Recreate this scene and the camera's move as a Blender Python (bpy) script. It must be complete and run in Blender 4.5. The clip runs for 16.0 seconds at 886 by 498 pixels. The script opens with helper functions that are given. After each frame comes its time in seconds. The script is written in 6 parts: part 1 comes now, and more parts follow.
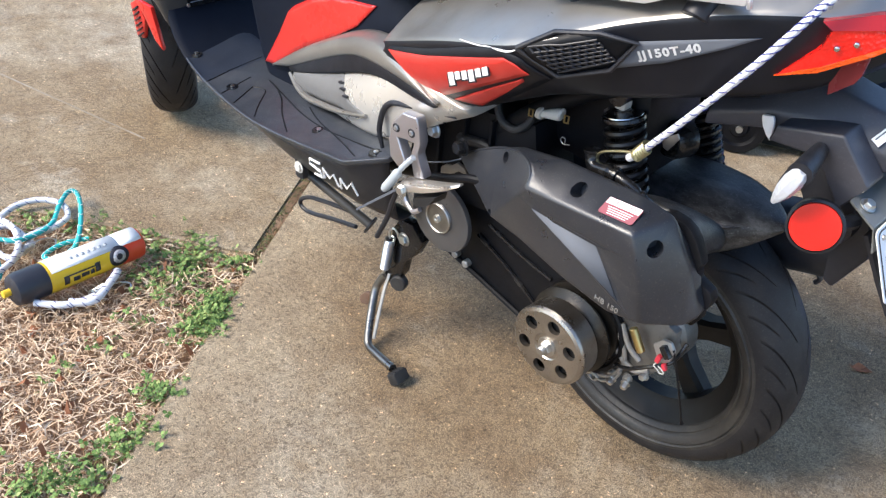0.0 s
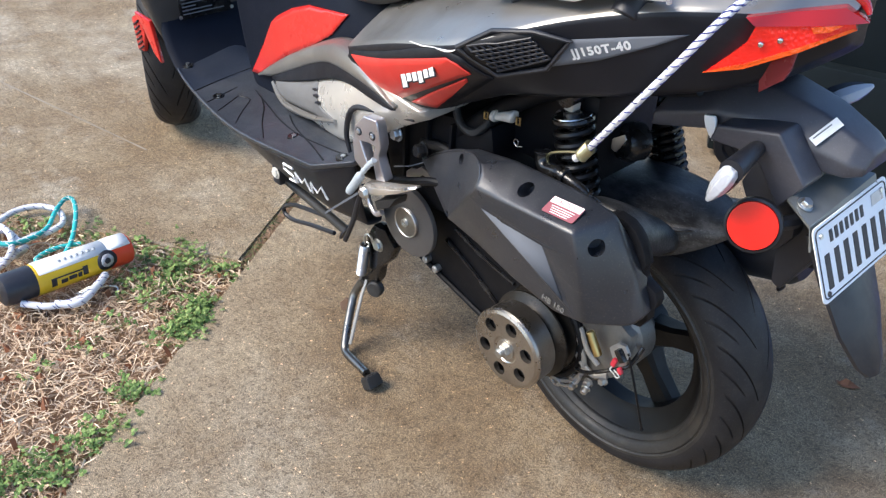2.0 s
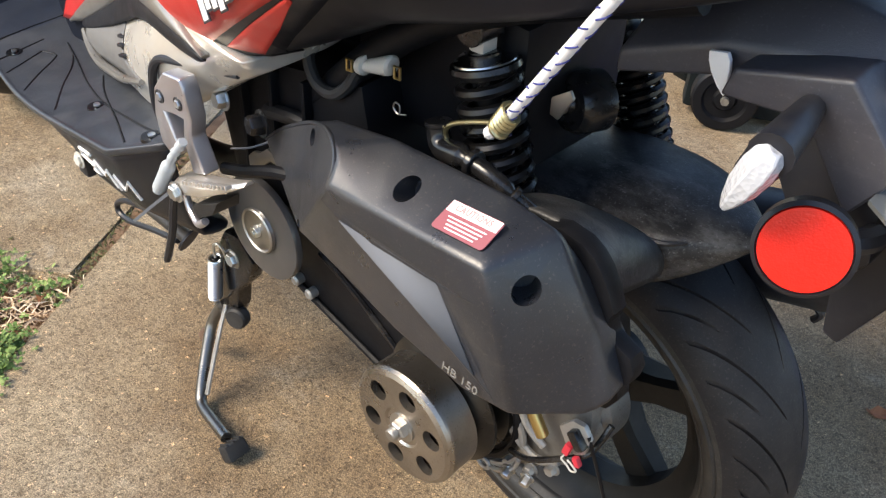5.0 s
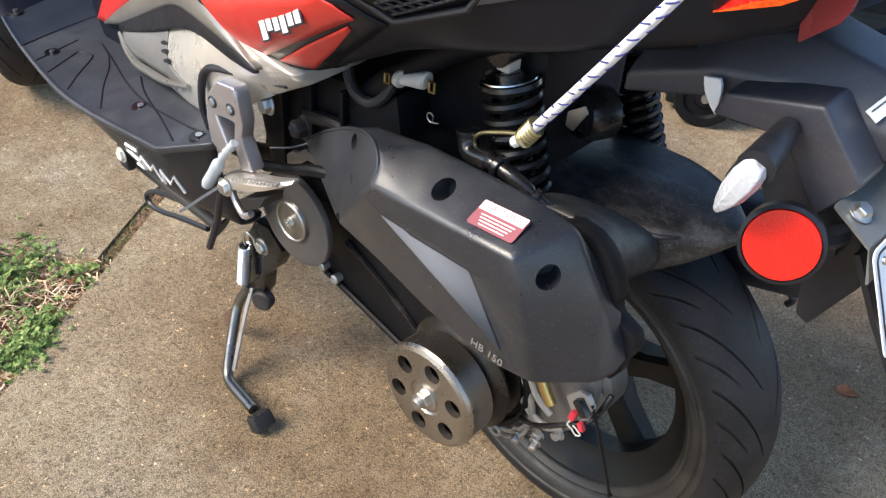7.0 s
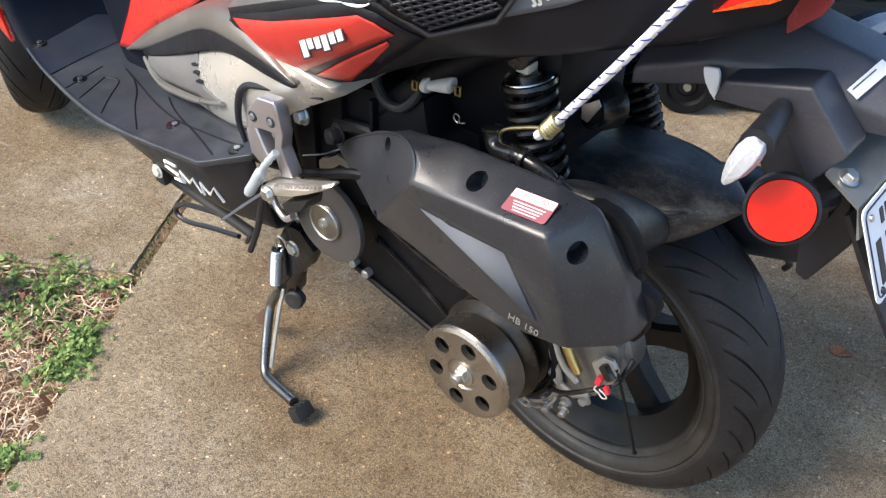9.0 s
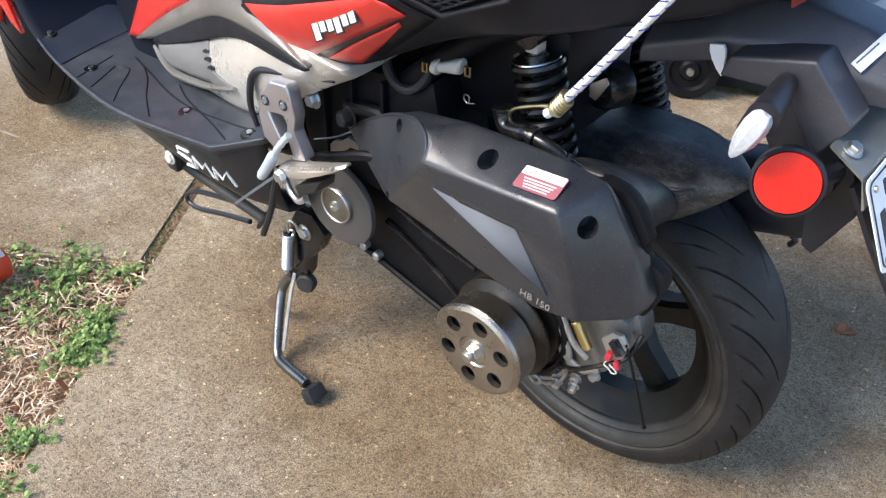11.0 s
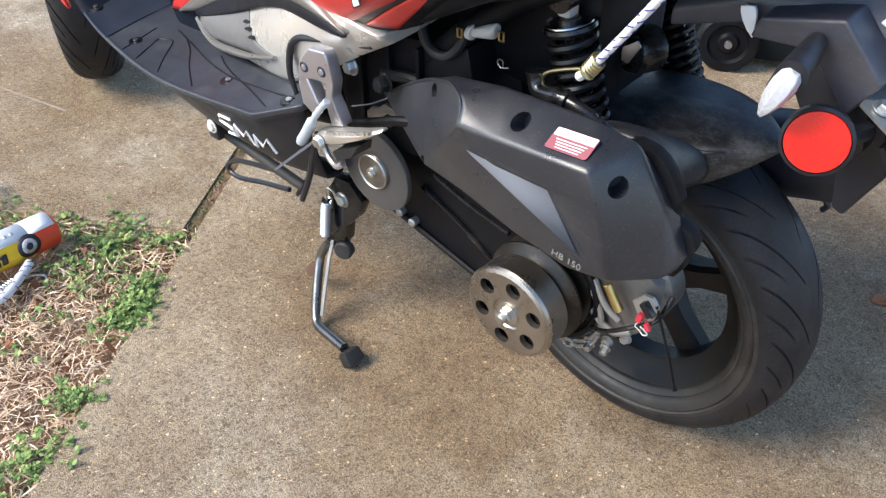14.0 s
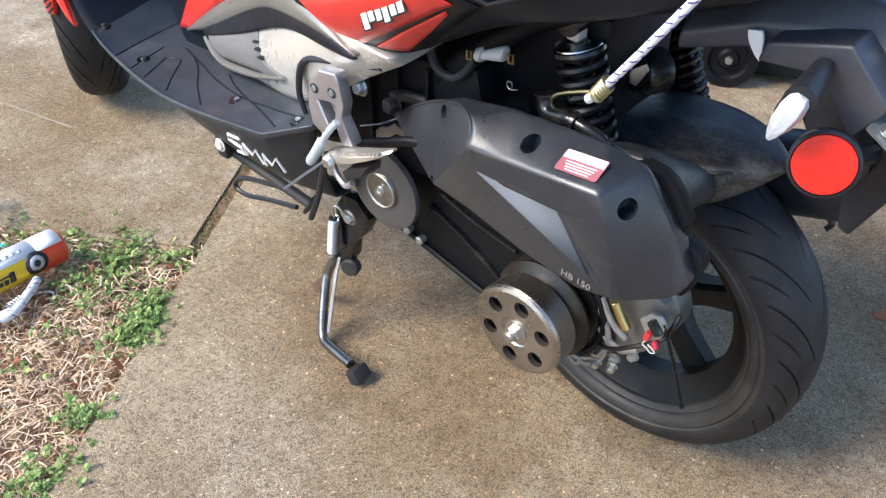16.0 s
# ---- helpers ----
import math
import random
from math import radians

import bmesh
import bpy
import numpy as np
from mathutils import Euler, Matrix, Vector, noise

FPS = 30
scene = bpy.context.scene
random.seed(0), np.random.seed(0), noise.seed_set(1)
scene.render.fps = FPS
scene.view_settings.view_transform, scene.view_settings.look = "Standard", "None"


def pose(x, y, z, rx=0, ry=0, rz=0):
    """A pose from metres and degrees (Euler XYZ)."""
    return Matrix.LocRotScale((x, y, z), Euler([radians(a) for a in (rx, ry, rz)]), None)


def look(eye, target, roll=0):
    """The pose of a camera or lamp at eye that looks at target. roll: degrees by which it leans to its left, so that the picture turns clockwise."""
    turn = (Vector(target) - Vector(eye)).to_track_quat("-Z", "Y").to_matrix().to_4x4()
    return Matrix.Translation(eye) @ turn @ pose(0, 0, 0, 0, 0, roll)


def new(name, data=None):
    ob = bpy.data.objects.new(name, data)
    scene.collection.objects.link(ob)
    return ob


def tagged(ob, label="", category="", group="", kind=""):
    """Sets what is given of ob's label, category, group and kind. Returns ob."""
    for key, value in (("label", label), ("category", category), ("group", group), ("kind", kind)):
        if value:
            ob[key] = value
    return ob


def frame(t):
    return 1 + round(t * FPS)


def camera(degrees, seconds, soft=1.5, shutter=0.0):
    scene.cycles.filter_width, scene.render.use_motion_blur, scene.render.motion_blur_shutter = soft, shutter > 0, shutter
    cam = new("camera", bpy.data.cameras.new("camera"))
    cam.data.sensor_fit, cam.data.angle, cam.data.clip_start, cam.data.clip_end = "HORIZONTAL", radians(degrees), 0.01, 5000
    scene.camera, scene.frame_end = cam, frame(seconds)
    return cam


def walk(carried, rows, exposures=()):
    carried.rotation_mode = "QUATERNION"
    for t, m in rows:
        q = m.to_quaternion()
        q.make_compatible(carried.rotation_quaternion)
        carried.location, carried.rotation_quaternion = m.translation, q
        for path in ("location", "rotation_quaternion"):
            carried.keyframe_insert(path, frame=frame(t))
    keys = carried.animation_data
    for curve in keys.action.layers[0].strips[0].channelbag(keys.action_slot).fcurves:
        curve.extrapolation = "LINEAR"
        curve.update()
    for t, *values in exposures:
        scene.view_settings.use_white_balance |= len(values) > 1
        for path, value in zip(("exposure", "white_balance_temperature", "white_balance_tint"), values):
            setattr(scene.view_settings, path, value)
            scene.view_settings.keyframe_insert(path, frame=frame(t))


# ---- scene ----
cam = camera(51.3, 16.0, 1.3)
PATH = [
    (0, (0.066, -0.006, 1.089), (-1.126, 1.17, -0.005), 9.2),
    (0.5, (0.161, 0.015, 1.093), (-1.087, 1.118, -0.015), 11.2),
    (1, (0.172, 0.014, 1.096), (-1.109, 1.084, -0.006), 9.0),
    (1.5, (0.167, 0.023, 1.089), (-1.132, 1.086, 0.001), 8.4),
    (2, (0.164, 0.068, 1.081), (-1.112, 1.189, 0.025), 8.1),
    (2.5, (0.156, 0.089, 1.078), (-1.095, 1.284, 0.073), 8.4),
    (3, (0.087, 0.171, 1.056), (-1.189, 1.385, 0.11), 7.3),
    (3.5, (0.004, 0.247, 0.995), (-1.168, 1.502, -0.03), 6.6),
    (3.7, (-0.041, 0.32, 0.947), (-1.211, 1.512, -0.153), 7.2),
    (5.8, (-0.105, 0.435, 0.89), (-1.345, 1.536, -0.227), 7.6),
    (6, (-0.102, 0.424, 0.892), (-1.368, 1.497, -0.224), 7.3),
    (6.5, (-0.098, 0.405, 0.901), (-1.352, 1.493, -0.214), 8.0),
    (7, (-0.068, 0.33, 0.954), (-1.212, 1.515, -0.182), 9.2),
    (7.5, (-0.059, 0.26, 0.989), (-1.22, 1.432, -0.142), 7.1),
    (8, (-0.054, 0.25, 0.994), (-1.204, 1.448, -0.12), 7.2),
    (8.2, (-0.048, 0.246, 0.992), (-1.184, 1.445, -0.136), 6.8),
    (10.3, (-0.036, 0.216, 0.988), (-1.153, 1.435, -0.137), 6.2),
    (10.5, (-0.033, 0.213, 0.99), (-1.154, 1.427, -0.136), 6.1),
    (11, (-0.032, 0.209, 0.986), (-1.15, 1.414, -0.155), 5.6),
    (11.5, (-0.035, 0.203, 0.987), (-1.155, 1.4, -0.159), 5.7),
    (12, (-0.032, 0.202, 0.987), (-1.155, 1.4, -0.154), 5.6),
    (12.5, (-0.025, 0.197, 0.986), (-1.15, 1.391, -0.158), 5.5),
    (13, (-0.019, 0.194, 0.988), (-1.146, 1.377, -0.165), 5.3),
    (13.5, (-0.009, 0.192, 0.983), (-1.143, 1.352, -0.188), 4.8),
    (14, (-0.006, 0.19, 0.983), (-1.16, 1.321, -0.196), 4.2),
    (14.5, (-0.006, 0.188, 0.989), (-1.165, 1.32, -0.184), 4.3),
    (15, (-0.009, 0.182, 0.989), (-1.173, 1.305, -0.187), 3.9),
    (15.5, (-0.01, 0.179, 0.992), (-1.179, 1.309, -0.173), 4.3),
    (16, (-0.014, 0.178, 0.996), (-1.175, 1.321, -0.164), 4.2),
]
walk(cam, [(t, look(eye, target, roll)) for t, eye, target, roll in PATH], [(0.0, 1.18, 6150, 10), (2.0, 1.03, 6050, 10), (2.6, 0.92, 6400, 10), (3.7, 0.99, 7350, 10), (5.8, 1.20, 6450, 10), (8.2, 1.08, 6500, 10), (10.3, 1.20, 6150, 10), (13.5, 1.18, 6100, 10), (16.0, 1.27, 6050, 10)])

# ---- world and light ----
SUN_DIR = Vector((-0.26, -0.70, 0.66)).normalized()      # towards the sun
world = bpy.data.worlds.new("sky")
scene.world = world
world.use_nodes = True
wn = world.node_tree
sky = wn.nodes.new("ShaderNodeTexSky")
sky.sky_type, sky.sun_disc = "NISHITA", False
sky.sun_elevation = math.asin(SUN_DIR.z)
sky.sun_rotation = math.atan2(SUN_DIR.x, SUN_DIR.y)
sky.dust_density, sky.ozone_density = 0.7, 1.6
wn.links.new(sky.outputs[0], wn.nodes["Background"].inputs[0])
wn.nodes["Background"].inputs[1].default_value = 0.15
sun = new("sun", bpy.data.lights.new("sun", "SUN"))
sun.data.energy, sun.data.angle, sun.data.color = 2.9, radians(28), (1.0, 0.87, 0.70)
sun.rotation_euler = SUN_DIR.to_track_quat("Z", "Y").to_euler()


# ---- lines of the driveway ----
CORNER = Vector((-1.287, 0.801, 0))                 # where the lawn's corner meets the driveway joint
ALONG = Vector((-0.640, 0.768, 0)).normalized()     # the joint, away from the lawn
EDGE = Vector((-0.735, -0.678, 0)).normalized()     # the lawn's other edge
OUT = Vector((ALONG.y, -ALONG.x, 0))


# ---- materials ----
def material(name, build):
    m = bpy.data.materials.new(name)
    m.use_nodes = True
    t = m.node_tree
    build(t, t.nodes["Principled BSDF"])
    return m


def node(t, kind, **values):
    n = t.nodes.new(kind)
    for key, value in values.items():
        if key in n.inputs:
            n.inputs[key].default_value = value
    return n


def coords(t, scale=1.0, shift=0.0):
    c = t.nodes.new("ShaderNodeTexCoord")
    m = node(t, "ShaderNodeMapping")
    m.inputs["Scale"].default_value = (scale, scale, scale) if not isinstance(scale, tuple) else scale
    m.inputs["Location"].default_value = (shift, shift, shift)
    t.links.new(c.outputs["Object"], m.inputs[0])
    return m.outputs[0]


def noise_of(t, scale, detail=4.0, rough=0.55, shift=0.0, vec=None):
    n = node(t, "ShaderNodeTexNoise", Scale=scale, Detail=detail, Roughness=rough)
    t.links.new(vec or coords(t, 1.0, shift), n.inputs["Vector"])
    return n.outputs["Fac"]


def ramp(t, fac, stops):
    r = t.nodes.new("ShaderNodeValToRGB")
    e = r.color_ramp.elements
    while len(e) < len(stops):
        e.new(0.5)
    for el, (p, c) in zip(e, stops):
        el.position, el.color = p, (*c, 1) if len(c) == 3 else (c[0], c[0], c[0], 1)
    t.links.new(fac, r.inputs[0])
    return r.outputs[0]


def mix(t, fac, a, b, mode="MIX"):
    m = t.nodes.new("ShaderNodeMix")
    m.data_type, m.blend_type = "RGBA", mode
    for value, slot in ((fac, 0), (a, 6), (b, 7)):
        if isinstance(value, (int, float)):
            m.inputs[slot].default_value = value
        elif isinstance(value, tuple):
            m.inputs[slot].default_value = (*value, 1)
        else:
            t.links.new(value, m.inputs[slot])
    return m.outputs[2]


def bump(t, p, height, strength, distance):
    b = node(t, "ShaderNodeBump", Strength=strength, Distance=distance)
    t.links.new(height, b.inputs["Height"])
    t.links.new(b.outputs[0], p.inputs["Normal"])


def plain(name, colour, rough=0.5, metal=0.0, spread=0.25, grain=90.0, relief=0.15, dust=0.0, coat=0.0, dirt=(0.25, 0.22, 0.18), gloss=0.5, specks=0.0, scuff=0.0):
    """A solid surface with fine grain, uneven gloss and, if asked, dust."""
    def build(t, p):
        low = tuple(c * (1 - spread) for c in colour)
        high = tuple(min(1, c * (1 + spread)) for c in colour)
        base = ramp(t, noise_of(t, 7.0, 5), [(0.3, low), (0.7, high)])
        if dust:
            d = ramp(t, noise_of(t, 16.0, 8, 0.7, 3.0), [(0.5, (0.0,)), (0.8, (dust,))])
            base = mix(t, d, base, dirt)
        if specks:
            s = ramp(t, noise_of(t, 420.0, 3, 0.6, 8.0), [(0.60, (0.0,)), (0.70, (specks,))])
            base = mix(t, s, base, dirt)
            s = ramp(t, noise_of(t, 5.0, 10, 0.8, 11.0, coords(t, (1.0, 1.0, 5.0))), [(0.58, (0.0,)), (0.66, (specks * 0.5,))])
            base = mix(t, s, base, dirt)
        if scuff:
            s = ramp(t, noise_of(t, 9.0, 10, 0.78, 17.0, coords(t, (1.0, 2.2, 3.5))), [(0.50, (0.0,)), (0.60, (scuff,)), (0.66, (scuff * 0.3,)), (0.74, (scuff,))])
            base = mix(t, s, base, dirt)
        t.links.new(base, p.inputs["Base Color"])
        t.links.new(ramp(t, noise_of(t, 25.0, 6, 0.6, 5.0), [(0.25, (max(0.03, rough - 0.1),)), (0.75, (min(1, rough + 0.12),))]), p.inputs["Roughness"])
        p.inputs["Metallic"].default_value = metal
        p.inputs["Coat Weight"].default_value = coat
        p.inputs["Specular IOR Level"].default_value = gloss
        if relief:
            bump(t, p, noise_of(t, grain * 8, 3), relief, 0.0006)
    return material(name, build)


def concrete_build(t, p, tone=(1.0, 1.0, 1.0), edge=0.0):
    v = coords(t)
    fine = noise_of(t, 520.0, 3, 0.8, 4.0, v)
    small = noise_of(t, 60.0, 8, 0.75, 6.0, v)
    mid = noise_of(t, 6.5, 9, 0.72, 2.0, v)
    big = noise_of(t, 1.3, 6, 0.6, 0.0, v)
    base = ramp(t, big, [(0.36, (0.270, 0.195, 0.112)), (0.5, (0.355, 0.278, 0.182)), (0.64, (0.47, 0.405, 0.31))])
    # brown damp-looking blotches and paler worn places
    base = mix(t, ramp(t, mid, [(0.38, (0.7,)), (0.62, (0.0,))]), base, (0.19, 0.122, 0.062))
    base = mix(t, ramp(t, noise_of(t, 3.1, 9, 0.76, 9.0, v), [(0.53, (0.0,)), (0.70, (0.55,))]), base, (0.57, 0.52, 0.435))
    base = mix(t, ramp(t, noise_of(t, 24.0, 9, 0.8, 13.0, v), [(0.60, (0.0,)), (0.70, (0.6,))]), base, (0.15, 0.105, 0.07))
    # paler strip along the lawn's edge: worn, and lightened for the sunlit side
    away = t.nodes.new("ShaderNodeVectorMath")
    away.operation = "DOT_PRODUCT"
    t.links.new(v, away.inputs[0])
    away.inputs[1].default_value = tuple(OUT)
    rough_edge = t.nodes.new("ShaderNodeMath")
    rough_edge.operation = "MULTIPLY_ADD"
    t.links.new(noise_of(t, 5.0, 8, 0.7, 31.0, v), rough_edge.inputs[0])
    rough_edge.inputs[1].default_value = 0.5
    t.links.new(away.outputs["Value"], rough_edge.inputs[2])
    start = CORNER.dot(OUT) + 0.22
    shifted = t.nodes.new("ShaderNodeMath")
    shifted.operation = "SUBTRACT"
    t.links.new(rough_edge.outputs[0], shifted.inputs[0])
    shifted.inputs[1].default_value = start
    base = mix(t, ramp(t, shifted.outputs[0], [(0.0, (edge,)), (0.26, (0.0,))]), base, (0.56, 0.475, 0.345))
    # pale dried splashes
    base = mix(t, ramp(t, noise_of(t, 9.0, 10, 0.82, 21.0, v), [(0.64, (0.0,)), (0.72, (0.55,))]), base, (0.60, 0.50, 0.36))
    # sand grains
    base = mix(t, 0.45, base, ramp(t, small, [(0.3, (0.5, 0.46, 0.4)), (0.52, (1.0, 1.0, 1.0)), (0.75, (1.55, 1.5, 1.4))]), "MULTIPLY")
    base = mix(t, 1.0, base, ramp(t, fine, [(0.36, (0.30, 0.27, 0.23)), (0.5, (1.0, 1.0, 1.0)), (0.66, (2.3, 2.2, 2.02))]), "MULTIPLY")
    vor = node(t, "ShaderNodeTexVoronoi", Scale=300.0)
    t.links.new(v, vor.inputs["Vector"])
    base = mix(t, 0.75, base, ramp(t, vor.outputs["Color"], [(0.1, (0.34, 0.30, 0.25)), (0.5, (1.0, 0.97, 0.92)), (0.9, (1.15, 1.1, 1.02)), (0.97, (3.3, 3.0, 2.6))]), "MULTIPLY")
    # pits where sand has broken out
    pit = node(t, "ShaderNodeTexVoronoi", Scale=105.0, Randomness=1.0)
    t.links.new(v, pit.inputs["Vector"])
    hole = ramp(t, pit.outputs["Distance"], [(0.08, (1.0,)), (0.22, (0.0,))])
    some = ramp(t, pit.outputs["Color"], [(0.66, (0.0,)), (0.76, (0.75,))])
    pits = mix(t, 1.0, hole, some, "MULTIPLY")
    base = mix(t, pits, base, (0.085, 0.062, 0.042))
    base = mix(t, 1.0, base, tone, "MULTIPLY")
    t.links.new(base, p.inputs["Base Color"])
    p.inputs["Roughness"].default_value = 0.85
    h = t.nodes.new("ShaderNodeMath")
    h.operation = "ADD"
    t.links.new(fine, h.inputs[0])
    t.links.new(small, h.inputs[1])
    h2 = t.nodes.new("ShaderNodeMath")
    h2.operation = "SUBTRACT"
    t.links.new(h.outputs[0], h2.inputs[0])
    t.links.new(pits, h2.inputs[1])
    bump(t, p, h2.outputs[0], 0.9, 0.004)


CONCRETE = material("rough_concrete", lambda t, p: concrete_build(t, p, edge=0.5))
PALE_CONCRETE = material("paler_concrete", lambda t, p: concrete_build(t, p, (1.2, 1.27, 1.36)))


def soil_build(t, p):
    base = ramp(t, noise_of(t, 12.0, 8, 0.7), [(0.3, (0.15, 0.085, 0.05)), (0.55, (0.30, 0.185, 0.11)), (0.75, (0.42, 0.29, 0.19))])
    t.links.new(base, p.inputs["Base Color"])
    p.inputs["Roughness"].default_value = 0.95
    bump(t, p, noise_of(t, 60.0, 8, 0.7), 1.0, 0.02)


SOIL = material("bare_soil", soil_build)


def blade_build(stops):
    def build(t, p):
        g = t.nodes.new("ShaderNodeNewGeometry")
        t.links.new(ramp(t, g.outputs["Random Per Island"], stops), p.inputs["Base Color"])
        p.inputs["Roughness"].default_value = 0.75
    return build


STRAW = material("dead_grass", blade_build([(0.0, (0.30, 0.18, 0.10)), (0.3, (0.55, 0.39, 0.25)), (0.7, (0.70, 0.53, 0.36)), (1.0, (0.84, 0.70, 0.52))]))
CLOVER = material("green_leaves", blade_build([(0.0, (0.06, 0.11, 0.025)), (0.5, (0.13, 0.22, 0.05)), (0.9, (0.25, 0.34, 0.10)), (1.0, (0.36, 0.40, 0.16))]))
MOSS = material("joint_moss", blade_build([(0.0, (0.04, 0.04, 0.02)), (0.6, (0.09, 0.10, 0.03)), (1.0, (0.16, 0.16, 0.05))]))
BLACK = plain("matt_black_plastic", (0.012, 0.0135, 0.019), 0.42, 0, 0.2, 120, 0.25, 0.10)
COVER = plain("satin_black_cover", (0.017, 0.0195, 0.026), 0.33, 0, 0.18, 120, 0.25, 0.10, specks=0.18, gloss=0.75)
BLACK_DUSTY = plain("dusty_black_plastic", (0.009, 0.010, 0.012), 0.42, 0, 0.35, 120, 0.5, 0.40, 0, (0.15, 0.152, 0.156), specks=0.6, scuff=0.34)
# Near-black for black parts, with the shade under the bodywork put into it
DEEP = plain("shade_deep_black", (0.004, 0.0045, 0.0065), 0.5, 0, 0.3, 100, 0.3, 0.03, gloss=0.22)
DECK = plain("dusty_footboard_plastic", (0.030, 0.035, 0.045), 0.40, 0, 0.2, 150, 0.4, 0.24, 0, (0.17, 0.17, 0.17), specks=0.25, gloss=0.75)
NAVY = plain("smooth_navy_plastic", (0.020, 0.026, 0.041), 0.36, 0, 0.2, 120, 0.2, 0.06, gloss=0.7)
# The navy plastic darkened and dulled for the shade behind the fairing
SHADED_NAVY = plain("shaded_navy_plastic", (0.005, 0.0075, 0.015), 0.58, 0, 0.2, 120, 0.2, 0.01, gloss=0.12)
FLANK = plain("satin_black_paint", (0.006, 0.007, 0.011), 0.42, 0.0, 0.15, 150, 0.12, 0.02, gloss=0.30)
PAINT = plain("satin_gunmetal_paint", (0.29, 0.28, 0.26), 0.34, 0.7, 0.12, 200, 0.1, 0.04)
FAIRING = plain("dark_bronze_grey_plastic", (0.055, 0.05, 0.045), 0.5, 0.2, 0.12, 150, 0.15, 0.05, gloss=0.35)
# Gunmetal paint again, with the sun's brightness put into the base colour
SUNLIT_PAINT = plain("sunlit_gunmetal_paint", (0.72, 0.695, 0.64), 0.30, 0.6, 0.1, 200, 0.1, 0.04)
GREY_PRINT = plain("pale_grey_print", (0.17, 0.165, 0.155), 0.6, 0, 0.1, 80, 0.05, 0.1)
GREY = plain("grey_satin_print", (0.12, 0.13, 0.15), 0.75, 0.0, 0.08, 150, 0.1, 0.03, gloss=0.2)
RED = plain("gloss_red_plastic", (0.50, 0.017, 0.012), 0.3, 0, 0.08, 150, 0.05, 0.03, 0.4)
RED_PRINT = plain("red_print", (0.58, 0.035, 0.025), 0.42, 0, 0.1, 150, 0.1, 0.03)
STEEL = plain("brushed_steel", (0.33, 0.30, 0.265), 0.30, 0.95, 0.35, 120, 0.25, 0.5, 0, (0.09, 0.07, 0.05), specks=0.3)
CHROME = plain("chromed_steel", (0.55, 0.55, 0.55), 0.22, 1.0, 0.1, 60, 0.05, 0.06, 0, (0.15, 0.13, 0.11))
ZINC = plain("zinc_plate", (0.62, 0.63, 0.62), 0.33, 1.0, 0.15, 80, 0.1, 0.1)
DULL_ZINC = plain("dull_zinc", (0.42, 0.41, 0.39), 0.42, 1.0, 0.25, 80, 0.2, 0.3, 0, (0.12, 0.10, 0.08))
BRACKET_ZINC = plain("weathered_galvanised_steel", (0.24, 0.25, 0.245), 0.5, 0.8, 0.3, 80, 0.3, 0.4, 0, (0.12, 0.12, 0.11))
ALLOY = plain("cast_aluminium", (0.42, 0.41, 0.39), 0.45, 0.7, 0.3, 60, 0.5, 0.45, 0, (0.09, 0.08, 0.065))
CASTING = plain("oily_casting", (0.20, 0.195, 0.185), 0.4, 0.6, 0.4, 60, 0.6, 0.6, 0, (0.05, 0.045, 0.035), specks=0.4)
BRACKET = plain("silver_coated_aluminium", (0.50, 0.485, 0.51), 0.32, 0.85, 0.12, 120, 0.12, 0.06)
BRASS = plain("brass", (0.62, 0.47, 0.2), 0.35, 1.0, 0.2, 80, 0.1, 0.2)
ROD = plain("dark_painted_rod", (0.055, 0.053, 0.05), 0.4, 0.2, 0.25, 80, 0.15, 0.25)
RUST = plain("rusty_steel", (0.10, 0.055, 0.035), 0.75, 0.2, 0.4, 60, 0.5, 0.3)
RUBBER = plain("black_rubber", (0.014, 0.014, 0.015), 0.62, 0, 0.3, 80, 0.4, 0.18, 0, (0.16, 0.15, 0.13))
SIDEWALL = plain("tyre_sidewall_rubber", (0.017, 0.0165, 0.016), 0.52, 0, 0.25, 60, 0.3, 0.40, 0, (0.13, 0.115, 0.095), specks=0.25)
TREAD = plain("tyre_rubber", (0.011, 0.011, 0.013), 0.58, 0, 0.3, 60, 0.4, 0.15, 0, (0.13, 0.12, 0.11), gloss=0.35, specks=0.2)
GLOSS_BLACK = plain("gloss_black_enamel", (0.006, 0.0065, 0.008), 0.24, 0, 0.2, 60, 0.05, 0.12)
FOOTREST = plain("bright_die_casting", (0.72, 0.68, 0.62), 0.36, 0.85, 0.15, 80, 0.2, 0.2, 0, (0.2, 0.17, 0.14))
SPRING = plain("black_spring_enamel", (0.004, 0.0042, 0.005), 0.28, 0, 0.2, 60, 0.05, 0.08, gloss=0.32)
STAND_STEEL = plain("worn_stand_steel", (0.22, 0.215, 0.205), 0.30, 0.95, 0.3, 60, 0.2, 0.35, 0, (0.05, 0.045, 0.04), specks=0.25)
TAIL_PLASTIC = plain("grey_black_tail_plastic", (0.040, 0.041, 0.052), 0.42, 0, 0.2, 120, 0.25, 0.15, 0, (0.18, 0.18, 0.20), specks=0.2, gloss=0.7)
RIM = plain("satin_black_alloy", (0.007, 0.007, 0.007), 0.5, 0.0, 0.3, 60, 0.2, 0.18, 0, (0.09, 0.08, 0.065), gloss=0.3)
VINYL = plain("black_vinyl", (0.036, 0.034, 0.032), 0.5, 0, 0.15, 200, 0.5, 0.06, specks=0.08)
WHITE = plain("white_print", (0.88, 0.88, 0.87), 0.5, 0, 0.04, 100, 0.05, 0.03)
PLATE_WHITE = plain("white_reflective_sheet", (0.86, 0.88, 0.90), 0.4, 0, 0.04, 100, 0.05, 0.08)
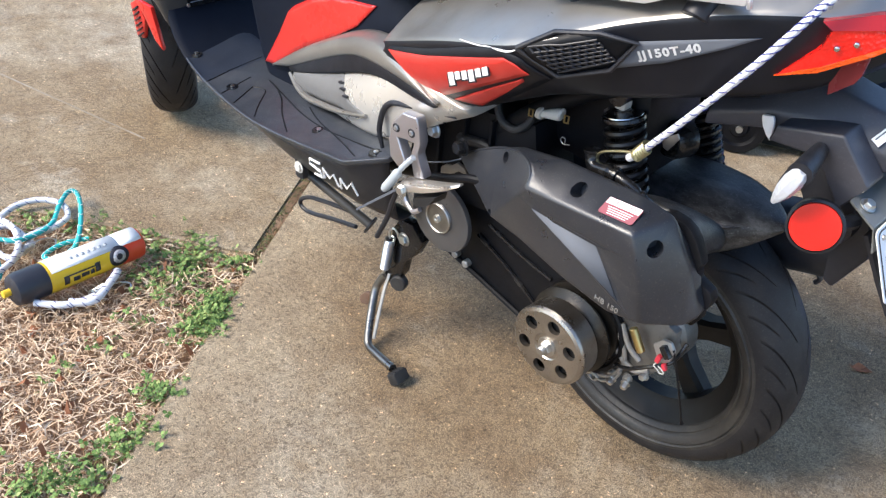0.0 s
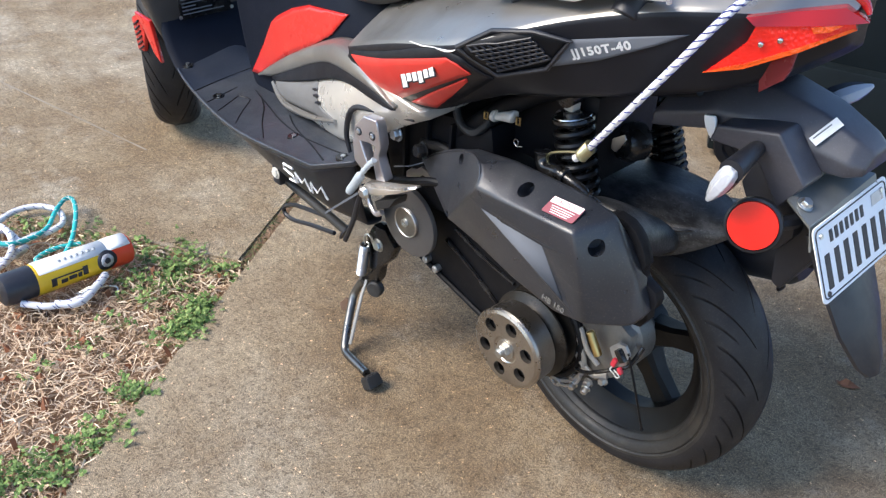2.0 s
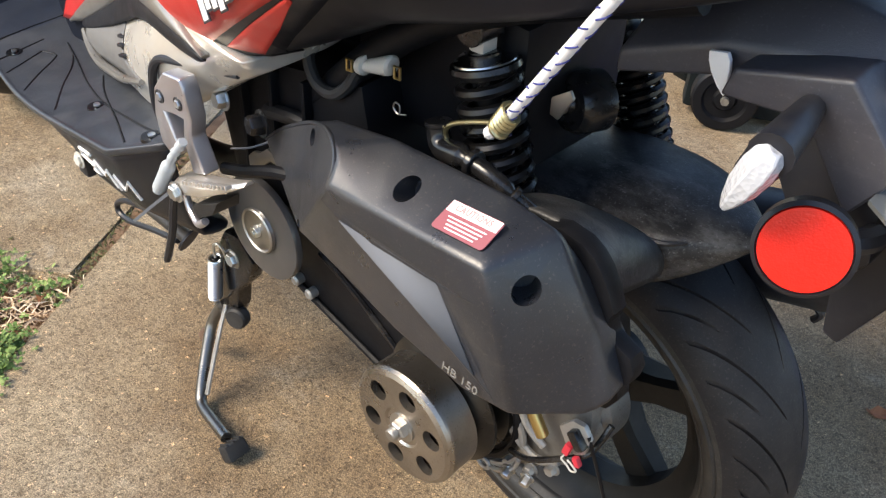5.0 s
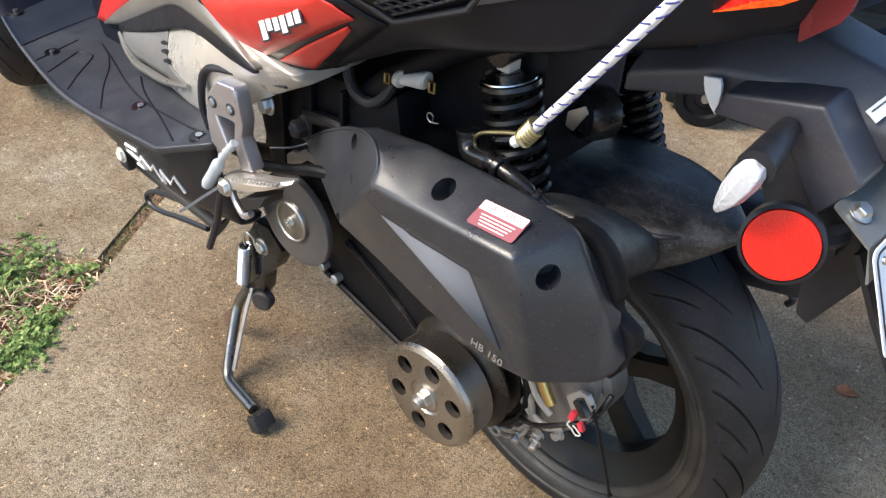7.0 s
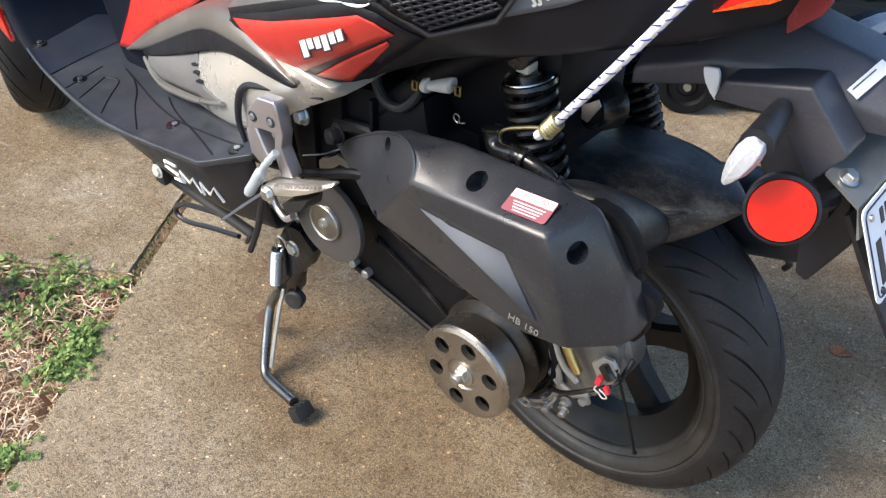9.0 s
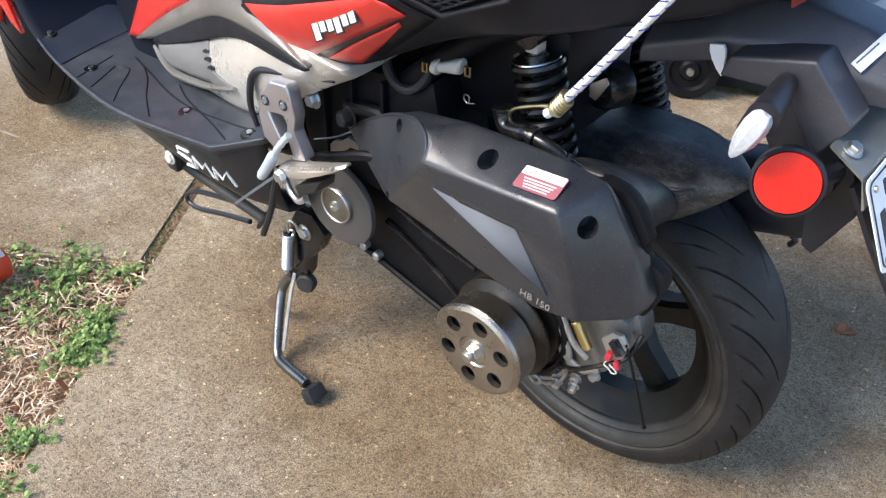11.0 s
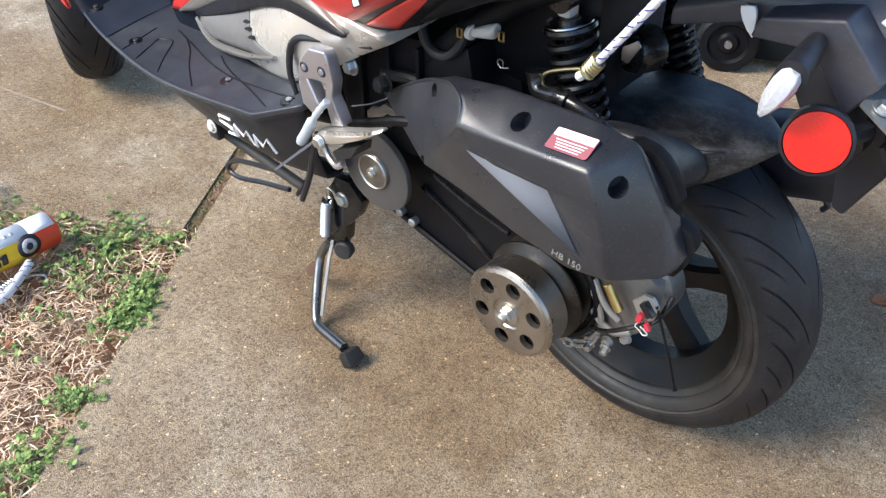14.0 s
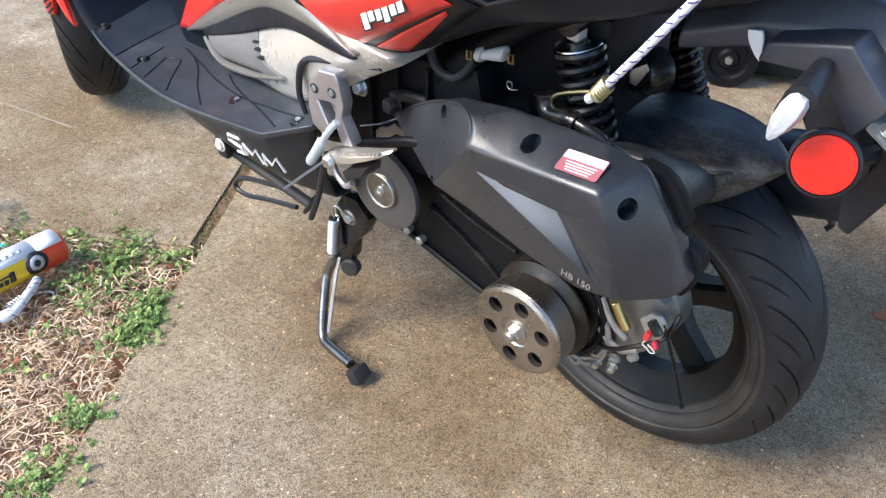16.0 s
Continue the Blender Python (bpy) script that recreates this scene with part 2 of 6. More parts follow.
DARK_PRINT = plain("dark_print", (0.015, 0.016, 0.025), 0.45, 0, 0.1, 100, 0.05, 0.03)
CORD = plain("white_woven_cord", (0.72, 0.72, 0.74), 0.85, 0, 0.1, 200, 0.5, 0.12)
TEAL_CORD = plain("teal_woven_cord", (0.03, 0.36, 0.36), 0.8, 0, 0.3, 200, 0.5, 0.06)
BLUE_THREAD = plain("blue_thread", (0.03, 0.04, 0.2), 0.8, 0, 0.1, 100, 0.1)
HOOK = plain("yellow_zinc_wire", (0.60, 0.55, 0.33), 0.35, 1.0, 0.2, 80, 0.1, 0.1)
FILM = plain("plastic_wrapped_silver", (0.52, 0.51, 0.52), 0.26, 0.3, 0.2, 30, 0.6, 0.05)
BIN = plain("dark_bin_plastic", (0.006, 0.010, 0.012), 0.6, 0, 0.2, 100, 0.3, 0.0, gloss=0.2)
TARP = plain("blue_tarpaulin", (0.012, 0.03, 0.24), 0.35, 0, 0.2, 40, 0.4, 0.08)
YELLOW = plain("yellow_can_paint", (0.72, 0.47, 0.02), 0.35, 0, 0.08, 80, 0.05, 0.04)
CAN_RED = plain("red_can_paint", (0.62, 0.06, 0.02), 0.35, 0, 0.08, 80, 0.05, 0.03)
CAN_BLACK = plain("black_can_cap", (0.02, 0.022, 0.03), 0.4, 0, 0.1, 80, 0.1, 0.1)
LEAF = plain("dry_leaf", (0.24, 0.09, 0.035), 0.7, 0, 0.4, 40, 0.6)
BOOT_GREY = plain("grey_rubber_boot", (0.38, 0.42, 0.45), 0.5, 0, 0.1, 80, 0.1, 0.1)
OFF_WHITE = plain("off_white_nylon", (0.52, 0.51, 0.47), 0.45, 0, 0.1, 80, 0.1, 0.15)
SEAM = plain("dull_red_thread", (0.22, 0.06, 0.05), 0.7, 0, 0.1, 80, 0.05)
WIRE_RED = plain("red_wire", (0.55, 0.03, 0.05), 0.4, 0, 0.1, 80, 0.05)


def lens_build(colour, cells, rough=0.12, relief=0.6):
    def build(t, p):
        p.inputs["Base Color"].default_value = (*colour, 1)
        p.inputs["Roughness"].default_value = rough
        p.inputs["Coat Weight"].default_value = 0.6
        vor = node(t, "ShaderNodeTexVoronoi", Scale=cells)
        t.links.new(coords(t), vor.inputs["Vector"])
        bump(t, p, vor.outputs["Distance"], relief, 0.002)
    return build


REFLECTOR = material("red_reflector", lens_build((0.78, 0.013, 0.006), 700.0, 0.26, 0.10))
TAIL_RED = material("red_lamp_lens", lens_build((0.92, 0.016, 0.008), 240.0, 0.08, 0.4))
TAIL_TOP = material("dark_red_lamp_lens", lens_build((0.36, 0.014, 0.013), 60.0, 0.12, 0.2))
TAIL_AMBER = material("amber_lamp_lens", lens_build((1.0, 0.11, 0.008), 240.0, 0.08))
CLEAR_LENS = material("clear_lamp_lens", lens_build((0.46, 0.48, 0.52), 300.0, 0.10, 0.35))


# ---- building helpers ----
def link(name, bm, mat, parent=None, label="", smooth=35.0):
    me = bpy.data.meshes.new(name)
    bmesh.ops.recalc_face_normals(bm, faces=bm.faces)
    bm.to_mesh(me)
    bm.free()
    for m in (mat if isinstance(mat, (list, tuple)) else [mat]):
        me.materials.append(m)
    if smooth:
        me.polygons.foreach_set("use_smooth", [True] * len(me.polygons))
        me.set_sharp_from_angle(angle=radians(smooth))
    ob = new(name, me)
    ob.parent = parent
    if label:
        ob["label"] = label
    return ob


def part(name, bm, mat, parent, label="", smooth=35.0):
    return link(name, bm, mat, parent, label, smooth)


def bevelled(bm, width, segments=2, angle=25.0):
    edges = [e for e in bm.edges if len(e.link_faces) == 2 and e.calc_face_angle(0) > radians(angle)]
    bmesh.ops.bevel(bm, geom=edges, offset=width, segments=segments, affect="EDGES", profile=0.6, clamp_overlap=True)
    return bm


def prism(outline, y0, y1, bevel=0.002, bm=None, segments=2):
    """A plate with an outline in x and z, from y0 to y1."""
    own = bmesh.new()
    a = [own.verts.new((x, y0, z)) for x, z in outline]
    b = [own.verts.new((x, y1, z)) for x, z in outline]
    own.faces.new(a)
    own.faces.new(b[::-1])
    for i in range(len(a)):
        j = (i + 1) % len(a)
        own.faces.new((a[i], b[i], b[j], a[j]))
    bmesh.ops.recalc_face_normals(own, faces=own.faces)
    if bevel:
        bevelled(own, bevel, segments)
    return merged(bm, own)


def merged(bm, own):
    if bm is None:
        return own
    me = bpy.data.meshes.new("tmp")
    own.to_mesh(me)
    own.free()
    bm.from_mesh(me)
    bpy.data.meshes.remove(me)
    return bm


def placed(own, m, bm=None):
    own.transform(m)
    return merged(bm, own)


def box(size, m=Matrix(), bevel=0.003, bm=None):
    own = bmesh.new()
    bmesh.ops.create_cube(own, size=1.0)
    own.transform(Matrix.Diagonal((*size, 1)))
    if bevel:
        bevelled(own, bevel, 2)
    return placed(own, m, bm)


def loft(sections, closed=True, caps=True, bm=None):
    """Skin through rings of points, all with the same count."""
    own = bmesh.new()
    rings = [[own.verts.new(p) for p in s] for s in sections]
    n = len(rings[0])
    for r, q in zip(rings, rings[1:]):
        for i in range(n if closed else n - 1):
            own.faces.new((r[i], r[(i + 1) % n], q[(i + 1) % n], q[i]))
    if caps and closed:
        own.faces.new(rings[0][::-1])
        own.faces.new(rings[-1])
    bmesh.ops.recalc_face_normals(own, faces=own.faces)
    return merged(bm, own)


def spline(points, steps=8):
    """A smooth line through the points."""
    p = [Vector(q) for q in points]
    if len(p) < 3:
        return p
    out = []
    for i in range(len(p) - 1):
        a, b, c, d = p[max(i - 1, 0)], p[i], p[i + 1], p[min(i + 2, len(p) - 1)]
        for k in range(steps):
            s = k / steps
            out.append(0.5 * (2 * b + (c - a) * s + (2 * a - 5 * b + 4 * c - d) * s * s + (3 * b - a - 3 * c + d) * s ** 3))
    return out + [p[-1]]


def tube(points, radius, sides=10, steps=6, bm=None, smooth=True):
    line = spline(points, steps) if smooth else [Vector(q) for q in points]
    rings, up = [], None
    for i, q in enumerate(line):
        d = (line[min(i + 1, len(line) - 1)] - line[max(i - 1, 0)]).normalized()
        if up is None:
            up = d.orthogonal().normalized()
        up = (up - d * up.dot(d)).normalized()
        side = d.cross(up)
        r = radius(i / (len(line) - 1)) if callable(radius) else radius
        rings.append([q + r * (math.cos(2 * math.pi * k / sides) * up + math.sin(2 * math.pi * k / sides) * side) for k in range(sides)])
    return loft(rings, bm=bm)


def lathe(profile, centre, axis=(0, 1, 0), sides=48, bm=None, closed=False):
    """Turn a profile of (radius, height along the axis) about the axis."""
    own = bmesh.new()
    rings = []
    for r, h in profile:
        rings.append([own.verts.new((r * math.cos(2 * math.pi * k / sides), r * math.sin(2 * math.pi * k / sides), h)) for k in range(sides)])
    pairs = list(zip(rings, rings[1:])) + ([(rings[-1], rings[0])] if closed else [])
    for a, b in pairs:
        for k in range(sides):
            own.faces.new((a[k], a[(k + 1) % sides], b[(k + 1) % sides], b[k]))
    bmesh.ops.remove_doubles(own, verts=own.verts, dist=1e-6)
    if not closed:
        bmesh.ops.holes_fill(own, edges=[e for e in own.edges if e.is_boundary], sides=0)
    bmesh.ops.recalc_face_normals(own, faces=own.faces)
    turn = Vector((0, 0, 1)).rotation_difference(Vector(axis)).to_matrix().to_4x4()
    return placed(own, Matrix.Translation(centre) @ turn, bm)


def cylinder(a, b, r, sides=20, bevel=0.001, bm=None):
    a, b = Vector(a), Vector(b)
    d = b - a
    h = d.length
    return lathe([(0, 0), (r - bevel, 0), (r, bevel), (r, h - bevel), (r - bevel, h), (0, h)], a, d, sides, bm)


def hexbolt(centre, axis, r=0.007, h=0.005):
    own = lathe([(0, 0), (r * 1.35, 0), (r * 1.35, 0.0012), (0, 0.0012)], centre, axis, 20)
    return lathe([(0, 0), (r, 0), (r, h * 0.8), (r * 0.85, h), (0, h)], centre, axis, 6, own)


def cut(ob, cutters):
    """Cut solid shapes out of a mesh for good."""
    made = []
    for bm in cutters:
        me = bpy.data.meshes.new("tmp")
        bmesh.ops.remove_doubles(bm, verts=bm.verts, dist=0.00001)
        bmesh.ops.recalc_face_normals(bm, faces=bm.faces)
        bm.to_mesh(me)
        bm.free()
        c = new("tmp", me)
        mod = ob.modifiers.new("cut", "BOOLEAN")
        mod.operation, mod.object, mod.solver = "DIFFERENCE", c, "MANIFOLD"
        made.append(c)
    home, ob.parent = ob.parent, None
    bpy.context.view_layer.update()
    done = bpy.data.meshes.new_from_object(ob.evaluated_get(bpy.context.evaluated_depsgraph_get()))
    ob.modifiers.clear()
    old, ob.data = ob.data, done
    done.name = ob.name
    done.set_sharp_from_angle(angle=radians(28))
    for c in made:
        m = c.data
        bpy.data.objects.remove(c)
        bpy.data.meshes.remove(m)
    bpy.data.meshes.remove(old)
    ob.parent = home
    return ob


def smoothed(ob, levels=2):
    mod = ob.modifiers.new("smooth", "SUBSURF")
    mod.levels = mod.render_levels = levels
    return ob


def writing(name, text, size, m, mat, parent, extrude=0.0004, width=None, shear=0.0, label="", bold=0.0, spacing=1.0):
    """Letters of the built-in font as a mesh; m puts them, x along the line and y up."""
    c = bpy.data.curves.new(name, "FONT")
    c.body, c.size, c.extrude, c.shear, c.resolution_u = text, size, extrude, shear, 3
    c.offset, c.space_character = bold, spacing
    c.align_x, c.align_y = "CENTER", "CENTER"
    tmp = new("tmp", c)
    bpy.context.view_layer.update()
    me = bpy.data.meshes.new_from_object(tmp.evaluated_get(bpy.context.evaluated_depsgraph_get()))
    bpy.data.objects.remove(tmp)
    bpy.data.curves.remove(c)
    if width:
        xs = [v.co.x for v in me.vertices]
        k = width / (max(xs) - min(xs))
        me.transform(Matrix.Diagonal((k, 1, 1, 1)))
    me.transform(m)
    me.name = name
    me.materials.clear()
    me.materials.append(mat)
    ob = new(name, me)
    ob.parent = parent
    if label:
        ob["label"] = label
    return ob


def on_plane(origin, along, up):
    """A frame with x along, y up (made square), z out of the plane."""
    x = Vector(along).normalized()
    z = x.cross(Vector(up)).normalized()
    y = z.cross(x)
    return Matrix.Translation(origin) @ Matrix((x, y, z)).transposed().to_4x4()


def rounded(w, h, r, steps=5):
    out = []
    for cx, cy, a0 in ((w / 2 - r, h / 2 - r, 0), (-w / 2 + r, h / 2 - r, 90), (-w / 2 + r, -h / 2 + r, 180), (w / 2 - r, -h / 2 + r, 270)):
        for k in range(steps + 1):
            a = radians(a0 + 90 * k / steps)
            out.append((cx + r * math.cos(a), cy + r * math.sin(a)))
    return out


def flat_plate(outline, thick, m, z0=0.0):
    bm = bmesh.new()
    a = [bm.verts.new((x, y, z0)) for x, y in outline]
    b = [bm.verts.new((x, y, z0 + thick)) for x, y in outline]
    bm.faces.new(a[::-1])
    bm.faces.new(b)
    for i in range(len(a)):
        j = (i + 1) % len(a)
        bm.faces.new((a[i], a[j], b[j], b[i]))
    bm.transform(m)
    return bm


# ---- ground, driveway, lawn ----
def sheet(size, z):
    bm = bmesh.new()
    bmesh.ops.create_grid(bm, x_segments=60, y_segments=60, size=size)
    for v in bm.verts:
        v.co.z = z
    return bm


tagged(link("ground", sheet(80, -0.03), SOIL), "bare brown soil under and beyond the driveway", "ground", "", "structure")


def slab(name, outline, label, mat=CONCRETE):
    bm = bmesh.new()
    top = [bm.verts.new((p.x, p.y, 0)) for p in outline]
    low = [bm.verts.new((p.x, p.y, -0.1)) for p in outline]
    bm.faces.new(top)
    for i in range(len(top)):
        j = (i + 1) % len(top)
        bm.faces.new((top[i], low[i], low[j], top[j]))
    bmesh.ops.recalc_face_normals(bm, faces=bm.faces)
    edges = [e for e in bm.edges if all(v.co.z > -0.01 for v in e.verts)]
    bmesh.ops.bevel(bm, geom=edges, offset=0.006, segments=2, affect="EDGES")
    return tagged(link(name, bm, mat), label, "pavement", "", "structure")


GAP = 0.007
slab("driveway_near", [CORNER + OUT * GAP - ALONG * 3.5, CORNER + OUT * GAP + ALONG * 5.5, CORNER + OUT * 7 + ALONG * 5.5, CORNER + OUT * 7 - ALONG * 3.5],
     "brown weathered concrete driveway slab with rough sandy face")
slab("driveway_far", [CORNER - OUT * GAP, CORNER + EDGE * 4.5, CORNER + EDGE * 4.5 + ALONG * 1.75, CORNER - OUT * GAP + ALONG * 1.85],
     "paler grey-brown weathered concrete slab beside the lawn corner", PALE_CONCRETE)


def ribbons(name, count, place, length, width, lift, mat, seed, label, category, bend=0.3):
    """Many thin bent blades in one mesh."""
    rng = np.random.default_rng(seed)
    verts, faces = [], []
    for _ in range(count):
        p = place(rng)
        if p is None:
            continue
        a = rng.uniform(0, 2 * math.pi)
        l, w, up = rng.uniform(*length), rng.uniform(*width), rng.uniform(*lift)
        turn = rng.normal(0, bend)
        d = np.array((math.cos(a), math.sin(a)))
        d2 = np.array((math.cos(a + turn), math.sin(a + turn)))
        n, n2 = np.array((-d[1], d[0])), np.array((-d2[1], d2[0]))
        z = p[2]
        q0, q1 = np.array(p[:2]), np.array(p[:2]) + d * l * 0.5
        q2 = q1 + d2 * l * 0.5
        k = len(verts)
        tip = z + up * rng.uniform(-0.1, 0.8)
        tw = rng.normal(0, 0.35) * w
        verts += [(*(q0 - n * w / 2), z), (*(q0 + n * w / 2), z), (*(q1 - n * w / 2), z + up - tw), (*(q1 + n * w / 2), z + up + tw), (*q2, max(tip, z))]
        faces += [(k, k + 1, k + 3, k + 2), (k + 2, k + 3, k + 4)]
    me = bpy.data.meshes.new(name)
    me.from_pydata(verts, [], faces)
    me.materials.append(mat)
    return tagged(new(name, me), label, category, "", "stuff")


def lawn_spot(rng):
    s, r = rng.uniform(-0.015, 1.5), rng.uniform(-0.015, 1.25)
    p = CORNER - ALONG * s + EDGE * r
    return p


def lawn_place(rng):
    p = lawn_spot(rng)
    return (p.x, p.y, -0.024 + 0.02 * rng.uniform() + 0.008 * noise.noise(p * 9))


ribbons("dead_grass", 42000, lawn_place, (0.014, 0.048), (0.0008, 0.0024), (0.001, 0.009), STRAW, 3, "matted tan dead grass beside the driveway", "grass", 0.9)
ribbons("lawn_leaves", 600, lawn_place, (0.012, 0.032), (0.005, 0.012), (0.002, 0.016), LEAF, 13, "brown dead leaves scattered in the lawn", "leaf litter", 0.5)


CLUMPS = [(-1.140, 0.606, 0.026, 150), (-1.165, 0.640, 0.022, 110), (-1.200, 0.672, 0.018, 60), (-1.358, 0.693, 0.030, 70), (-1.310, 0.650, 0.028, 80), (-1.269, 0.602, 0.026, 40), (-1.403, 0.640, 0.024, 45), (-1.325, 0.579, 0.022, 22),
          (-0.953, 0.392, 0.022, 80), (-1.020, 0.466, 0.020, 70), (-0.915, 0.300, 0.026, 90), (-0.935, 0.240, 0.026, 80), (-1.285, 0.755, 0.022, 50), (-1.214, 0.514, 0.018, 14), (-1.176, 0.438, 0.02, 10), (-1.140, 0.356, 0.02, 10), (-1.40, 0.72, 0.022, 40), (-1.606, 0.477, 0.03, 40), (-1.47, 0.62, 0.03, 45), (-1.54, 0.56, 0.03, 35)]


def clover():
    rng = np.random.default_rng(5)
    verts, faces = [], []
    for cx, cy, spread, leaves in CLUMPS:
        for _ in range(int(leaves * 1.1)):
            x, y = cx + rng.normal(0, spread), cy + rng.normal(0, spread)
            z = -0.008 + rng.uniform(0, 0.016)
            a0, r = rng.uniform(0, 6.28), rng.uniform(0.0020, 0.0046)
            tilt = rng.normal(0, 0.4, 2)
            for k3 in range(3):
                a = a0 + k3 * 2.09
                ox, oy = math.cos(a) * r * 0.95, math.sin(a) * r * 0.95
                k = len(verts)
                for b in range(6):
                    dx, dy = ox + math.cos(a + b * 1.047) * r * 0.85, oy + math.sin(a + b * 1.047) * r * 0.85
                    verts.append((x + dx, y + dy, z + dx * tilt[0] + dy * tilt[1] + (0.0012 if b in (0, 3) else 0)))
                faces.append(tuple(range(k, k + 6)))
            k = len(verts)
            verts += [(x - 0.0005, y, z), (x + 0.0005, y, z), (cx + rng.normal(0, spread * 0.5), cy + rng.normal(0, spread * 0.5), -0.028)]
            faces.append((k, k + 1, k + 2))
    me = bpy.data.meshes.new("clover")
    me.from_pydata(verts, [], faces)
    me.materials.append(CLOVER)
    return tagged(new("clover", me), "green clover and weeds along the lawn edge", "weeds", "", "stuff")


clover()


def strip(name, a, b, width, z, thick, material_of, seed, label, category):
    """A thin uneven strip lying along the ground."""
    rng = random.Random(seed)
    d = (b - a).normalized()
    n = Vector((-d.y, d.x, 0))
    steps = max(8, int((b - a).length / 0.03))
    rings = []
    for k in range(steps + 1):
        c = a.lerp(b, k / steps)
        w1, w2, h = width * (0.35 + 0.3 * rng.random()), width * (0.35 + 0.3 * rng.random()), thick * (0.6 + 0.8 * rng.random())
        rings.append([c + n * w1 + Vector((0, 0, z - 0.01)), c + n * w1 * 0.8 + Vector((0, 0, z + h * 0.7)), c + Vector((0, 0, z + h)), c - n * w2 * 0.8 + Vector((0, 0, z + h * 0.7)), c - n * w2 + Vector((0, 0, z - 0.01))])
    return tagged(link(name, loft(rings), material_of), label, category, "", "structure")


strip("joint_dirt", CORNER - ALONG * 0.02, CORNER + ALONG * 5.4, 0.024, -0.009, 0.006, SOIL, 3, "brown dirt packed in the driveway joint", "dirt")
strip("pale_scratch", Vector((-2.60, 0.54, 0)), Vector((-1.84, 0.82, 0)), 0.005, 0.0002, 0.0005, plain("pale_cement", (0.36, 0.31, 0.24), 0.9, 0, 0.2, 60, 0.4, 0.3), 4, "faint pale cement line across the slab", "pavement")


def joint_place(rng):
    p = CORNER + ALONG * rng.uniform(-0.02, 0.5) + OUT * rng.normal(0, 0.006)
    return (p.x, p.y, -0.02 + 0.018 * rng.uniform())


ribbons("joint_moss", 900, joint_place, (0.006, 0.02), (0.001, 0.003), (0.001, 0.008), MOSS, 11, "dark moss and dirt in the driveway joint", "moss", 0.6)


def litter_place(rng):
    p = CORNER + ALONG * rng.uniform(1.9, 3.6) + EDGE * rng.uniform(0.0, 3.0)
    return (p.x, p.y, -0.028 + 0.02 * rng.uniform())


ribbons("leaf_litter", 3500, litter_place, (0.03, 0.1), (0.01, 0.035), (0.003, 0.02), LEAF, 12, "brown fallen leaves beyond the concrete", "leaf litter", 0.4)


def dry_leaf(x, y, size, turn):
    bm = bmesh.new()
    rim = [(1.0, 0.0), (0.55, 0.42), (0.2, 0.36), (-0.1, 0.55), (-0.5, 0.3), (-0.85, 0.12), (-0.8, -0.2), (-0.35, -0.4), (0.0, -0.3), (0.4, -0.45), (0.7, -0.2)]
    mid = [bm.verts.new((u, 0, 0.05)) for u in (-0.5, 0.0, 0.5)]
    edge = [bm.verts.new((u, v, 0.16 + 0.14 * math.sin(5 * u + 3 * v))) for u, v in rim]
    n = len(edge)
    near = [2, 2, 1, 1, 0, 0, 0, 0, 1, 1, 2]
    for i in range(n):
        j = (i + 1) % n
        if near[i] == near[j]:
            bm.faces.new((edge[i], edge[j], mid[near[i]]))
        else:
            bm.faces.new((edge[i], edge[j], mid[near[j]], mid[near[i]]))
    low = min(v.co.z for v in bm.verts)
    bm.transform(pose(x, y, 0.001, 0, 0, turn) @ Matrix.Scale(size, 4) @ Matrix.Translation((0, 0, -low)))
    ob = link("dry_leaf", bm, LEAF, None, "", 0)
    mod = ob.modifiers.new("thick", "SOLIDIFY")
    mod.thickness = 0.0006
    return tagged(ob, "curled reddish-brown dead leaf lying on the concrete", "leaf", "loose leaves")


dry_leaf(-0.384, 1.638, 0.026, 40)


# ---- the scooter ----
AT = pose(-0.53, 1.085, 0, 0, 0, 6) @ pose(0, 0, 0, 6, 0, 0)
scooter = tagged(new("scooter"), "black and red motor scooter with its clutch bell exposed", "scooter")
scooter.matrix_world = AT


def tyre(name, centre, radius, width, rim_r, parent, label, turns=17):
    """A tyre with slim curved grooves cut into the tread."""
    half = width / 2
    side = radius - rim_r
    shoulder = 0.040
    prof = [(radius - shoulder * (1 - max(0.0, 1 - abs(u) ** 2.5) ** 0.5), u * half) for u in [math.sin(math.pi / 2 * (-1 + k / 22)) for k in range(45)]]
    wall = []
    for k in range(1, 15):
        s = k / 14
        groove = 0.0022 if k in (3, 10) else 0.0
        wall.append((radius - shoulder - (side - shoulder) * s, half * (1.0 + 0.04 * math.sin(s * math.pi) - 0.30 * s * s) - groove))
    prof = [(r, -h) for r, h in reversed(wall)] + prof + wall
    step = 40
    n = turns * step
    bm = bmesh.new()
    rings = []
    for r, h in prof:
        ring = []
        u = max(-1, min(1, h / half))
        sweep = 1.7 * abs(u) ** 0.9 / turns * 2 * math.pi
        top = r >= radius - shoulder - 1e-6
        for k in range(n):
            th = 2 * math.pi * k / n + sweep
            q = (k + (step // 2 if u > 0 else 0)) % step
            rr = r
            if top and q < 2 and 0.15 < abs(u) < 0.93:
                rr -= 0.005
            if top and 19 <= q < 21 and 0.62 < abs(u) < 0.95:
                rr -= 0.004
            ring.append(bm.verts.new((rr * math.cos(th), h, rr * math.sin(th))))
        rings.append(ring)
    for i, (a, b) in enumerate(zip(rings, rings[1:] + rings[:1])):
        for k in range(n):
            f = bm.faces.new((a[k], a[(k + 1) % n], b[(k + 1) % n], b[k]))
            f.material_index = 0 if len(wall) <= i < len(wall) + 44 else 1
    bm.transform(Matrix.Translation(centre))
    return part(name, bm, [TREAD, SIDEWALL], parent, label, 40)


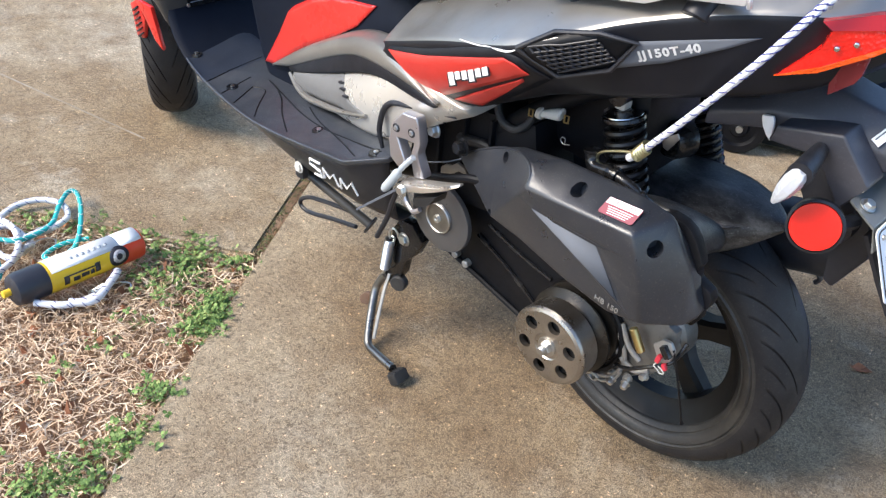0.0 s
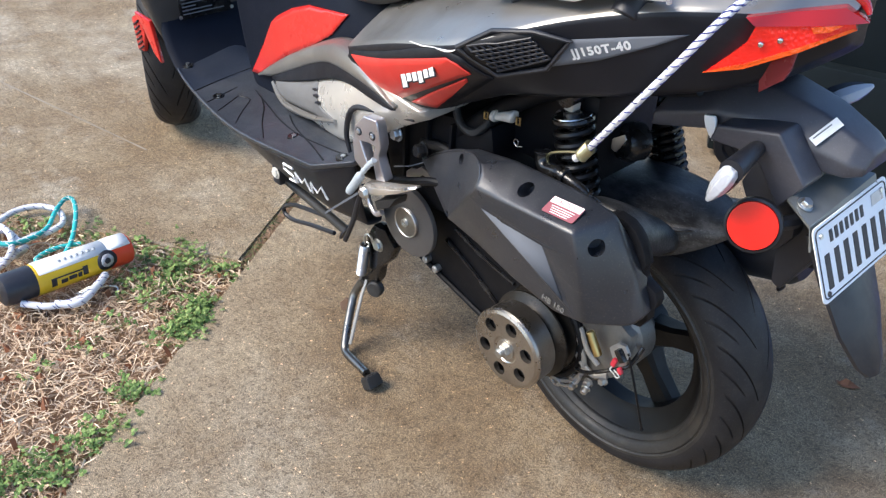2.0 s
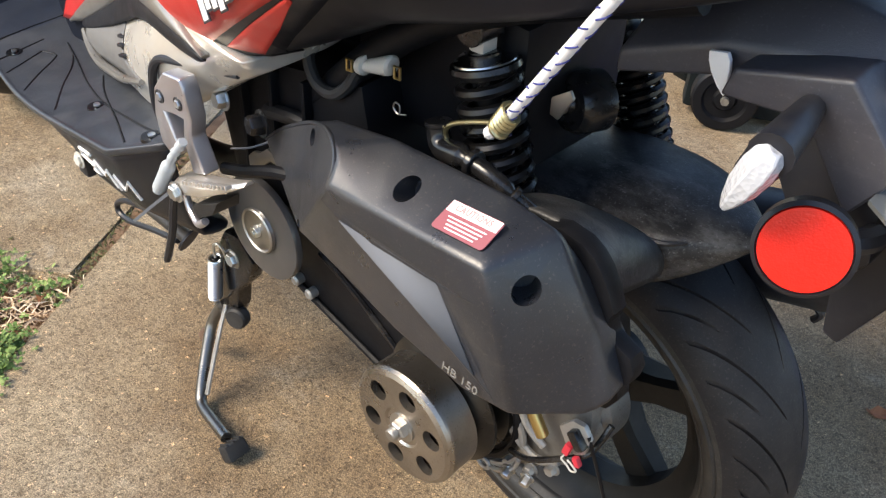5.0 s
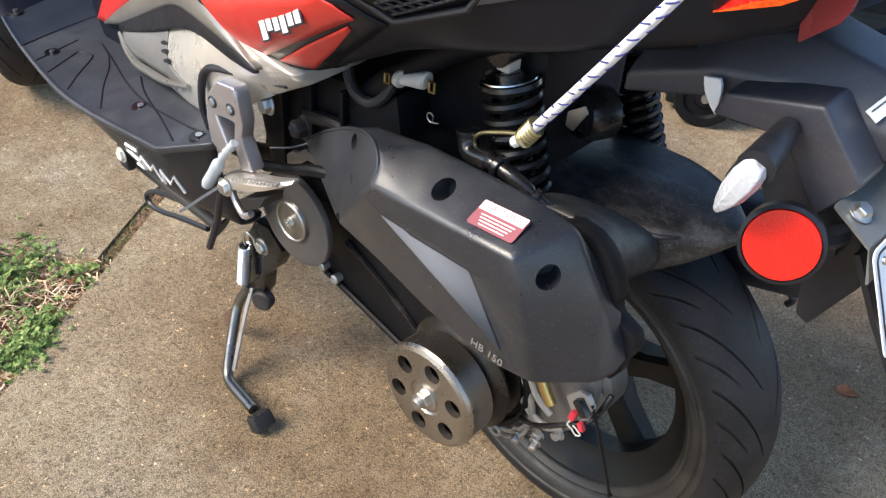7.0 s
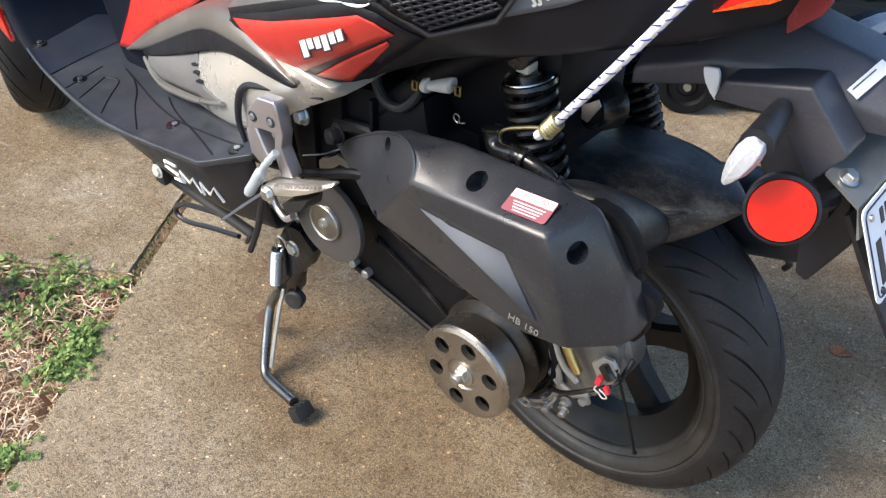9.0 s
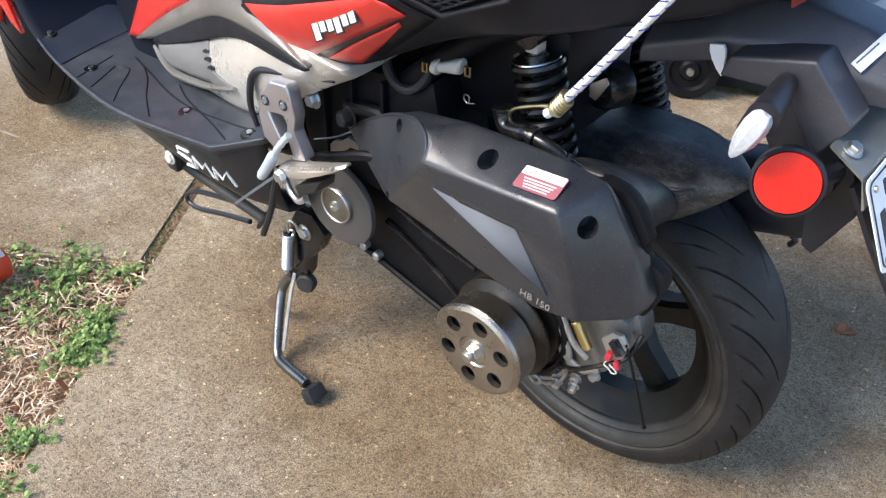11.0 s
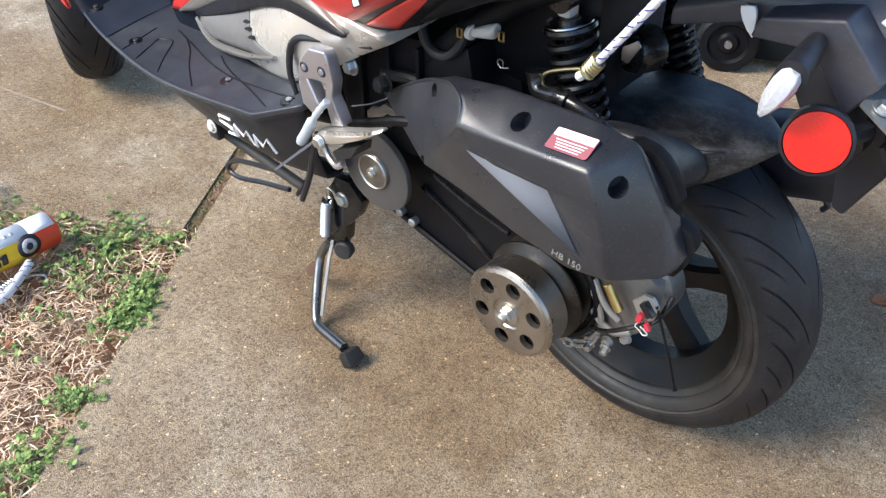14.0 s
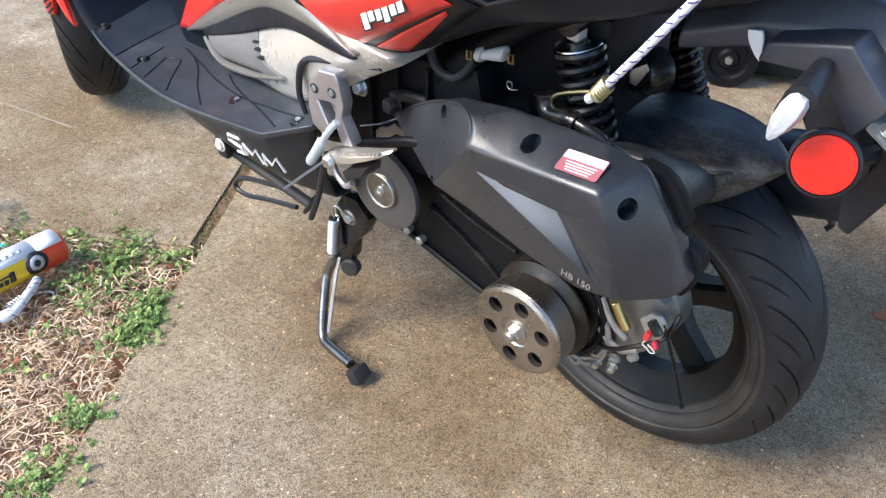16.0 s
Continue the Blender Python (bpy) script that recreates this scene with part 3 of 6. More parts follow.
def wheel(name, centre, radius, width, rim_r, label, spokes=5, steer=None):
    rim_w = width * 0.62
    prof = [(rim_r + 0.004, -rim_w / 2 - 0.006), (rim_r + 0.009, -rim_w / 2 - 0.004), (rim_r + 0.006, -rim_w / 2 + 0.006), (rim_r - 0.012, -rim_w / 2 + 0.016),
            (rim_r - 0.024, -0.015), (rim_r - 0.024, 0.015), (rim_r - 0.012, rim_w / 2 - 0.016), (rim_r + 0.006, rim_w / 2 - 0.006), (rim_r + 0.009, rim_w / 2 + 0.004),
            (rim_r + 0.004, rim_w / 2 + 0.006), (rim_r - 0.004, rim_w / 2 - 0.002), (rim_r - 0.016, rim_w / 2 - 0.018), (rim_r - 0.03, 0.014), (rim_r - 0.03, -0.014), (rim_r - 0.016, -rim_w / 2 + 0.018), (rim_r - 0.004, -rim_w / 2 + 0.002)]
    c = Vector(centre)
    bm = lathe(prof, c, (0, 1, 0), 72, None, True)
    m = (steer or Matrix())
    bm.transform(m)
    rim = part(name, bm, RIM, scooter, label)
    tyre_ob = tyre("tyre", centre, radius, width, rim_r, rim, "black rubber tyre with curved tread grooves, dusty sidewall")
    tyre_ob.data.transform(m)
    for k in range(spokes):
        a = 2 * math.pi * k / spokes + 0.35
        rings = []
        for r, w, d in ((0.03, 0.024, 0.024), (0.08, 0.017, 0.018), (rim_r - 0.025, 0.023, 0.016)):
            x, z = r * math.cos(a), r * math.sin(a)
            tx, tz = -math.sin(a), math.cos(a)
            rings.append([c + Vector((x + tx * w * p, 0.022 + d * q, z + tz * w * p)) for p, q in ((-1, -0.6), (-0.7, -1), (0.7, -1), (1, -0.6), (1, 0.6), (0.7, 1), (-0.7, 1), (-1, 0.6))])
        b = loft(rings)
        b.transform(m)
        part("spoke", b, RIM, rim)
    b = lathe([(0, -0.045), (0.03, -0.045), (0.036, -0.038), (0.05, 0.0), (0.045, 0.05), (0, 0.05)], c, (0, 1, 0), 32)
    b.transform(m)
    part("hub", b, RIM, rim)
    return rim


wheel("rear_wheel", (0, 0.028, 0.236), 0.235, 0.12, 0.160, "satin black alloy wheel, dusty")
FRONT = Vector((-1.462, 0.045, 0.222))
steer = Matrix.Translation(FRONT) @ Matrix.Rotation(radians(-31), 4, "Z") @ Matrix.Translation(-FRONT)
wheel("front_wheel", FRONT, 0.222, 0.112, 0.155, "black front wheel under the red mudguard", 5, steer)

def shell(sections, creased=(), weight=0.7, levels=2, name="", mat=None, label="", parent=None, open_ring=False):
    """A smooth shell through rings; creased names the ring places that stay as folds."""
    bm = loft(sections, closed=not open_ring, caps=not open_ring)
    layer = bm.edges.layers.float.new("crease_edge")
    n = len(sections[0])
    bm.verts.index_update()
    folds = set(creased)
    for e in bm.edges:
        a, b = (v.index for v in e.verts)
        if a < 0 or b < 0:
            continue
        if a % n == b % n and a % n in folds:
            e[layer] = weight
        elif abs(a - b) < n and a // n == b // n and a // n in (0, len(sections) - 1):
            e[layer] = 0.9
    ob = part(name, bm, mat, parent or scooter, label, 0)
    me = ob.data
    me.polygons.foreach_set("use_smooth", [True] * len(me.polygons))
    smoothed(ob, levels)
    if open_ring:
        s = ob.modifiers.new("thick", "SOLIDIFY")
        s.thickness, s.offset = 0.004, -1
    return ob


# belt drive cover: folded shell with a scooped front and a chamfered rear
def cover():
    names = {
        "A": (-0.281, -0.170, 0.490), "A2": (-0.251, -0.172, 0.516), "T0": (-0.198, -0.180, 0.550), "T1": (-0.150, -0.200, 0.574),
        "R1": (-0.118, -0.218, 0.578), "R3": (-0.104, -0.230, 0.571), "R2": (-0.104, -0.2385, 0.556), "B": (-0.177, -0.215, 0.460),
        "C1": (0.060, -0.2405, 0.576), "C3": (0.079, -0.240, 0.517), "D": (0.095, -0.235, 0.4545),
        "b3": (0.040, -0.233, 0.441), "b2": (-0.030, -0.232, 0.449), "b1": (-0.110, -0.226, 0.462),
        "G1": (-0.097, -0.2385, 0.532), "G2": (0.008, -0.2285, 0.5255), "G3": (0.061, -0.2375, 0.468), "S": (0.043, -0.2405, 0.540),
        "t1": (-0.155, -0.183, 0.572), "t2": (-0.085, -0.185, 0.587), "t3": (-0.024, -0.185, 0.591), "t4": (0.030, -0.185, 0.594),
        "C2": (0.077, -0.179, 0.584), "C4": (0.112, -0.178, 0.525), "E": (0.139, -0.178, 0.463), "F": (0.128, -0.190, 0.447), "f1": (-0.050, -0.2390, 0.5625), "f2": (0.005, -0.2400, 0.5692), "K": (-0.183, -0.2000, 0.515),
    }
    bm = bmesh.new()
    v = {k: bm.verts.new(p) for k, p in names.items()}
    for f in ("R2 B G1", "R2 G1 f1", "f1 G1 S f2", "f2 S C1", "C1 S C3", "S G3 C3", "C3 G3 D", "G1 G2 S", "S G2 G3", "G1 G3 G2", "B b1 G1", "b1 b2 G1", "b2 b3 G3 G1", "b3 D G3",
              "B R2 K", "R2 R3 K", "R3 R1 K", "R1 T1 K", "T1 T0 K", "T0 A2 K", "A2 A K", "A B K", "T0 T1 t1", "T1 R1 t2 t1", "R1 R3 t2", "R3 R2 f1 t2", "f1 f2 t3 t2", "f2 C1 t4 t3", "C1 C2 t4", "C1 C3 C4 C2", "C3 D F E C4"):
        bm.faces.new([v[k] for k in f.split()])
    loop = "A A2 T0 t1 t2 t3 t4 C2 C4 E F D b3 b2 b1 B".split()
    inner = {}
    for k in loop:
        p = v[k].co
        drop = 0.024 if p.z > 0.48 else -0.006
        inner[k] = bm.verts.new((p.x - 0.004, -0.163 if p.z > 0.54 else -0.135, p.z - drop))
    for a, b in zip(loop, loop[1:] + loop[:1]):
        bm.faces.new((v[a], v[b], inner[b], inner[a]))
    bm.faces.new([inner[k] for k in loop[::-1]])
    bmesh.ops.triangulate(bm, faces=[f for f in bm.faces if len(f.verts) > 4])
    bmesh.ops.recalc_face_normals(bm, faces=bm.faces)
    ob = part("transmission_cover", bm, COVER, scooter, "matt black plastic belt drive cover with bolt holes", 30)
    holes = [((-0.178, -0.197, 0.549), (-0.35, -0.93, 0.1), 0.0075), ((-0.0402, -0.2122, 0.575), (0, -0.85, 0.5), 0.0105),
             ((0.0752, -0.2122, 0.553), (0.72, -0.66, 0.25), 0.0110), ((-0.178, -0.214, 0.466), (-0.5, -0.85, 0.0), 0.0052), ((0.088, -0.200, 0.440), (0.2, -0.1, -1), 0.010)]
    mod = ob.modifiers.new("soft_edges", "BEVEL")
    mod.width, mod.segments, mod.limit_method, mod.angle_limit, mod.use_clamp_overlap = 0.0052, 4, "ANGLE", radians(20), True
    cut(ob, [cylinder(Vector(c) + Vector(n).normalized() * 0.03, Vector(c) - Vector(n).normalized() * 0.022, r, 24, 0.0005) for c, n, r in holes])
    return ob


cover_ob = cover()
# Bead added along the front edge so that it draws the highlight
part("highlight_bead", tube([(-0.2795, -0.1700, 0.4895), (-0.2500, -0.1722, 0.5150), (-0.1985, -0.1805, 0.5480), (-0.1510, -0.1990, 0.5715), (-0.1210, -0.2150, 0.5755), (-0.1070, -0.2275, 0.5690), (-0.1065, -0.2355, 0.5550)], lambda q: 0.0010 + 0.0012 * math.sin(math.pi * q), 8, 8), COVER, cover_ob, "thin raised bead added to catch light along the edge")
# ribbed block behind the cover's rear edge, with a notched outline, near-black for shade
inner = prism([(0.030, 0.540), (0.040, 0.560), (0.060, 0.568), (0.080, 0.566), (0.092, 0.560), (0.101, 0.551), (0.110, 0.537), (0.117, 0.522), (0.113, 0.512), (0.116, 0.500), (0.126, 0.496), (0.137, 0.492), (0.142, 0.480), (0.140, 0.468), (0.132, 0.460), (0.134, 0.446), (0.126, 0.430), (0.09, 0.42)], -0.160, -0.143, 0.003)
inner_ob = part("inner_cover", inner, DEEP, cover_ob, "dusty black inner cover with a notched edge, darkened for shade")
skirt_pts = [[(-0.01, -0.150, 0.556), (0.0, -0.110, 0.546), (0.0, -0.060, 0.516)], [(0.045, -0.150, 0.567), (0.048, -0.110, 0.556), (0.05, -0.058, 0.520)], [(0.082, -0.150, 0.564), (0.084, -0.112, 0.552), (0.082, -0.054, 0.515)], [(0.098, -0.150, 0.548), (0.098, -0.108, 0.532), (0.092, -0.050, 0.498)], [(0.104, -0.150, 0.520), (0.102, -0.108, 0.508), (0.094, -0.050, 0.480)]]
web = shell(skirt_pts, (), 0.5, 2, "bridge_panel", BLACK_DUSTY, "dusty black panel joining cover and mudguard", inner_ob, True)
bm = bmesh.new()
tri = [bm.verts.new(p) for p in ((-0.090, -0.2385, 0.5315), (0.007, -0.2296, 0.5255), (0.057, -0.2380, 0.4715))]
bm.faces.new(tri)
bmesh.ops.recalc_face_normals(bm, faces=bm.faces)
panel = part("grey_flash", bm, GREY, cover_ob, "blue-grey triangular flash")
panel.modifiers.new("thick", "SOLIDIFY").thickness = 0.0015
writing("embossed_writing", "HB 150", 0.0105, on_plane((0.0435, -0.2375, 0.4575), (0.036, 0.0, -0.002), (0, 0.1, 1)), GREY_PRINT, cover_ob, 0.0003, 0.036, 0.0, "small pale moulded letters", 0.0)

# warning label on the slope of the cover
note_m = on_plane((0.0255, -0.2190, 0.5815), (1.0, -0.012, 0.114), (-0.008, 0.0235, 0.0085))
note = part("warning_label", flat_plate(rounded(0.049, 0.0265, 0.003, 4), 0.0006, note_m @ Matrix.Translation((0, 0, 0.0006))), plain("dull_red_print", (0.30, 0.10, 0.12), 0.4, 0, 0.1, 80, 0.05), cover_ob, "red and white caution label")
part("label_head", box((0.047, 0.0095, 0.0004), note_m @ Matrix.Translation((0, 0.0078, 0.0014)), 0), WHITE, note)
writing("label_writing", "CAUTIONS", 0.0080, note_m @ Matrix.Translation((0, 0.0078, 0.0019)), plain("faded_red_print", (0.55, 0.28, 0.28), 0.5, 0, 0.05, 80, 0), note, 0.0001, 0.034, 0.0, "", 0.0002, 1.1)
for k in range(4):
    part("label_line", box((0.036 - 0.003 * k, 0.0010, 0.0004), note_m @ Matrix.Translation((0.0005, -0.0006 - 0.0032 * k, 0.0014)), 0), WHITE, note)

# clutch, pulleys and variator
CL = Vector((-0.055, -0.2, 0.29))
bell = part("clutch_bell", lathe([(0, 0.0), (0.020, 0.0), (0.022, -0.002), (0.058, -0.002), (0.062, 0.0005), (0.064, 0.004), (0.064, 0.008), (0.0632, 0.010), (0.0625, 0.036), (0.060, 0.036), (0.060, 0.006), (0, 0.006)], CL, (0, 1, 0), 96),
            STEEL, scooter, "worn steel clutch bell with six round holes")
cut(bell, [cylinder(CL + Vector((0.0415 * math.cos(a), -0.02, 0.0415 * math.sin(a))), CL + Vector((0.0415 * math.cos(a), 0.02, 0.0415 * math.sin(a))), 0.0108, 28, 0.0005) for a in [2 * math.pi * k / 6 + 0.35 for k in range(6)]])
b = lathe([(0, -0.010), (0.0085, -0.010), (0.0105, -0.0085), (0.0105, -0.001), (0, -0.001)], CL, (0, 1, 0), 6)
nut = part("nut", b, DULL_ZINC, bell, "dull zinc hexagon nut with a threaded stub")
part("washer", lathe([(0.008, -0.0022), (0.0155, -0.0022), (0.0155, 0.0), (0.008, 0.0)], CL, (0, 1, 0), 28), DULL_ZINC, bell)
b = lathe([(0, -0.017), (0.0052, -0.017), (0.0062, -0.016), (0.0062, -0.009), (0, -0.009)], CL, (0, 1, 0), 20)
for k in range(5):
    b = lathe([(0.0058, -0.0165 + k * 0.0014), (0.0068, -0.0158 + k * 0.0014), (0.0058, -0.0151 + k * 0.0014)], CL, (0, 1, 0), 20, b)
part("thread", b, DULL_ZINC, nut)
part("clutch_spring_boss", cylinder(CL + Vector((0.028, 0.004, 0.030)), CL + Vector((0.028, 0.012, 0.030)), 0.006, 16), ALLOY, bell)
part("clutch_plate", lathe([(0, 0.012), (0.050, 0.012), (0.050, 0.03), (0, 0.03)], CL, (0, 1, 0), 48), RUBBER, bell)
part("rear_pulley", lathe([(0, 0.036), (0.050, 0.036), (0.066, 0.050), (0.0695, 0.052), (0.0695, 0.055), (0.040, 0.060), (0.040, 0.064), (0.068, 0.074), (0.0695, 0.079), (0.066, 0.081), (0, 0.081)], CL, (0, 1, 0), 72),
     plain("dark_oiled_steel", (0.022, 0.02, 0.018), 0.3, 0.6, 0.3, 80, 0.2, 0.15), scooter, "dark oily pulley halves")
VA = Vector((-0.318, -0.165, 0.356))
vario = part("variator", lathe([(0, 0.002), (0.022, 0.002), (0.024, 0.0), (0.026, 0.003), (0.050, 0.001), (0.0605, 0.004), (0.0615, 0.007), (0.0610, 0.012), (0.05, 0.016), (0.03, 0.03), (0, 0.03)], VA, (0, 1, 0), 72),
             plain("fine_turned_aluminium", (0.13, 0.13, 0.135), 0.34, 0.6, 0.12, 30, 0.1, 0.25, 0, (0.16, 0.15, 0.14)), scooter, "smooth dark grey variator disc")
part("nut", lathe([(0.0, 0.004), (0.003, 0.004), (0.003, 0.007), (0.006, 0.007), (0.007, 0.005), (0.007, 0)], VA + Vector((0, 0.001, 0)), (0, -1, 0), 20), ZINC, vario)
part("inner_ring", lathe([(0.0235, 0.001), (0.025, 0.0025), (0.0265, 0.001)], VA, (0, -1, 0), 48), DULL_ZINC, vario)


def hull(c1, r1, c2, r2, steps=14):
    """Outline round two circles in x and z, with an inner sag below."""
    d = math.atan2(c2[1] - c1[1], c2[0] - c1[0])
    out = []
    for k in range(steps + 1):
        a = d + math.pi / 2 + math.pi * k / steps
        out.append((c1[0] + r1 * math.cos(a), c1[1] + r1 * math.sin(a)))
    for k in range(steps + 1):
        a = d - math.pi / 2 + math.pi * k / steps
        out.append((c2[0] + r2 * math.cos(a), c2[1] + r2 * math.sin(a)))
    return out


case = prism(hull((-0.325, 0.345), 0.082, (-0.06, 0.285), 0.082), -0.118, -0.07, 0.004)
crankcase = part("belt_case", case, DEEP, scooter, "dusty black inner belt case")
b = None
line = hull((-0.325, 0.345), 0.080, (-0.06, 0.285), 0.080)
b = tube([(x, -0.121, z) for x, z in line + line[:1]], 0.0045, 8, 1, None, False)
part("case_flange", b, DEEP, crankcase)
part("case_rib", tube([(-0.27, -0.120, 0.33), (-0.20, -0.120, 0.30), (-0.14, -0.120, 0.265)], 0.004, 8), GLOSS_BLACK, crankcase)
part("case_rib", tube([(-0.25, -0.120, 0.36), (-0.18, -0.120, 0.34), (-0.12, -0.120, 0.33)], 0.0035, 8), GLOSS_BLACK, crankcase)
for x, z in ((-0.286, 0.263), (-0.310, 0.269)):
    part("case_bolt", lathe([(0, 0), (0.0065, 0), (0.0065, 0.010), (0.0045, 0.012), (0, 0.012)], (x, -0.118, z), (0, -1, 0), 16), ALLOY, crankcase)

# gear case with bolts, drain fitting, brake arm, wires
gear = prism([(-0.05, 0.225), (-0.02, 0.205), (0.012, 0.220), (0.040, 0.240), (0.072, 0.270), (0.095, 0.31), (0.09, 0.36), (0.05, 0.38), (-0.02, 0.36), (-0.06, 0.30)], -0.112, -0.055, 0.006)
gear = lathe([(0, 0), (0.034, 0), (0.038, 0.006), (0.038, 0.03), (0, 0.03)], (0.060, -0.108, 0.320), (0, 1, 0), 40, gear)
gear_case = part("gear_case", gear, CASTING, scooter, "oily cast aluminium gear case")
part("gasket_rib", tube([(-0.028, -0.12, 0.206), (0.010, -0.12, 0.226), (0.028, -0.12, 0.262), (0.018, -0.12, 0.300), (-0.01, -0.12, 0.33)], 0.004, 8, 6), ALLOY, gear_case)
for x, z in ((-0.022, 0.207), (0.013, 0.231), (0.038, 0.240), (0.006, 0.30), (0.062, 0.262)):
    part("bolt", hexbolt((x, -0.115, z), (0, -1, 0), 0.006, 0.008), ALLOY, gear_case)
part("filler_neck", cylinder((0.034, -0.130, 0.345), (0.055, -0.130, 0.314), 0.0062, 20), BRASS, gear_case, "brass tube fitting")
part("brake_drum", lathe([(0, -0.014), (0.050, -0.014), (0.056, -0.008), (0.056, 0.02), (0, 0.02)], (0.045, -0.085, 0.330), (0, 1, 0), 48), CASTING, gear_case, "grey brake backing plate")
part("brake_arm", prism([(0.067, 0.335), (0.080, 0.352), (0.092, 0.354), (0.101, 0.342), (0.098, 0.322), (0.088, 0.312), (0.076, 0.320)], -0.126, -0.120, 0.002), ALLOY, gear_case, "bright brake lever")
b = box((0.007, 0.006, 0.014), Matrix.Translation((0.083, -0.131, 0.322)) @ Matrix.Rotation(radians(12), 4, "Y"), 0.0015)
b = box((0.006, 0.006, 0.010), Matrix.Translation((0.094, -0.130, 0.313)) @ Matrix.Rotation(radians(-30), 4, "Y"), 0.0015, b)
wires = part("red_wire", b, WIRE_RED, gear_case, "two red wire terminals")
part("pale_loop", tube([(0.083, -0.132, 0.316), (0.080, -0.134, 0.309), (0.086, -0.134, 0.306), (0.092, -0.134, 0.302), (0.097, -0.134, 0.306), (0.092, -0.134, 0.310), (0.086, -0.133, 0.311)], 0.0009, 6), OFF_WHITE, wires, "thin pale wire loops")
part("black_clamp", box((0.010, 0.012, 0.020), Matrix.Translation((0.090, -0.128, 0.338)) @ Matrix.Rotation(radians(-40), 4, "Y"), 0.002), GLOSS_BLACK, gear_case)
part("lug_ring", tube([(-0.014 + 0.008 * math.cos(a), -0.124, 0.210 + 0.006 * math.sin(a)) for a in [0.8 * k for k in range(9)]] + [(0.005, -0.124, 0.214), (0.022, -0.124, 0.232), (0.028, -0.124, 0.25)], 0.0026, 8), ALLOY, gear_case)
for (x, z) in ((0.017, 0.226), (0.040, 0.234)):
    part("bolt", hexbolt((x, -0.122, z), (0.2, -1, -0.3), 0.0055, 0.010), ZINC, gear_case)
part("casting_rib", tube([(0.0, -0.118, 0.30), (0.02, -0.120, 0.275), (0.045, -0.118, 0.262), (0.065, -0.112, 0.272)], 0.0045, 8), ALLOY, gear_case)
part("casting_rib", tube([(0.01, -0.118, 0.33), (0.03, -0.120, 0.30), (0.05, -0.118, 0.285)], 0.004, 8), ALLOY, gear_case)
part("bleed_wire", tube([(0.02, -0.128, 0.262), (0.045, -0.135, 0.277), (0.075, -0.13, 0.300), (0.098, -0.118, 0.318), (0.104, -0.10, 0.345)], 0.0032, 8), GLOSS_BLACK, gear_case)
part("brake_cable", tube([(0.098, -0.125, 0.345), (0.112, -0.115, 0.29), (0.124, -0.105, 0.235), (0.128, -0.095, 0.200)], lambda q: 0.0017 if q < 0.95 else 0.0034, 8), DEEP, gear_case, "thin black cable hanging over the rim")

sil = part("silencer", loft([[Vector((x, 0.130, z)) + Vector((0, r * 0.85 * math.cos(t), r * math.sin(t))) for t in [2 * math.pi * i / 28 for i in range(28)]] for x, z, r in ((-0.25, 0.30, 0.03), (-0.16, 0.34, 0.045), (-0.02, 0.392, 0.054), (0.10, 0.425, 0.057), (0.190, 0.452, 0.055), (0.200, 0.455, 0.046))]), BLACK, scooter, "matt black exhaust silencer on the far side")
part("hanging_clip", tube([(0.170, 0.122, 0.425), (0.170, 0.122, 0.395), (0.176, 0.122, 0.386), (0.171, 0.122, 0.376)], 0.004, 8), BLACK, sil)
part("end_pipe", cylinder((0.18, 0.13, 0.440), (0.215, 0.13, 0.448), 0.014, 20), BLACK, sil)

# rear mudguard: a long pointed leaf close over the tyre
secs = []
for x, yc, top, near, low, far in ((-0.16, 0.03, 0.492, -0.062, 0.400, 0.115), (-0.10, 0.03, 0.507, -0.063, 0.415, 0.115), (-0.03, 0.03, 0.522, -0.063, 0.430, 0.113), (0.03, 0.03, 0.528, -0.060, 0.444, 0.108), (0.07, 0.028, 0.528, -0.054, 0.457, 0.095), (0.105, 0.022, 0.524, -0.032, 0.476, 0.072), (0.128, 0.017, 0.5195, -0.009, 0.494, 0.043), (0.142, 0.014, 0.5165, 0.006, 0.507, 0.022)):
    h = top - low
    secs.append([(x, near, low), (x, near - 0.003, low + h * 0.40), (x, near + 0.003, low + h * 0.70), (x, near + 0.45 * (yc - near), low + h * 0.94), (x, yc, top), (x, far - 0.45 * (far - yc), low + h * 0.94), (x, far - 0.003, low + h * 0.7), (x, far, low),
                 (x, far - 0.004, low), (x, far - 0.008, low + h * 0.66), (x, yc, top - 0.007), (x, near + 0.008, low + h * 0.66), (x, near + 0.004, low)])
mud = shell(secs, (0, 2), 0.75, 2, "rear_mudguard", BLACK_DUSTY, "dusty scuffed black plastic mudguard with a pointed tip")
part("mudguard_rib", tube([(0.0, -0.058, 0.511), (0.04, -0.056, 0.508), (0.08, -0.049, 0.508), (0.10, -0.034, 0.510)], lambda q: 0.0012 + 0.0014 * math.sin(math.pi * q), 6), BLACK_DUSTY, mud, "scuffed crease")


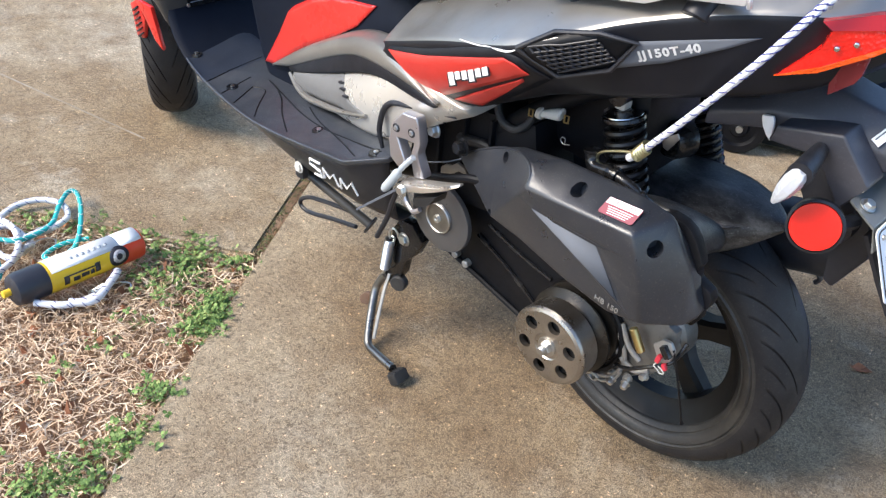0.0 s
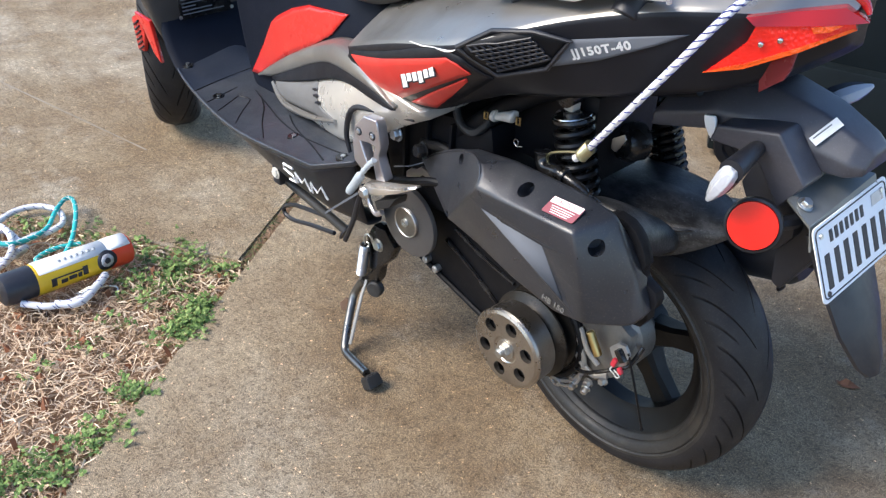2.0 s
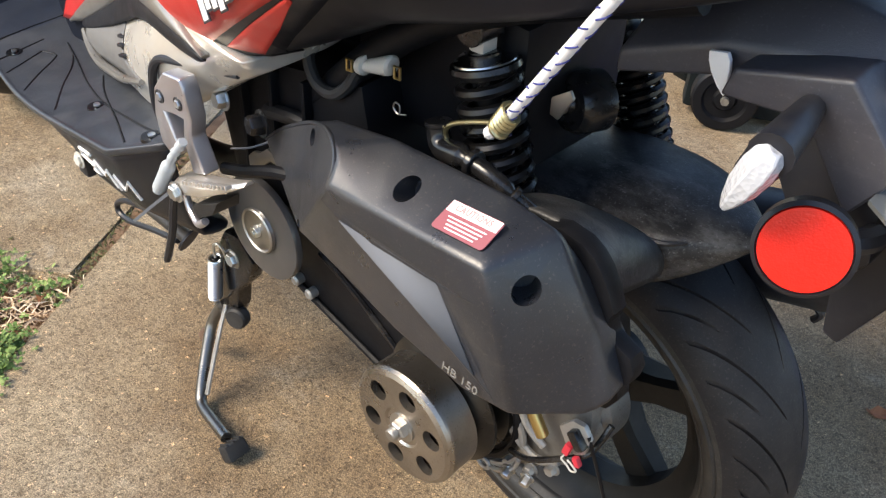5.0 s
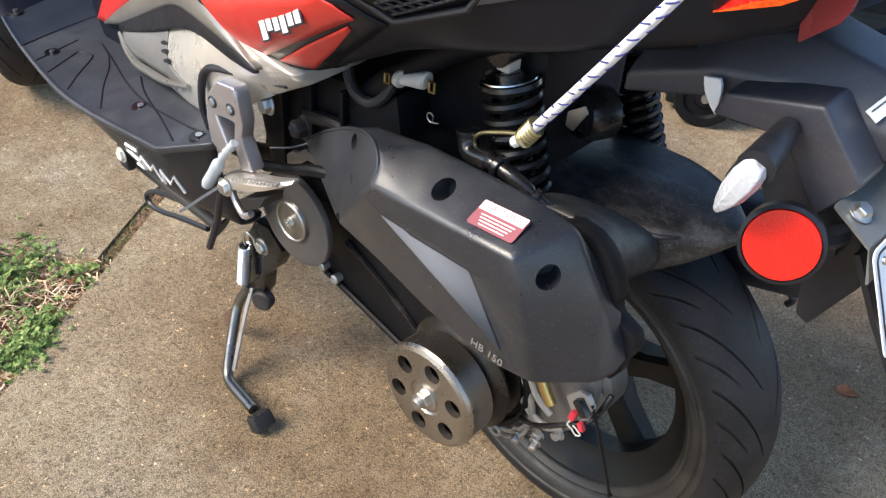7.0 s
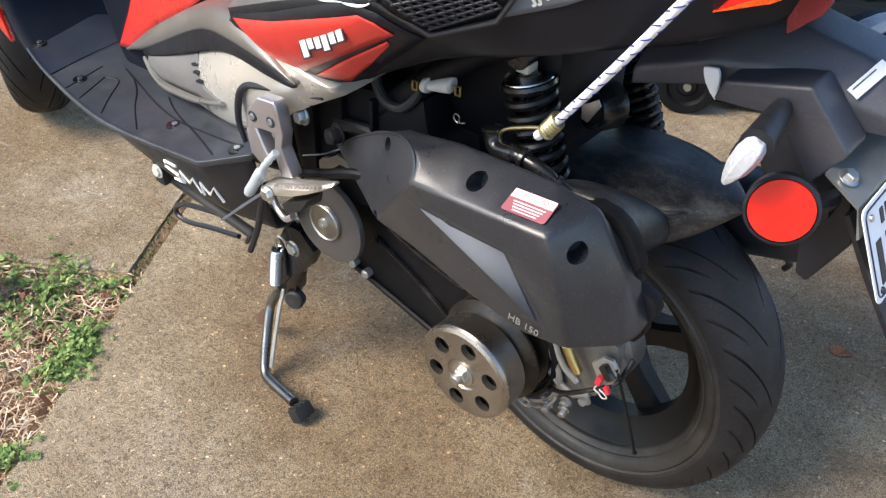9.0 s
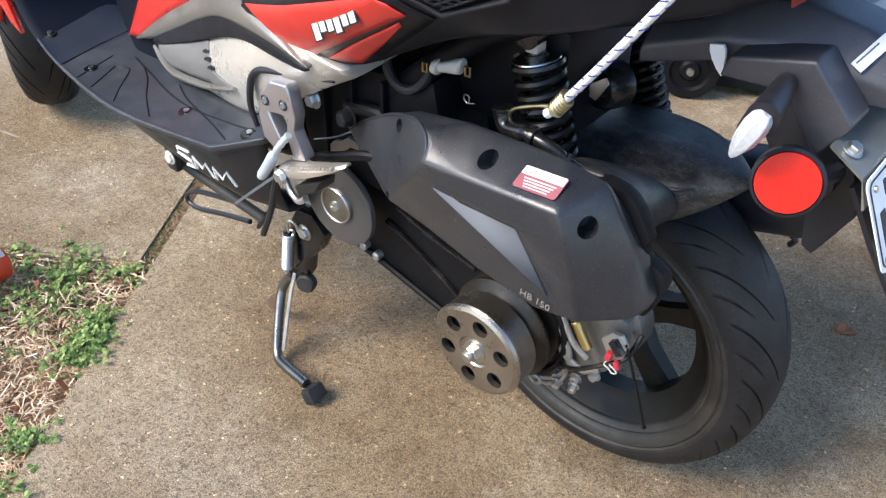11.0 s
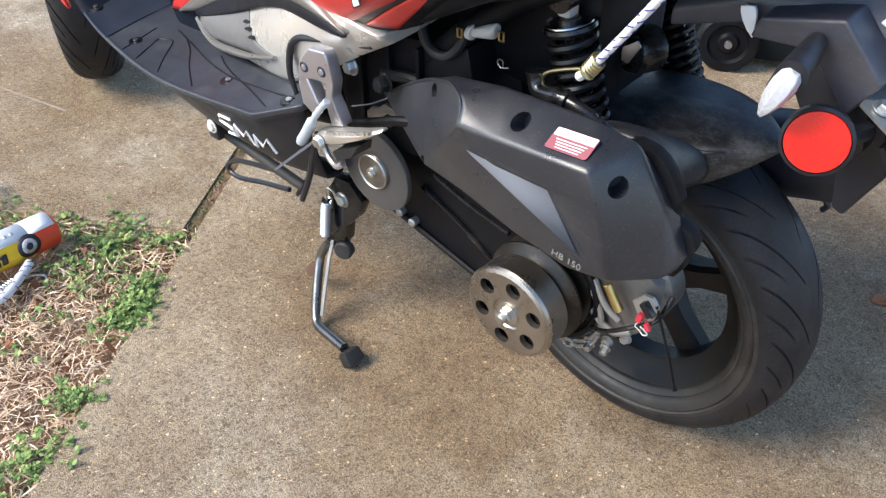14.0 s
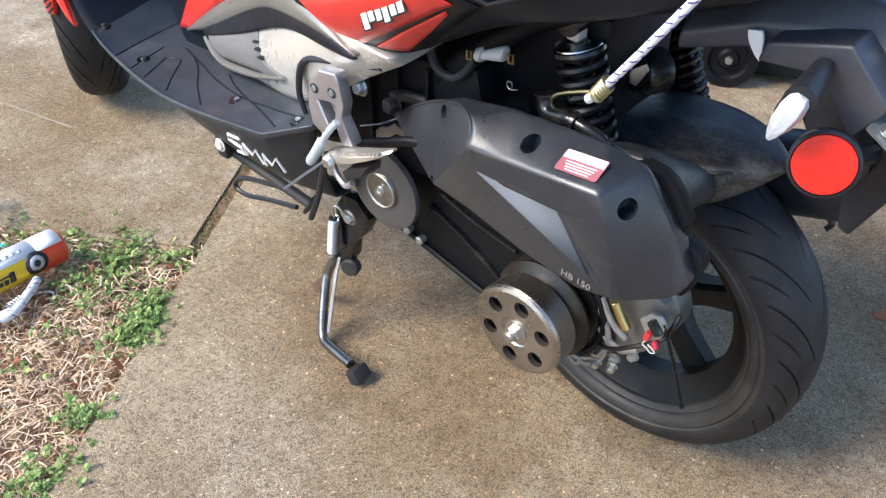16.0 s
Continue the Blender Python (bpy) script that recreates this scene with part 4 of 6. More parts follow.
def shock(x0, z0, x1, z1, y, label):
    a, d = Vector((x0, y, z0)), Vector((x1 - x0, 0, z1 - z0))
    length = d.length
    d.normalize()
    body = part("shock_absorber", cylinder(a, a + d * length * 0.95, 0.013, 20), GLOSS_BLACK, scooter, label)
    side = Vector((0, 1, 0))
    fwd = d.cross(side)
    coil = []
    n = 12
    for k in range(n * 14 + 1):
        th = 2 * math.pi * k / 14
        coil.append(a + d * (0.02 + (length - 0.05) * k / (n * 14)) + 0.0232 * (math.cos(th) * side + math.sin(th) * fwd))
    part("coil_spring", tube(coil, 0.0050, 8, 1, None, False), SPRING, body, "gloss black coil spring")
    part("spring_seat", lathe([(0, 0), (0.0275, 0), (0.0285, 0.004), (0.024, 0.009), (0, 0.009)], a + d * 0.008, d, 32), GLOSS_BLACK, body)
    if y < 0:
        part("bright_washer", lathe([(0.012, 0), (0.0245, 0), (0.025, 0.0012), (0.012, 0.0012)], a + d * 0.006, d, 32), CHROME, body)
    part("top_mount", cylinder(a - d * 0.02 - side * 0.014, a - d * 0.02 + side * 0.014, 0.014, 20), GLOSS_BLACK, body)
    part("mount_nut", box((0.015, 0.016, 0.012), Matrix.Translation(a - d * 0.006), 0.002), OFF_WHITE if y < 0 else GLOSS_BLACK, body, "pale square top nut")
    return body


shock(-0.058, 0.648, 0.004, 0.43, -0.118, "black spring shock absorber with bright top washer")
shock(-0.076, 0.605, -0.006, 0.425, 0.10, "black spring shock absorber")

# ---- bodywork ----
from mathutils.bvhtree import BVHTree


BODY = [  # x, then (half width, height) of underside, lower edge, middle, fold, seat joint
    (-0.42, (0.12, 0.585), (0.190, 0.600), (0.200, 0.612), (0.200, 0.626), (0.12, 0.69)),
    (-0.32, (0.12, 0.570), (0.200, 0.578), (0.228, 0.622), (0.232, 0.674), (0.13, 0.735)),
    (-0.23, (0.12, 0.585), (0.200, 0.597), (0.242, 0.655), (0.252, 0.714), (0.15, 0.772)),
    (-0.12, (0.12, 0.655), (0.205, 0.672), (0.262, 0.710), (0.277, 0.750), (0.16, 0.815)),
    (-0.06, (0.12, 0.678), (0.202, 0.694), (0.240, 0.738), (0.250, 0.786), (0.155, 0.835)),
    (0.00, (0.12, 0.698), (0.198, 0.712), (0.213, 0.765), (0.215, 0.812), (0.15, 0.852)),
    (0.09, (0.10, 0.728), (0.165, 0.742), (0.180, 0.795), (0.178, 0.842), (0.12, 0.882)),
    (0.17, (0.07, 0.750), (0.125, 0.768), (0.138, 0.812), (0.135, 0.852), (0.09, 0.893)),
    (0.225, (0.02, 0.805), (0.045, 0.815), (0.060, 0.832), (0.055, 0.850), (0.03, 0.868)),
]
rings = []
for x, *pts in BODY:
    far = 1.0 if x < 0.15 else (0.45 if x < 0.2 else -0.2)
    rings.append([(x, -w, z) for w, z in pts] + [(x, w * far, z) for w, z in reversed(pts)])
body = shell(rings, (1, 3, 6, 8), 0.97, 3, "side_panel", [FLANK, PAINT], "satin black flank under a gunmetal shoulder, edge chipped")
for f in body.data.polygons:
    places = {v % 10 for v in f.vertices}
    f.material_index = 1 if len(f.vertices) == 4 and places <= {3, 4, 5, 6} else 0
bpy.context.view_layer.update()
BODY_TREE = BVHTree.FromObject(body, bpy.context.evaluated_depsgraph_get())


def decal(name, outline, mat, parent, label="", lift=0.0012, tree=None, cuts=4, thick=0.0012):
    """A thin sheet with an outline in x and z laid on the near flank."""
    bm = bmesh.new()
    f = bm.faces.new([bm.verts.new((x, 0, z)) for x, z in outline])
    bmesh.ops.triangulate(bm, faces=[f])
    bmesh.ops.subdivide_edges(bm, edges=bm.edges[:], cuts=cuts, use_grid_fill=True)
    for v in bm.verts:
        hit, normal, _, _ = (tree or BODY_TREE).ray_cast(Vector((v.co.x, -1, v.co.z)), Vector((0, 1, 0)))
        if hit:
            v.co = hit + normal * lift
        else:
            hit, normal, _, _ = (tree or BODY_TREE).find_nearest(Vector((v.co.x, -0.22, v.co.z)))
            v.co = hit + normal * lift
    ob = part(name, bm, mat, parent, label, 50)
    s = ob.modifiers.new("thick", "SOLIDIFY")
    s.thickness, s.offset = thick, 0
    return ob


decal("black_border", [(-0.400, 0.626), (-0.385, 0.637), (-0.292, 0.676), (-0.215, 0.712), (-0.145, 0.742), (-0.118, 0.738), (-0.088, 0.716), (-0.112, 0.695), (-0.160, 0.655), (-0.212, 0.609), (-0.262, 0.604), (-0.300, 0.586), (-0.345, 0.606)], FLANK, body, "black border round the red panel", 0.0012)
decal("red_flank", [(-0.391, 0.629), (-0.292, 0.666), (-0.215, 0.699), (-0.141, 0.731), (-0.125, 0.728), (-0.111, 0.718), (-0.123, 0.711), (-0.215, 0.650), (-0.298, 0.594), (-0.337, 0.609)], RED_PRINT, body, "large red triangular panel", 0.003)
decal("red_stripe", [(-0.258, 0.610), (-0.190, 0.660), (-0.122, 0.7075), (-0.123, 0.702), (-0.165, 0.662), (-0.215, 0.617)], RED_PRINT, body, "slim red stripe", 0.0025)
decal("grey_stripe", [(-0.028, 0.748), (-0.012, 0.770), (0.001, 0.789), (0.057, 0.805), (0.112, 0.820), (0.084, 0.802), (0.027, 0.770)], GREY, body, "grey stripe carrying the model code", 0.0012)


def on_flank(x, z, lift):
    hit, normal, _, _ = BODY_TREE.ray_cast(Vector((x, -1, z)), Vector((0, 1, 0)))
    return hit + normal * lift


code = writing("model_code", "JJ150T-40", 0.0130, on_plane((0.031, -0.2, 0.785), (0.059, 0.0, 0.0245), (0, 0, 1)), WHITE, body, 0.0004, 0.0645, 0.0, "white block letters", 0.0006, 1.16)
for v in code.data.vertices:
    v.co = on_flank(v.co.x, v.co.z, 0.0028)

# side vent: a frame, a flat dark sheet for the shaded depth, and a lattice
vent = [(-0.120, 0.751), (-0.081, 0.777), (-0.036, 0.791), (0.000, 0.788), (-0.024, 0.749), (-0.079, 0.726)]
frame_ob = decal("vent_shade", vent, DEEP, body, "flat black sheet for the shade inside the slatted side vent", 0.002)
loop = [on_flank(x, z, 0.004) for x, z in vent]
part("vent_frame", tube(loop + loop[:1], 0.0032, 8, 1, None, False), BLACK, frame_ob)
VENT = [Vector(p) for p in ((-0.1055, 0.7575), (-0.0775, 0.7335), (-0.019, 0.763), (-0.038, 0.7845))]


def vent_at(s, q):
    """A point of the grille: s down the rows, q along them."""
    p = VENT[0].lerp(VENT[1], s).lerp(VENT[3].lerp(VENT[2], s), q)
    return on_flank(p.x, p.y, 0.0048)


lat = None
for k in range(7):
    lat = tube([vent_at(k / 6, q / 6) for q in range(7)], 0.00135, 6, 1, lat, False)
for k in range(6):
    for j in range(9):
        q = (j + 0.5 * (k % 2)) / 8.5
        lat = tube([vent_at(k / 6, min(1, q)), vent_at((k + 1) / 6, min(1, q + 0.03))], 0.0012, 6, 1, lat, False)
part("vent_lattice", lat, BLACK, frame_ob)
chip = tube([on_flank(x, z, 0.001) for x, z in ((-0.225, 0.716), (-0.19, 0.726), (-0.165, 0.734), (-0.145, 0.738), (-0.128, 0.744), (-0.112, 0.757), (-0.094, 0.770))], lambda s: 0.0005 + 0.0020 * abs(math.sin(s * 9)) * s, 6, 4)
part("chipped_edge", chip, WHITE, body, "bare white chipped plastic edge")


def logo_bars(name, a, b, high, count, mat, back, parent, label, lift=0.003, slant=0.25):
    """A mark as plain slanted blocks on the flank, from a to b."""
    pa, pb = on_flank(*a, lift), on_flank(*b, lift)
    m = on_plane((pa + pb) / 2, pb - pa, (0, -0.1, 1))
    width = (pb - pa).length
    rng = random.Random(4)
    outer, inner = None, []
    for k in range(count):
        x = -width / 2 + width * (k + 0.5) / count
        h = high * (1.25 if k in (0, 3) else 0.85) * (0.92 + 0.16 * rng.random())
        w = width / count * (1.0 if k == 0 else 0.9)
        sh = Matrix(((1, slant, 0, 0), (0, 1, 0, 0), (0, 0, 1, 0), (0, 0, 0, 1)))
        outer = box((w + 0.0035, h + 0.004, 0.0008), m @ Matrix.Translation((x, 0.001 * (k % 2), 0)) @ sh, 0, outer)
        inner.append(box((w * 0.8, h, 0.0016), m @ Matrix.Translation((x, 0.001 * (k % 2), 0)) @ sh, 0))
    ob = part(name, outer, back, parent, label, 0)
    for b in inner:
        part("mark_block", b, mat, ob)
    return ob


logo_bars("flank_mark", (-0.249, 0.660), (-0.167, 0.708), 0.027, 6, WHITE, DARK_PRINT, body, "white slanted block mark with dark outline")

# front side panel, its colour lightened for the sun on the bulge
heel = []
for x, lo, mi, to in ((-0.74, (0.118, 0.395), (0.122, 0.42), (0.108, 0.44)), (-0.63, (0.135, 0.408), (0.150, 0.45), (0.115, 0.49)), (-0.53, (0.165, 0.430), (0.185, 0.487), (0.135, 0.545)),
                      (-0.44, (0.188, 0.450), (0.212, 0.525), (0.165, 0.600)), (-0.38, (0.197, 0.485), (0.219, 0.560), (0.195, 0.632)), (-0.30, (0.200, 0.545), (0.224, 0.578), (0.222, 0.612)), (-0.235, (0.196, 0.585), (0.21, 0.594), (0.218, 0.602))):
    heel.append([(x, -0.10, lo[1]), (x, -lo[0], lo[1]), (x, -mi[0], mi[1]), (x, -to[0], to[1]), (x, -0.09, to[1])])
front_panel = shell(heel, (1, 3), 0.6, 3, "front_side_panel", SUNLIT_PAINT, "satin grey side panel curving under the seat, coloured as sunlit")
bpy.context.view_layer.update()
FRONT_TREE = BVHTree.FromObject(front_panel, bpy.context.evaluated_depsgraph_get())
heel_plate = decal("heel_plate", [(-0.739, 0.427), (-0.641, 0.468), (-0.560, 0.505), (-0.550, 0.493), (-0.535, 0.487), (-0.508, 0.484), (-0.453, 0.489), (-0.534, 0.455), (-0.618, 0.425), (-0.679, 0.408), (-0.720, 0.410)], plain("grey_heel_plastic", (0.13, 0.13, 0.13), 0.5, 0, 0.1, 150, 0.2, 0.1), front_panel, "matt grey heel plate", 0.001, FRONT_TREE, 4, 0.002)
UPPER = [(-0.830, -0.100, 0.399), (-0.729, -0.110, 0.472), (-0.638, -0.125, 0.525), (-0.538, -0.145, 0.579), (-0.468, -0.170, 0.601), (-0.413, -0.197, 0.618), (-0.339, -0.216, 0.611), (-0.280, -0.223, 0.594)]
LOWER = [(-0.769, -0.110, 0.421), (-0.681, -0.120, 0.469), (-0.607, -0.135, 0.512), (-0.538, -0.155, 0.548), (-0.485, -0.175, 0.569), (-0.412, -0.202, 0.589), (-0.345, -0.219, 0.598), (-0.280, -0.224, 0.592)]
HEEL = [(-0.739, -0.115, 0.427), (-0.641, -0.130, 0.470), (-0.557, -0.150, 0.511), (-0.514, -0.162, 0.534), (-0.464, -0.179, 0.557), (-0.403, -0.199, 0.578), (-0.339, -0.215, 0.585), (-0.280, -0.222, 0.590)]
limb, shade_rows = [], []
for u, l, h in zip(UPPER, LOWER, HEEL):
    u, l, h = Vector(u), Vector(l), Vector(h)
    limb.append([u + Vector((0.0, 0.03, 0.004)), u, u.lerp(l, 0.5) + Vector((0, -0.005, 0.002)), l, l + Vector((0.0, 0.012, -0.001))])
    shade_rows.append([l + Vector((0, 0.002, 0.003)), l.lerp(h, 0.5) + Vector((0, -0.004, 0)), h + Vector((0, -0.005, -0.003))])
shell(limb, (1, 3), 0.8, 2, "upper_limb", PAINT, "satin gunmetal limb sweeping down from the seat", front_panel, True)
# Black strip laid over the panel; paints the shade between limb and bulge
shell(shade_rows, (), 0.8, 2, "wedge_shade", FLANK, "black wedge strip painted for the shade under the limb", front_panel, True)
part("heel_rim", tube([Vector(p) + Vector((0, -0.002, 0.001)) for p in ((-0.751, -0.115, 0.417), (-0.720, -0.125, 0.408), (-0.679, -0.135, 0.406), (-0.618, -0.150, 0.422), (-0.534, -0.175, 0.453), (-0.453, -0.196, 0.489))], lambda s: 0.003 + 0.003 * math.sin(math.pi * s), 8, 6), PAINT, heel_plate, "raised rim")
for x, y, z in ((-0.552, -0.162, 0.495), (-0.540, -0.170, 0.491), (-0.524, -0.178, 0.487)):
    part("tooth", box((0.013, 0.006, 0.0035), Matrix.Translation((x, y, z)) @ Matrix.Rotation(radians(-12), 4, "Y"), 0.001), BLACK, heel_plate)

part("arch_rim", tube([(-0.400, -0.207, 0.450), (-0.405, -0.208, 0.466), (-0.410, -0.209, 0.490), (-0.402, -0.211, 0.5225), (-0.391, -0.212, 0.541), (-0.3705, -0.212, 0.553), (-0.318, -0.209, 0.564), (-0.262, -0.204, 0.575)], lambda q: 0.0024 + 0.0022 * math.sin(math.pi * q), 10, 6), BLACK, front_panel, "black rim of the cut-out round the hanger")

# centre hump with red cover
hump = []
for x, half, low, top in ((-1.03, 0.070, 0.72, 0.84), (-0.96, 0.078, 0.645, 0.79), (-0.905, 0.082, 0.575, 0.745), (-0.872, 0.085, 0.33, 0.70), (-0.76, 0.092, 0.34, 0.66), (-0.62, 0.105, 0.37, 0.655), (-0.50, 0.12, 0.43, 0.67), (-0.38, 0.13, 0.48, 0.68)):
    hump.append([(x, -half - 0.008, low), (x, -half, (low + top) / 2), (x, -half * 0.85, top - 0.03), (x, -half * 0.5, top), (x, half * 0.5, top), (x, half * 0.85, top - 0.03), (x, half, (low + top) / 2), (x, half + 0.008, low)])
hump_ob = shell(hump, (0, 7), 0.8, 3, "centre_tunnel", SHADED_NAVY, "navy plastic step-through tunnel, coloured as shaded")
bpy.context.view_layer.update()
HUMP_TREE = BVHTree.FromObject(hump_ob, bpy.context.evaluated_depsgraph_get())
decal("red_knee_panel", [(-0.855, 0.394), (-0.809, 0.467), (-0.781, 0.518), (-0.761, 0.536), (-0.712, 0.566), (-0.661, 0.588), (-0.613, 0.597), (-0.540, 0.612), (-0.581, 0.565), (-0.640, 0.525), (-0.729, 0.472), (-0.823, 0.399)], RED, hump_ob, "glossy red panel", 0.002, HUMP_TREE, 6, 0.003)
decal("torn_sticker", [(-0.772, 0.606), (-0.745, 0.622), (-0.725, 0.630), (-0.725, 0.611), (-0.745, 0.606), (-0.756, 0.596)], WHITE, hump_ob, "torn white sticker", 0.002, HUMP_TREE, 2, 0.0006)

# seat
seat_rings = []
for x, half, low, top in ((-0.635, 0.05, 0.69, 0.745), (-0.60, 0.115, 0.668, 0.775), (-0.53, 0.150, 0.654, 0.79), (-0.43, 0.160, 0.664, 0.80), (-0.35, 0.168, 0.708, 0.815), (-0.27, 0.172, 0.748, 0.845), (-0.17, 0.170, 0.795, 0.905), (-0.04, 0.165, 0.836, 0.945), (0.09, 0.15, 0.878, 0.965), (0.165, 0.12, 0.903, 0.965), (0.20, 0.07, 0.915, 0.955)):
    h = top - low
    seat_rings.append([(x, -half * 0.8, low), (x, -half * 0.97, low + h * 0.08), (x, -half, low + h * 0.45), (x, -half * 0.82, low + h * 0.9), (x, -half * 0.4, top), (x, half * 0.4, top), (x, half * 0.82, low + h * 0.9), (x, half, low + h * 0.45), (x, half * 0.97, low + h * 0.08), (x, half * 0.8, low)])
seat = shell(seat_rings, (0, 9), 0.6, 3, "seat", VINYL, "black vinyl seat with red stitching and a white mark")
bpy.context.view_layer.update()
SEAT_TREE = BVHTree.FromObject(seat, bpy.context.evaluated_depsgraph_get())
stitch = []
for x, z in ((-0.270, 0.768), (-0.262, 0.79), (-0.25, 0.81), (-0.232, 0.83), (-0.212, 0.845)):
    hit, normal, _, _ = SEAT_TREE.ray_cast(Vector((x, -1, z)), Vector((0, 1, 0)))
    stitch.append(hit + normal * 0.0006)
part("stitching", tube(stitch, 0.0007, 6, 5), SEAM, seat, "thin red seam")
mark = None
for zig in (((-0.170, 0.846), (-0.196, 0.842), (-0.188, 0.834), (-0.172, 0.834), (-0.170, 0.826), (-0.197, 0.822)),
            ((-0.158, 0.833), (-0.150, 0.855), (-0.139, 0.842), (-0.126, 0.863), (-0.118, 0.845)),
            ((-0.104, 0.850), (-0.096, 0.872), (-0.085, 0.858), (-0.072, 0.879), (-0.064, 0.862))):
    pts = []
    for x, z in zig:
        hit, normal, _, _ = SEAT_TREE.ray_cast(Vector((x, -1, z)), Vector((0, 1, 0)))
        pts.append((hit or Vector((x, -0.16, z))) + (normal or Vector((0, -1, 0))) * 0.0006)
    mark = tube(pts, 0.0028, 6, 1, mark, False)
part("seat_mark", mark, WHITE, seat, "white zigzag mark")

# grab rail in its wrapping
rail = []
for near, far, deep in (((-0.140, -0.213, 0.809), (-0.134, -0.190, 0.817), 0.008), ((-0.092, -0.216, 0.819), (-0.119, -0.175, 0.829), 0.006), ((-0.060, -0.217, 0.825), (-0.088, -0.172, 0.836), 0.006), ((-0.001, -0.216, 0.838), (-0.020, -0.172, 0.849), 0.006), ((0.024, -0.206, 0.850), (0.012, -0.172, 0.855), 0.006), ((0.104, -0.208, 0.870), (0.072, -0.172, 0.869), 0.007)):
    n, f = Vector(near), Vector(far)
    rail.append([n - Vector((0, 0, deep + 0.002)), n, n.lerp(f, 0.5) + Vector((0, 0, 0.003)), f, f - Vector((0, 0, deep * 2))])
grab = part("grab_rail", bevelled(loft(rail), 0.002, 2, 25), FILM, scooter, "silver grab rail still wrapped in clear film")
part("film_fold", tube([(-0.128, -0.206, 0.822), (-0.108, -0.198, 0.830), (-0.080, -0.186, 0.838), (-0.050, -0.192, 0.836)], 0.0016, 6), FILM, grab)
part("film_fold", tube([(0.102, -0.206, 0.874), (0.108, -0.212, 0.871), (0.109, -0.210, 0.862)], 0.003, 6), FILM, grab)
for x, z in ((-0.10, 0.79), (0.045, 0.835)):
    part("rail_foot", cylinder((x, -0.19, z - 0.012), (x, -0.165, z + 0.018), 0.016, 16), BLACK, grab)

# tail lamp: red wedge above, amber edge below, both flanks
def facet(points, depth, side):
    """A solid sheet from outer corners, pushed inwards."""
    bm = bmesh.new()
    inward = Vector((-0.35, 0.9, -0.1)).normalized() * depth
    outer = [bm.verts.new((x, side * -y, z)) for x, y, z in points]
    inner = [bm.verts.new((x + inward.x, side * -(y + inward.y), z + inward.z)) for x, y, z in points]
    n = len(points)
    bm.faces.new(outer)
    bm.faces.new(inner[::-1])
    for i in range(n):
        j = (i + 1) % n
        bm.faces.new((outer[j], outer[i], inner[i], inner[j]))
    bmesh.ops.triangulate(bm, faces=[f for f in bm.faces if len(f.verts) > 4])
    bmesh.ops.recalc_face_normals(bm, faces=bm.faces)
    return bm


for s in (-1,):
    red = facet([(0.132, -0.155, 0.783), (0.170, -0.146, 0.800), (0.208, -0.115, 0.823), (0.235, -0.064, 0.841), (0.234, -0.070, 0.849), (0.208, -0.108, 0.848), (0.171, -0.146, 0.845), (0.166, -0.149, 0.824)], 0.02, s)
    lamp = part("tail_lamp", red, TAIL_RED, scooter, "red wedge-shaped tail lamp lens", 20)
    part("upper_lens", facet([(0.160, -0.150, 0.850), (0.171, -0.149, 0.844), (0.208, -0.112, 0.8475), (0.234, -0.072, 0.848), (0.240, -0.050, 0.846), (0.223, -0.075, 0.862), (0.193, -0.112, 0.858)], 0.02, s), TAIL_TOP, lamp, "paler red upper lens")
    part("amber_strip", facet([(0.130, -0.156, 0.7815), (0.170, -0.149, 0.7985), (0.208, -0.118, 0.8215), (0.236, -0.064, 0.8405), (0.233, -0.070, 0.8425), (0.207, -0.1185, 0.8265), (0.172, -0.149, 0.8050), (0.150, -0.153, 0.7935)], 0.012, s), TAIL_AMBER, lamp, "amber lower strip")
    part("rear_lens", tube([(0.188, s * 0.050, 0.878), (0.198, s * 0.046, 0.875), (0.212, s * 0.044, 0.867), (0.226, s * 0.038, 0.858), (0.234, s * 0.040, 0.850)], lambda q: 0.002 + 0.0042 * math.sin(math.pi * q), 10, 5), TAIL_TOP, lamp, "narrow red rear lens")
    if s < 0:
        for x, y, z in ((0.178, -0.141, 0.826), (0.191, -0.129, 0.8315)):
            part("bulb", lathe([(0, 0.004), (0.0026, 0.003), (0.0034, 0.001), (0.0034, -0.003), (0, -0.003)], (x, y, z), (0.4, -0.9, 0.1), 16), CHROME, lamp, "small bright bulb")
        part("faceted_patch", facet([(0.210, -0.111, 0.846), (0.228, -0.081, 0.847), (0.222, -0.093, 0.841), (0.213, -0.108, 0.840)], 0.004, s), TAIL_AMBER, lamp, "glittering amber patch")
part("reflector_tab", prism([(0.168, 0.792), (0.192, 0.809), (0.203, 0.818), (0.201, 0.795), (0.197, 0.785), (0.174, 0.762)], -0.112, -0.106, 0.002),
     plain("dark_red_lens", (0.2, 0.02, 0.025), 0.25, 0, 0.1, 60, 0.05), scooter, "dull dark red side tab")

# tail bracket that carries the plate
tail = []
for x, half, low, top in ((0.03, 0.075, 0.650, 0.690), (0.10, 0.062, 0.670, 0.724), (0.155, 0.052, 0.674, 0.736), (0.215, 0.046, 0.666, 0.727), (0.262, 0.040, 0.670, 0.710), (0.279, 0.030, 0.676, 0.700)):
    tail.append([(x, -half, low), (x, -half, low + (top - low) * 0.45), (x, -half * 0.55, top), (x, half * 0.55, top), (x, half, low + (top - low) * 0.45), (x, half, low)])
under = part("plate_carrier", bevelled(loft(tail), 0.005, 3, 15), TAIL_PLASTIC, scooter, "black plastic tail bracket with a small white label", 30)
bpy.context.view_layer.update()
label_m = on_plane((0.2268, -0.0353, 0.7125), (0.010, 0.017, 0.018), (-0.0115, 0.0, 0.004))
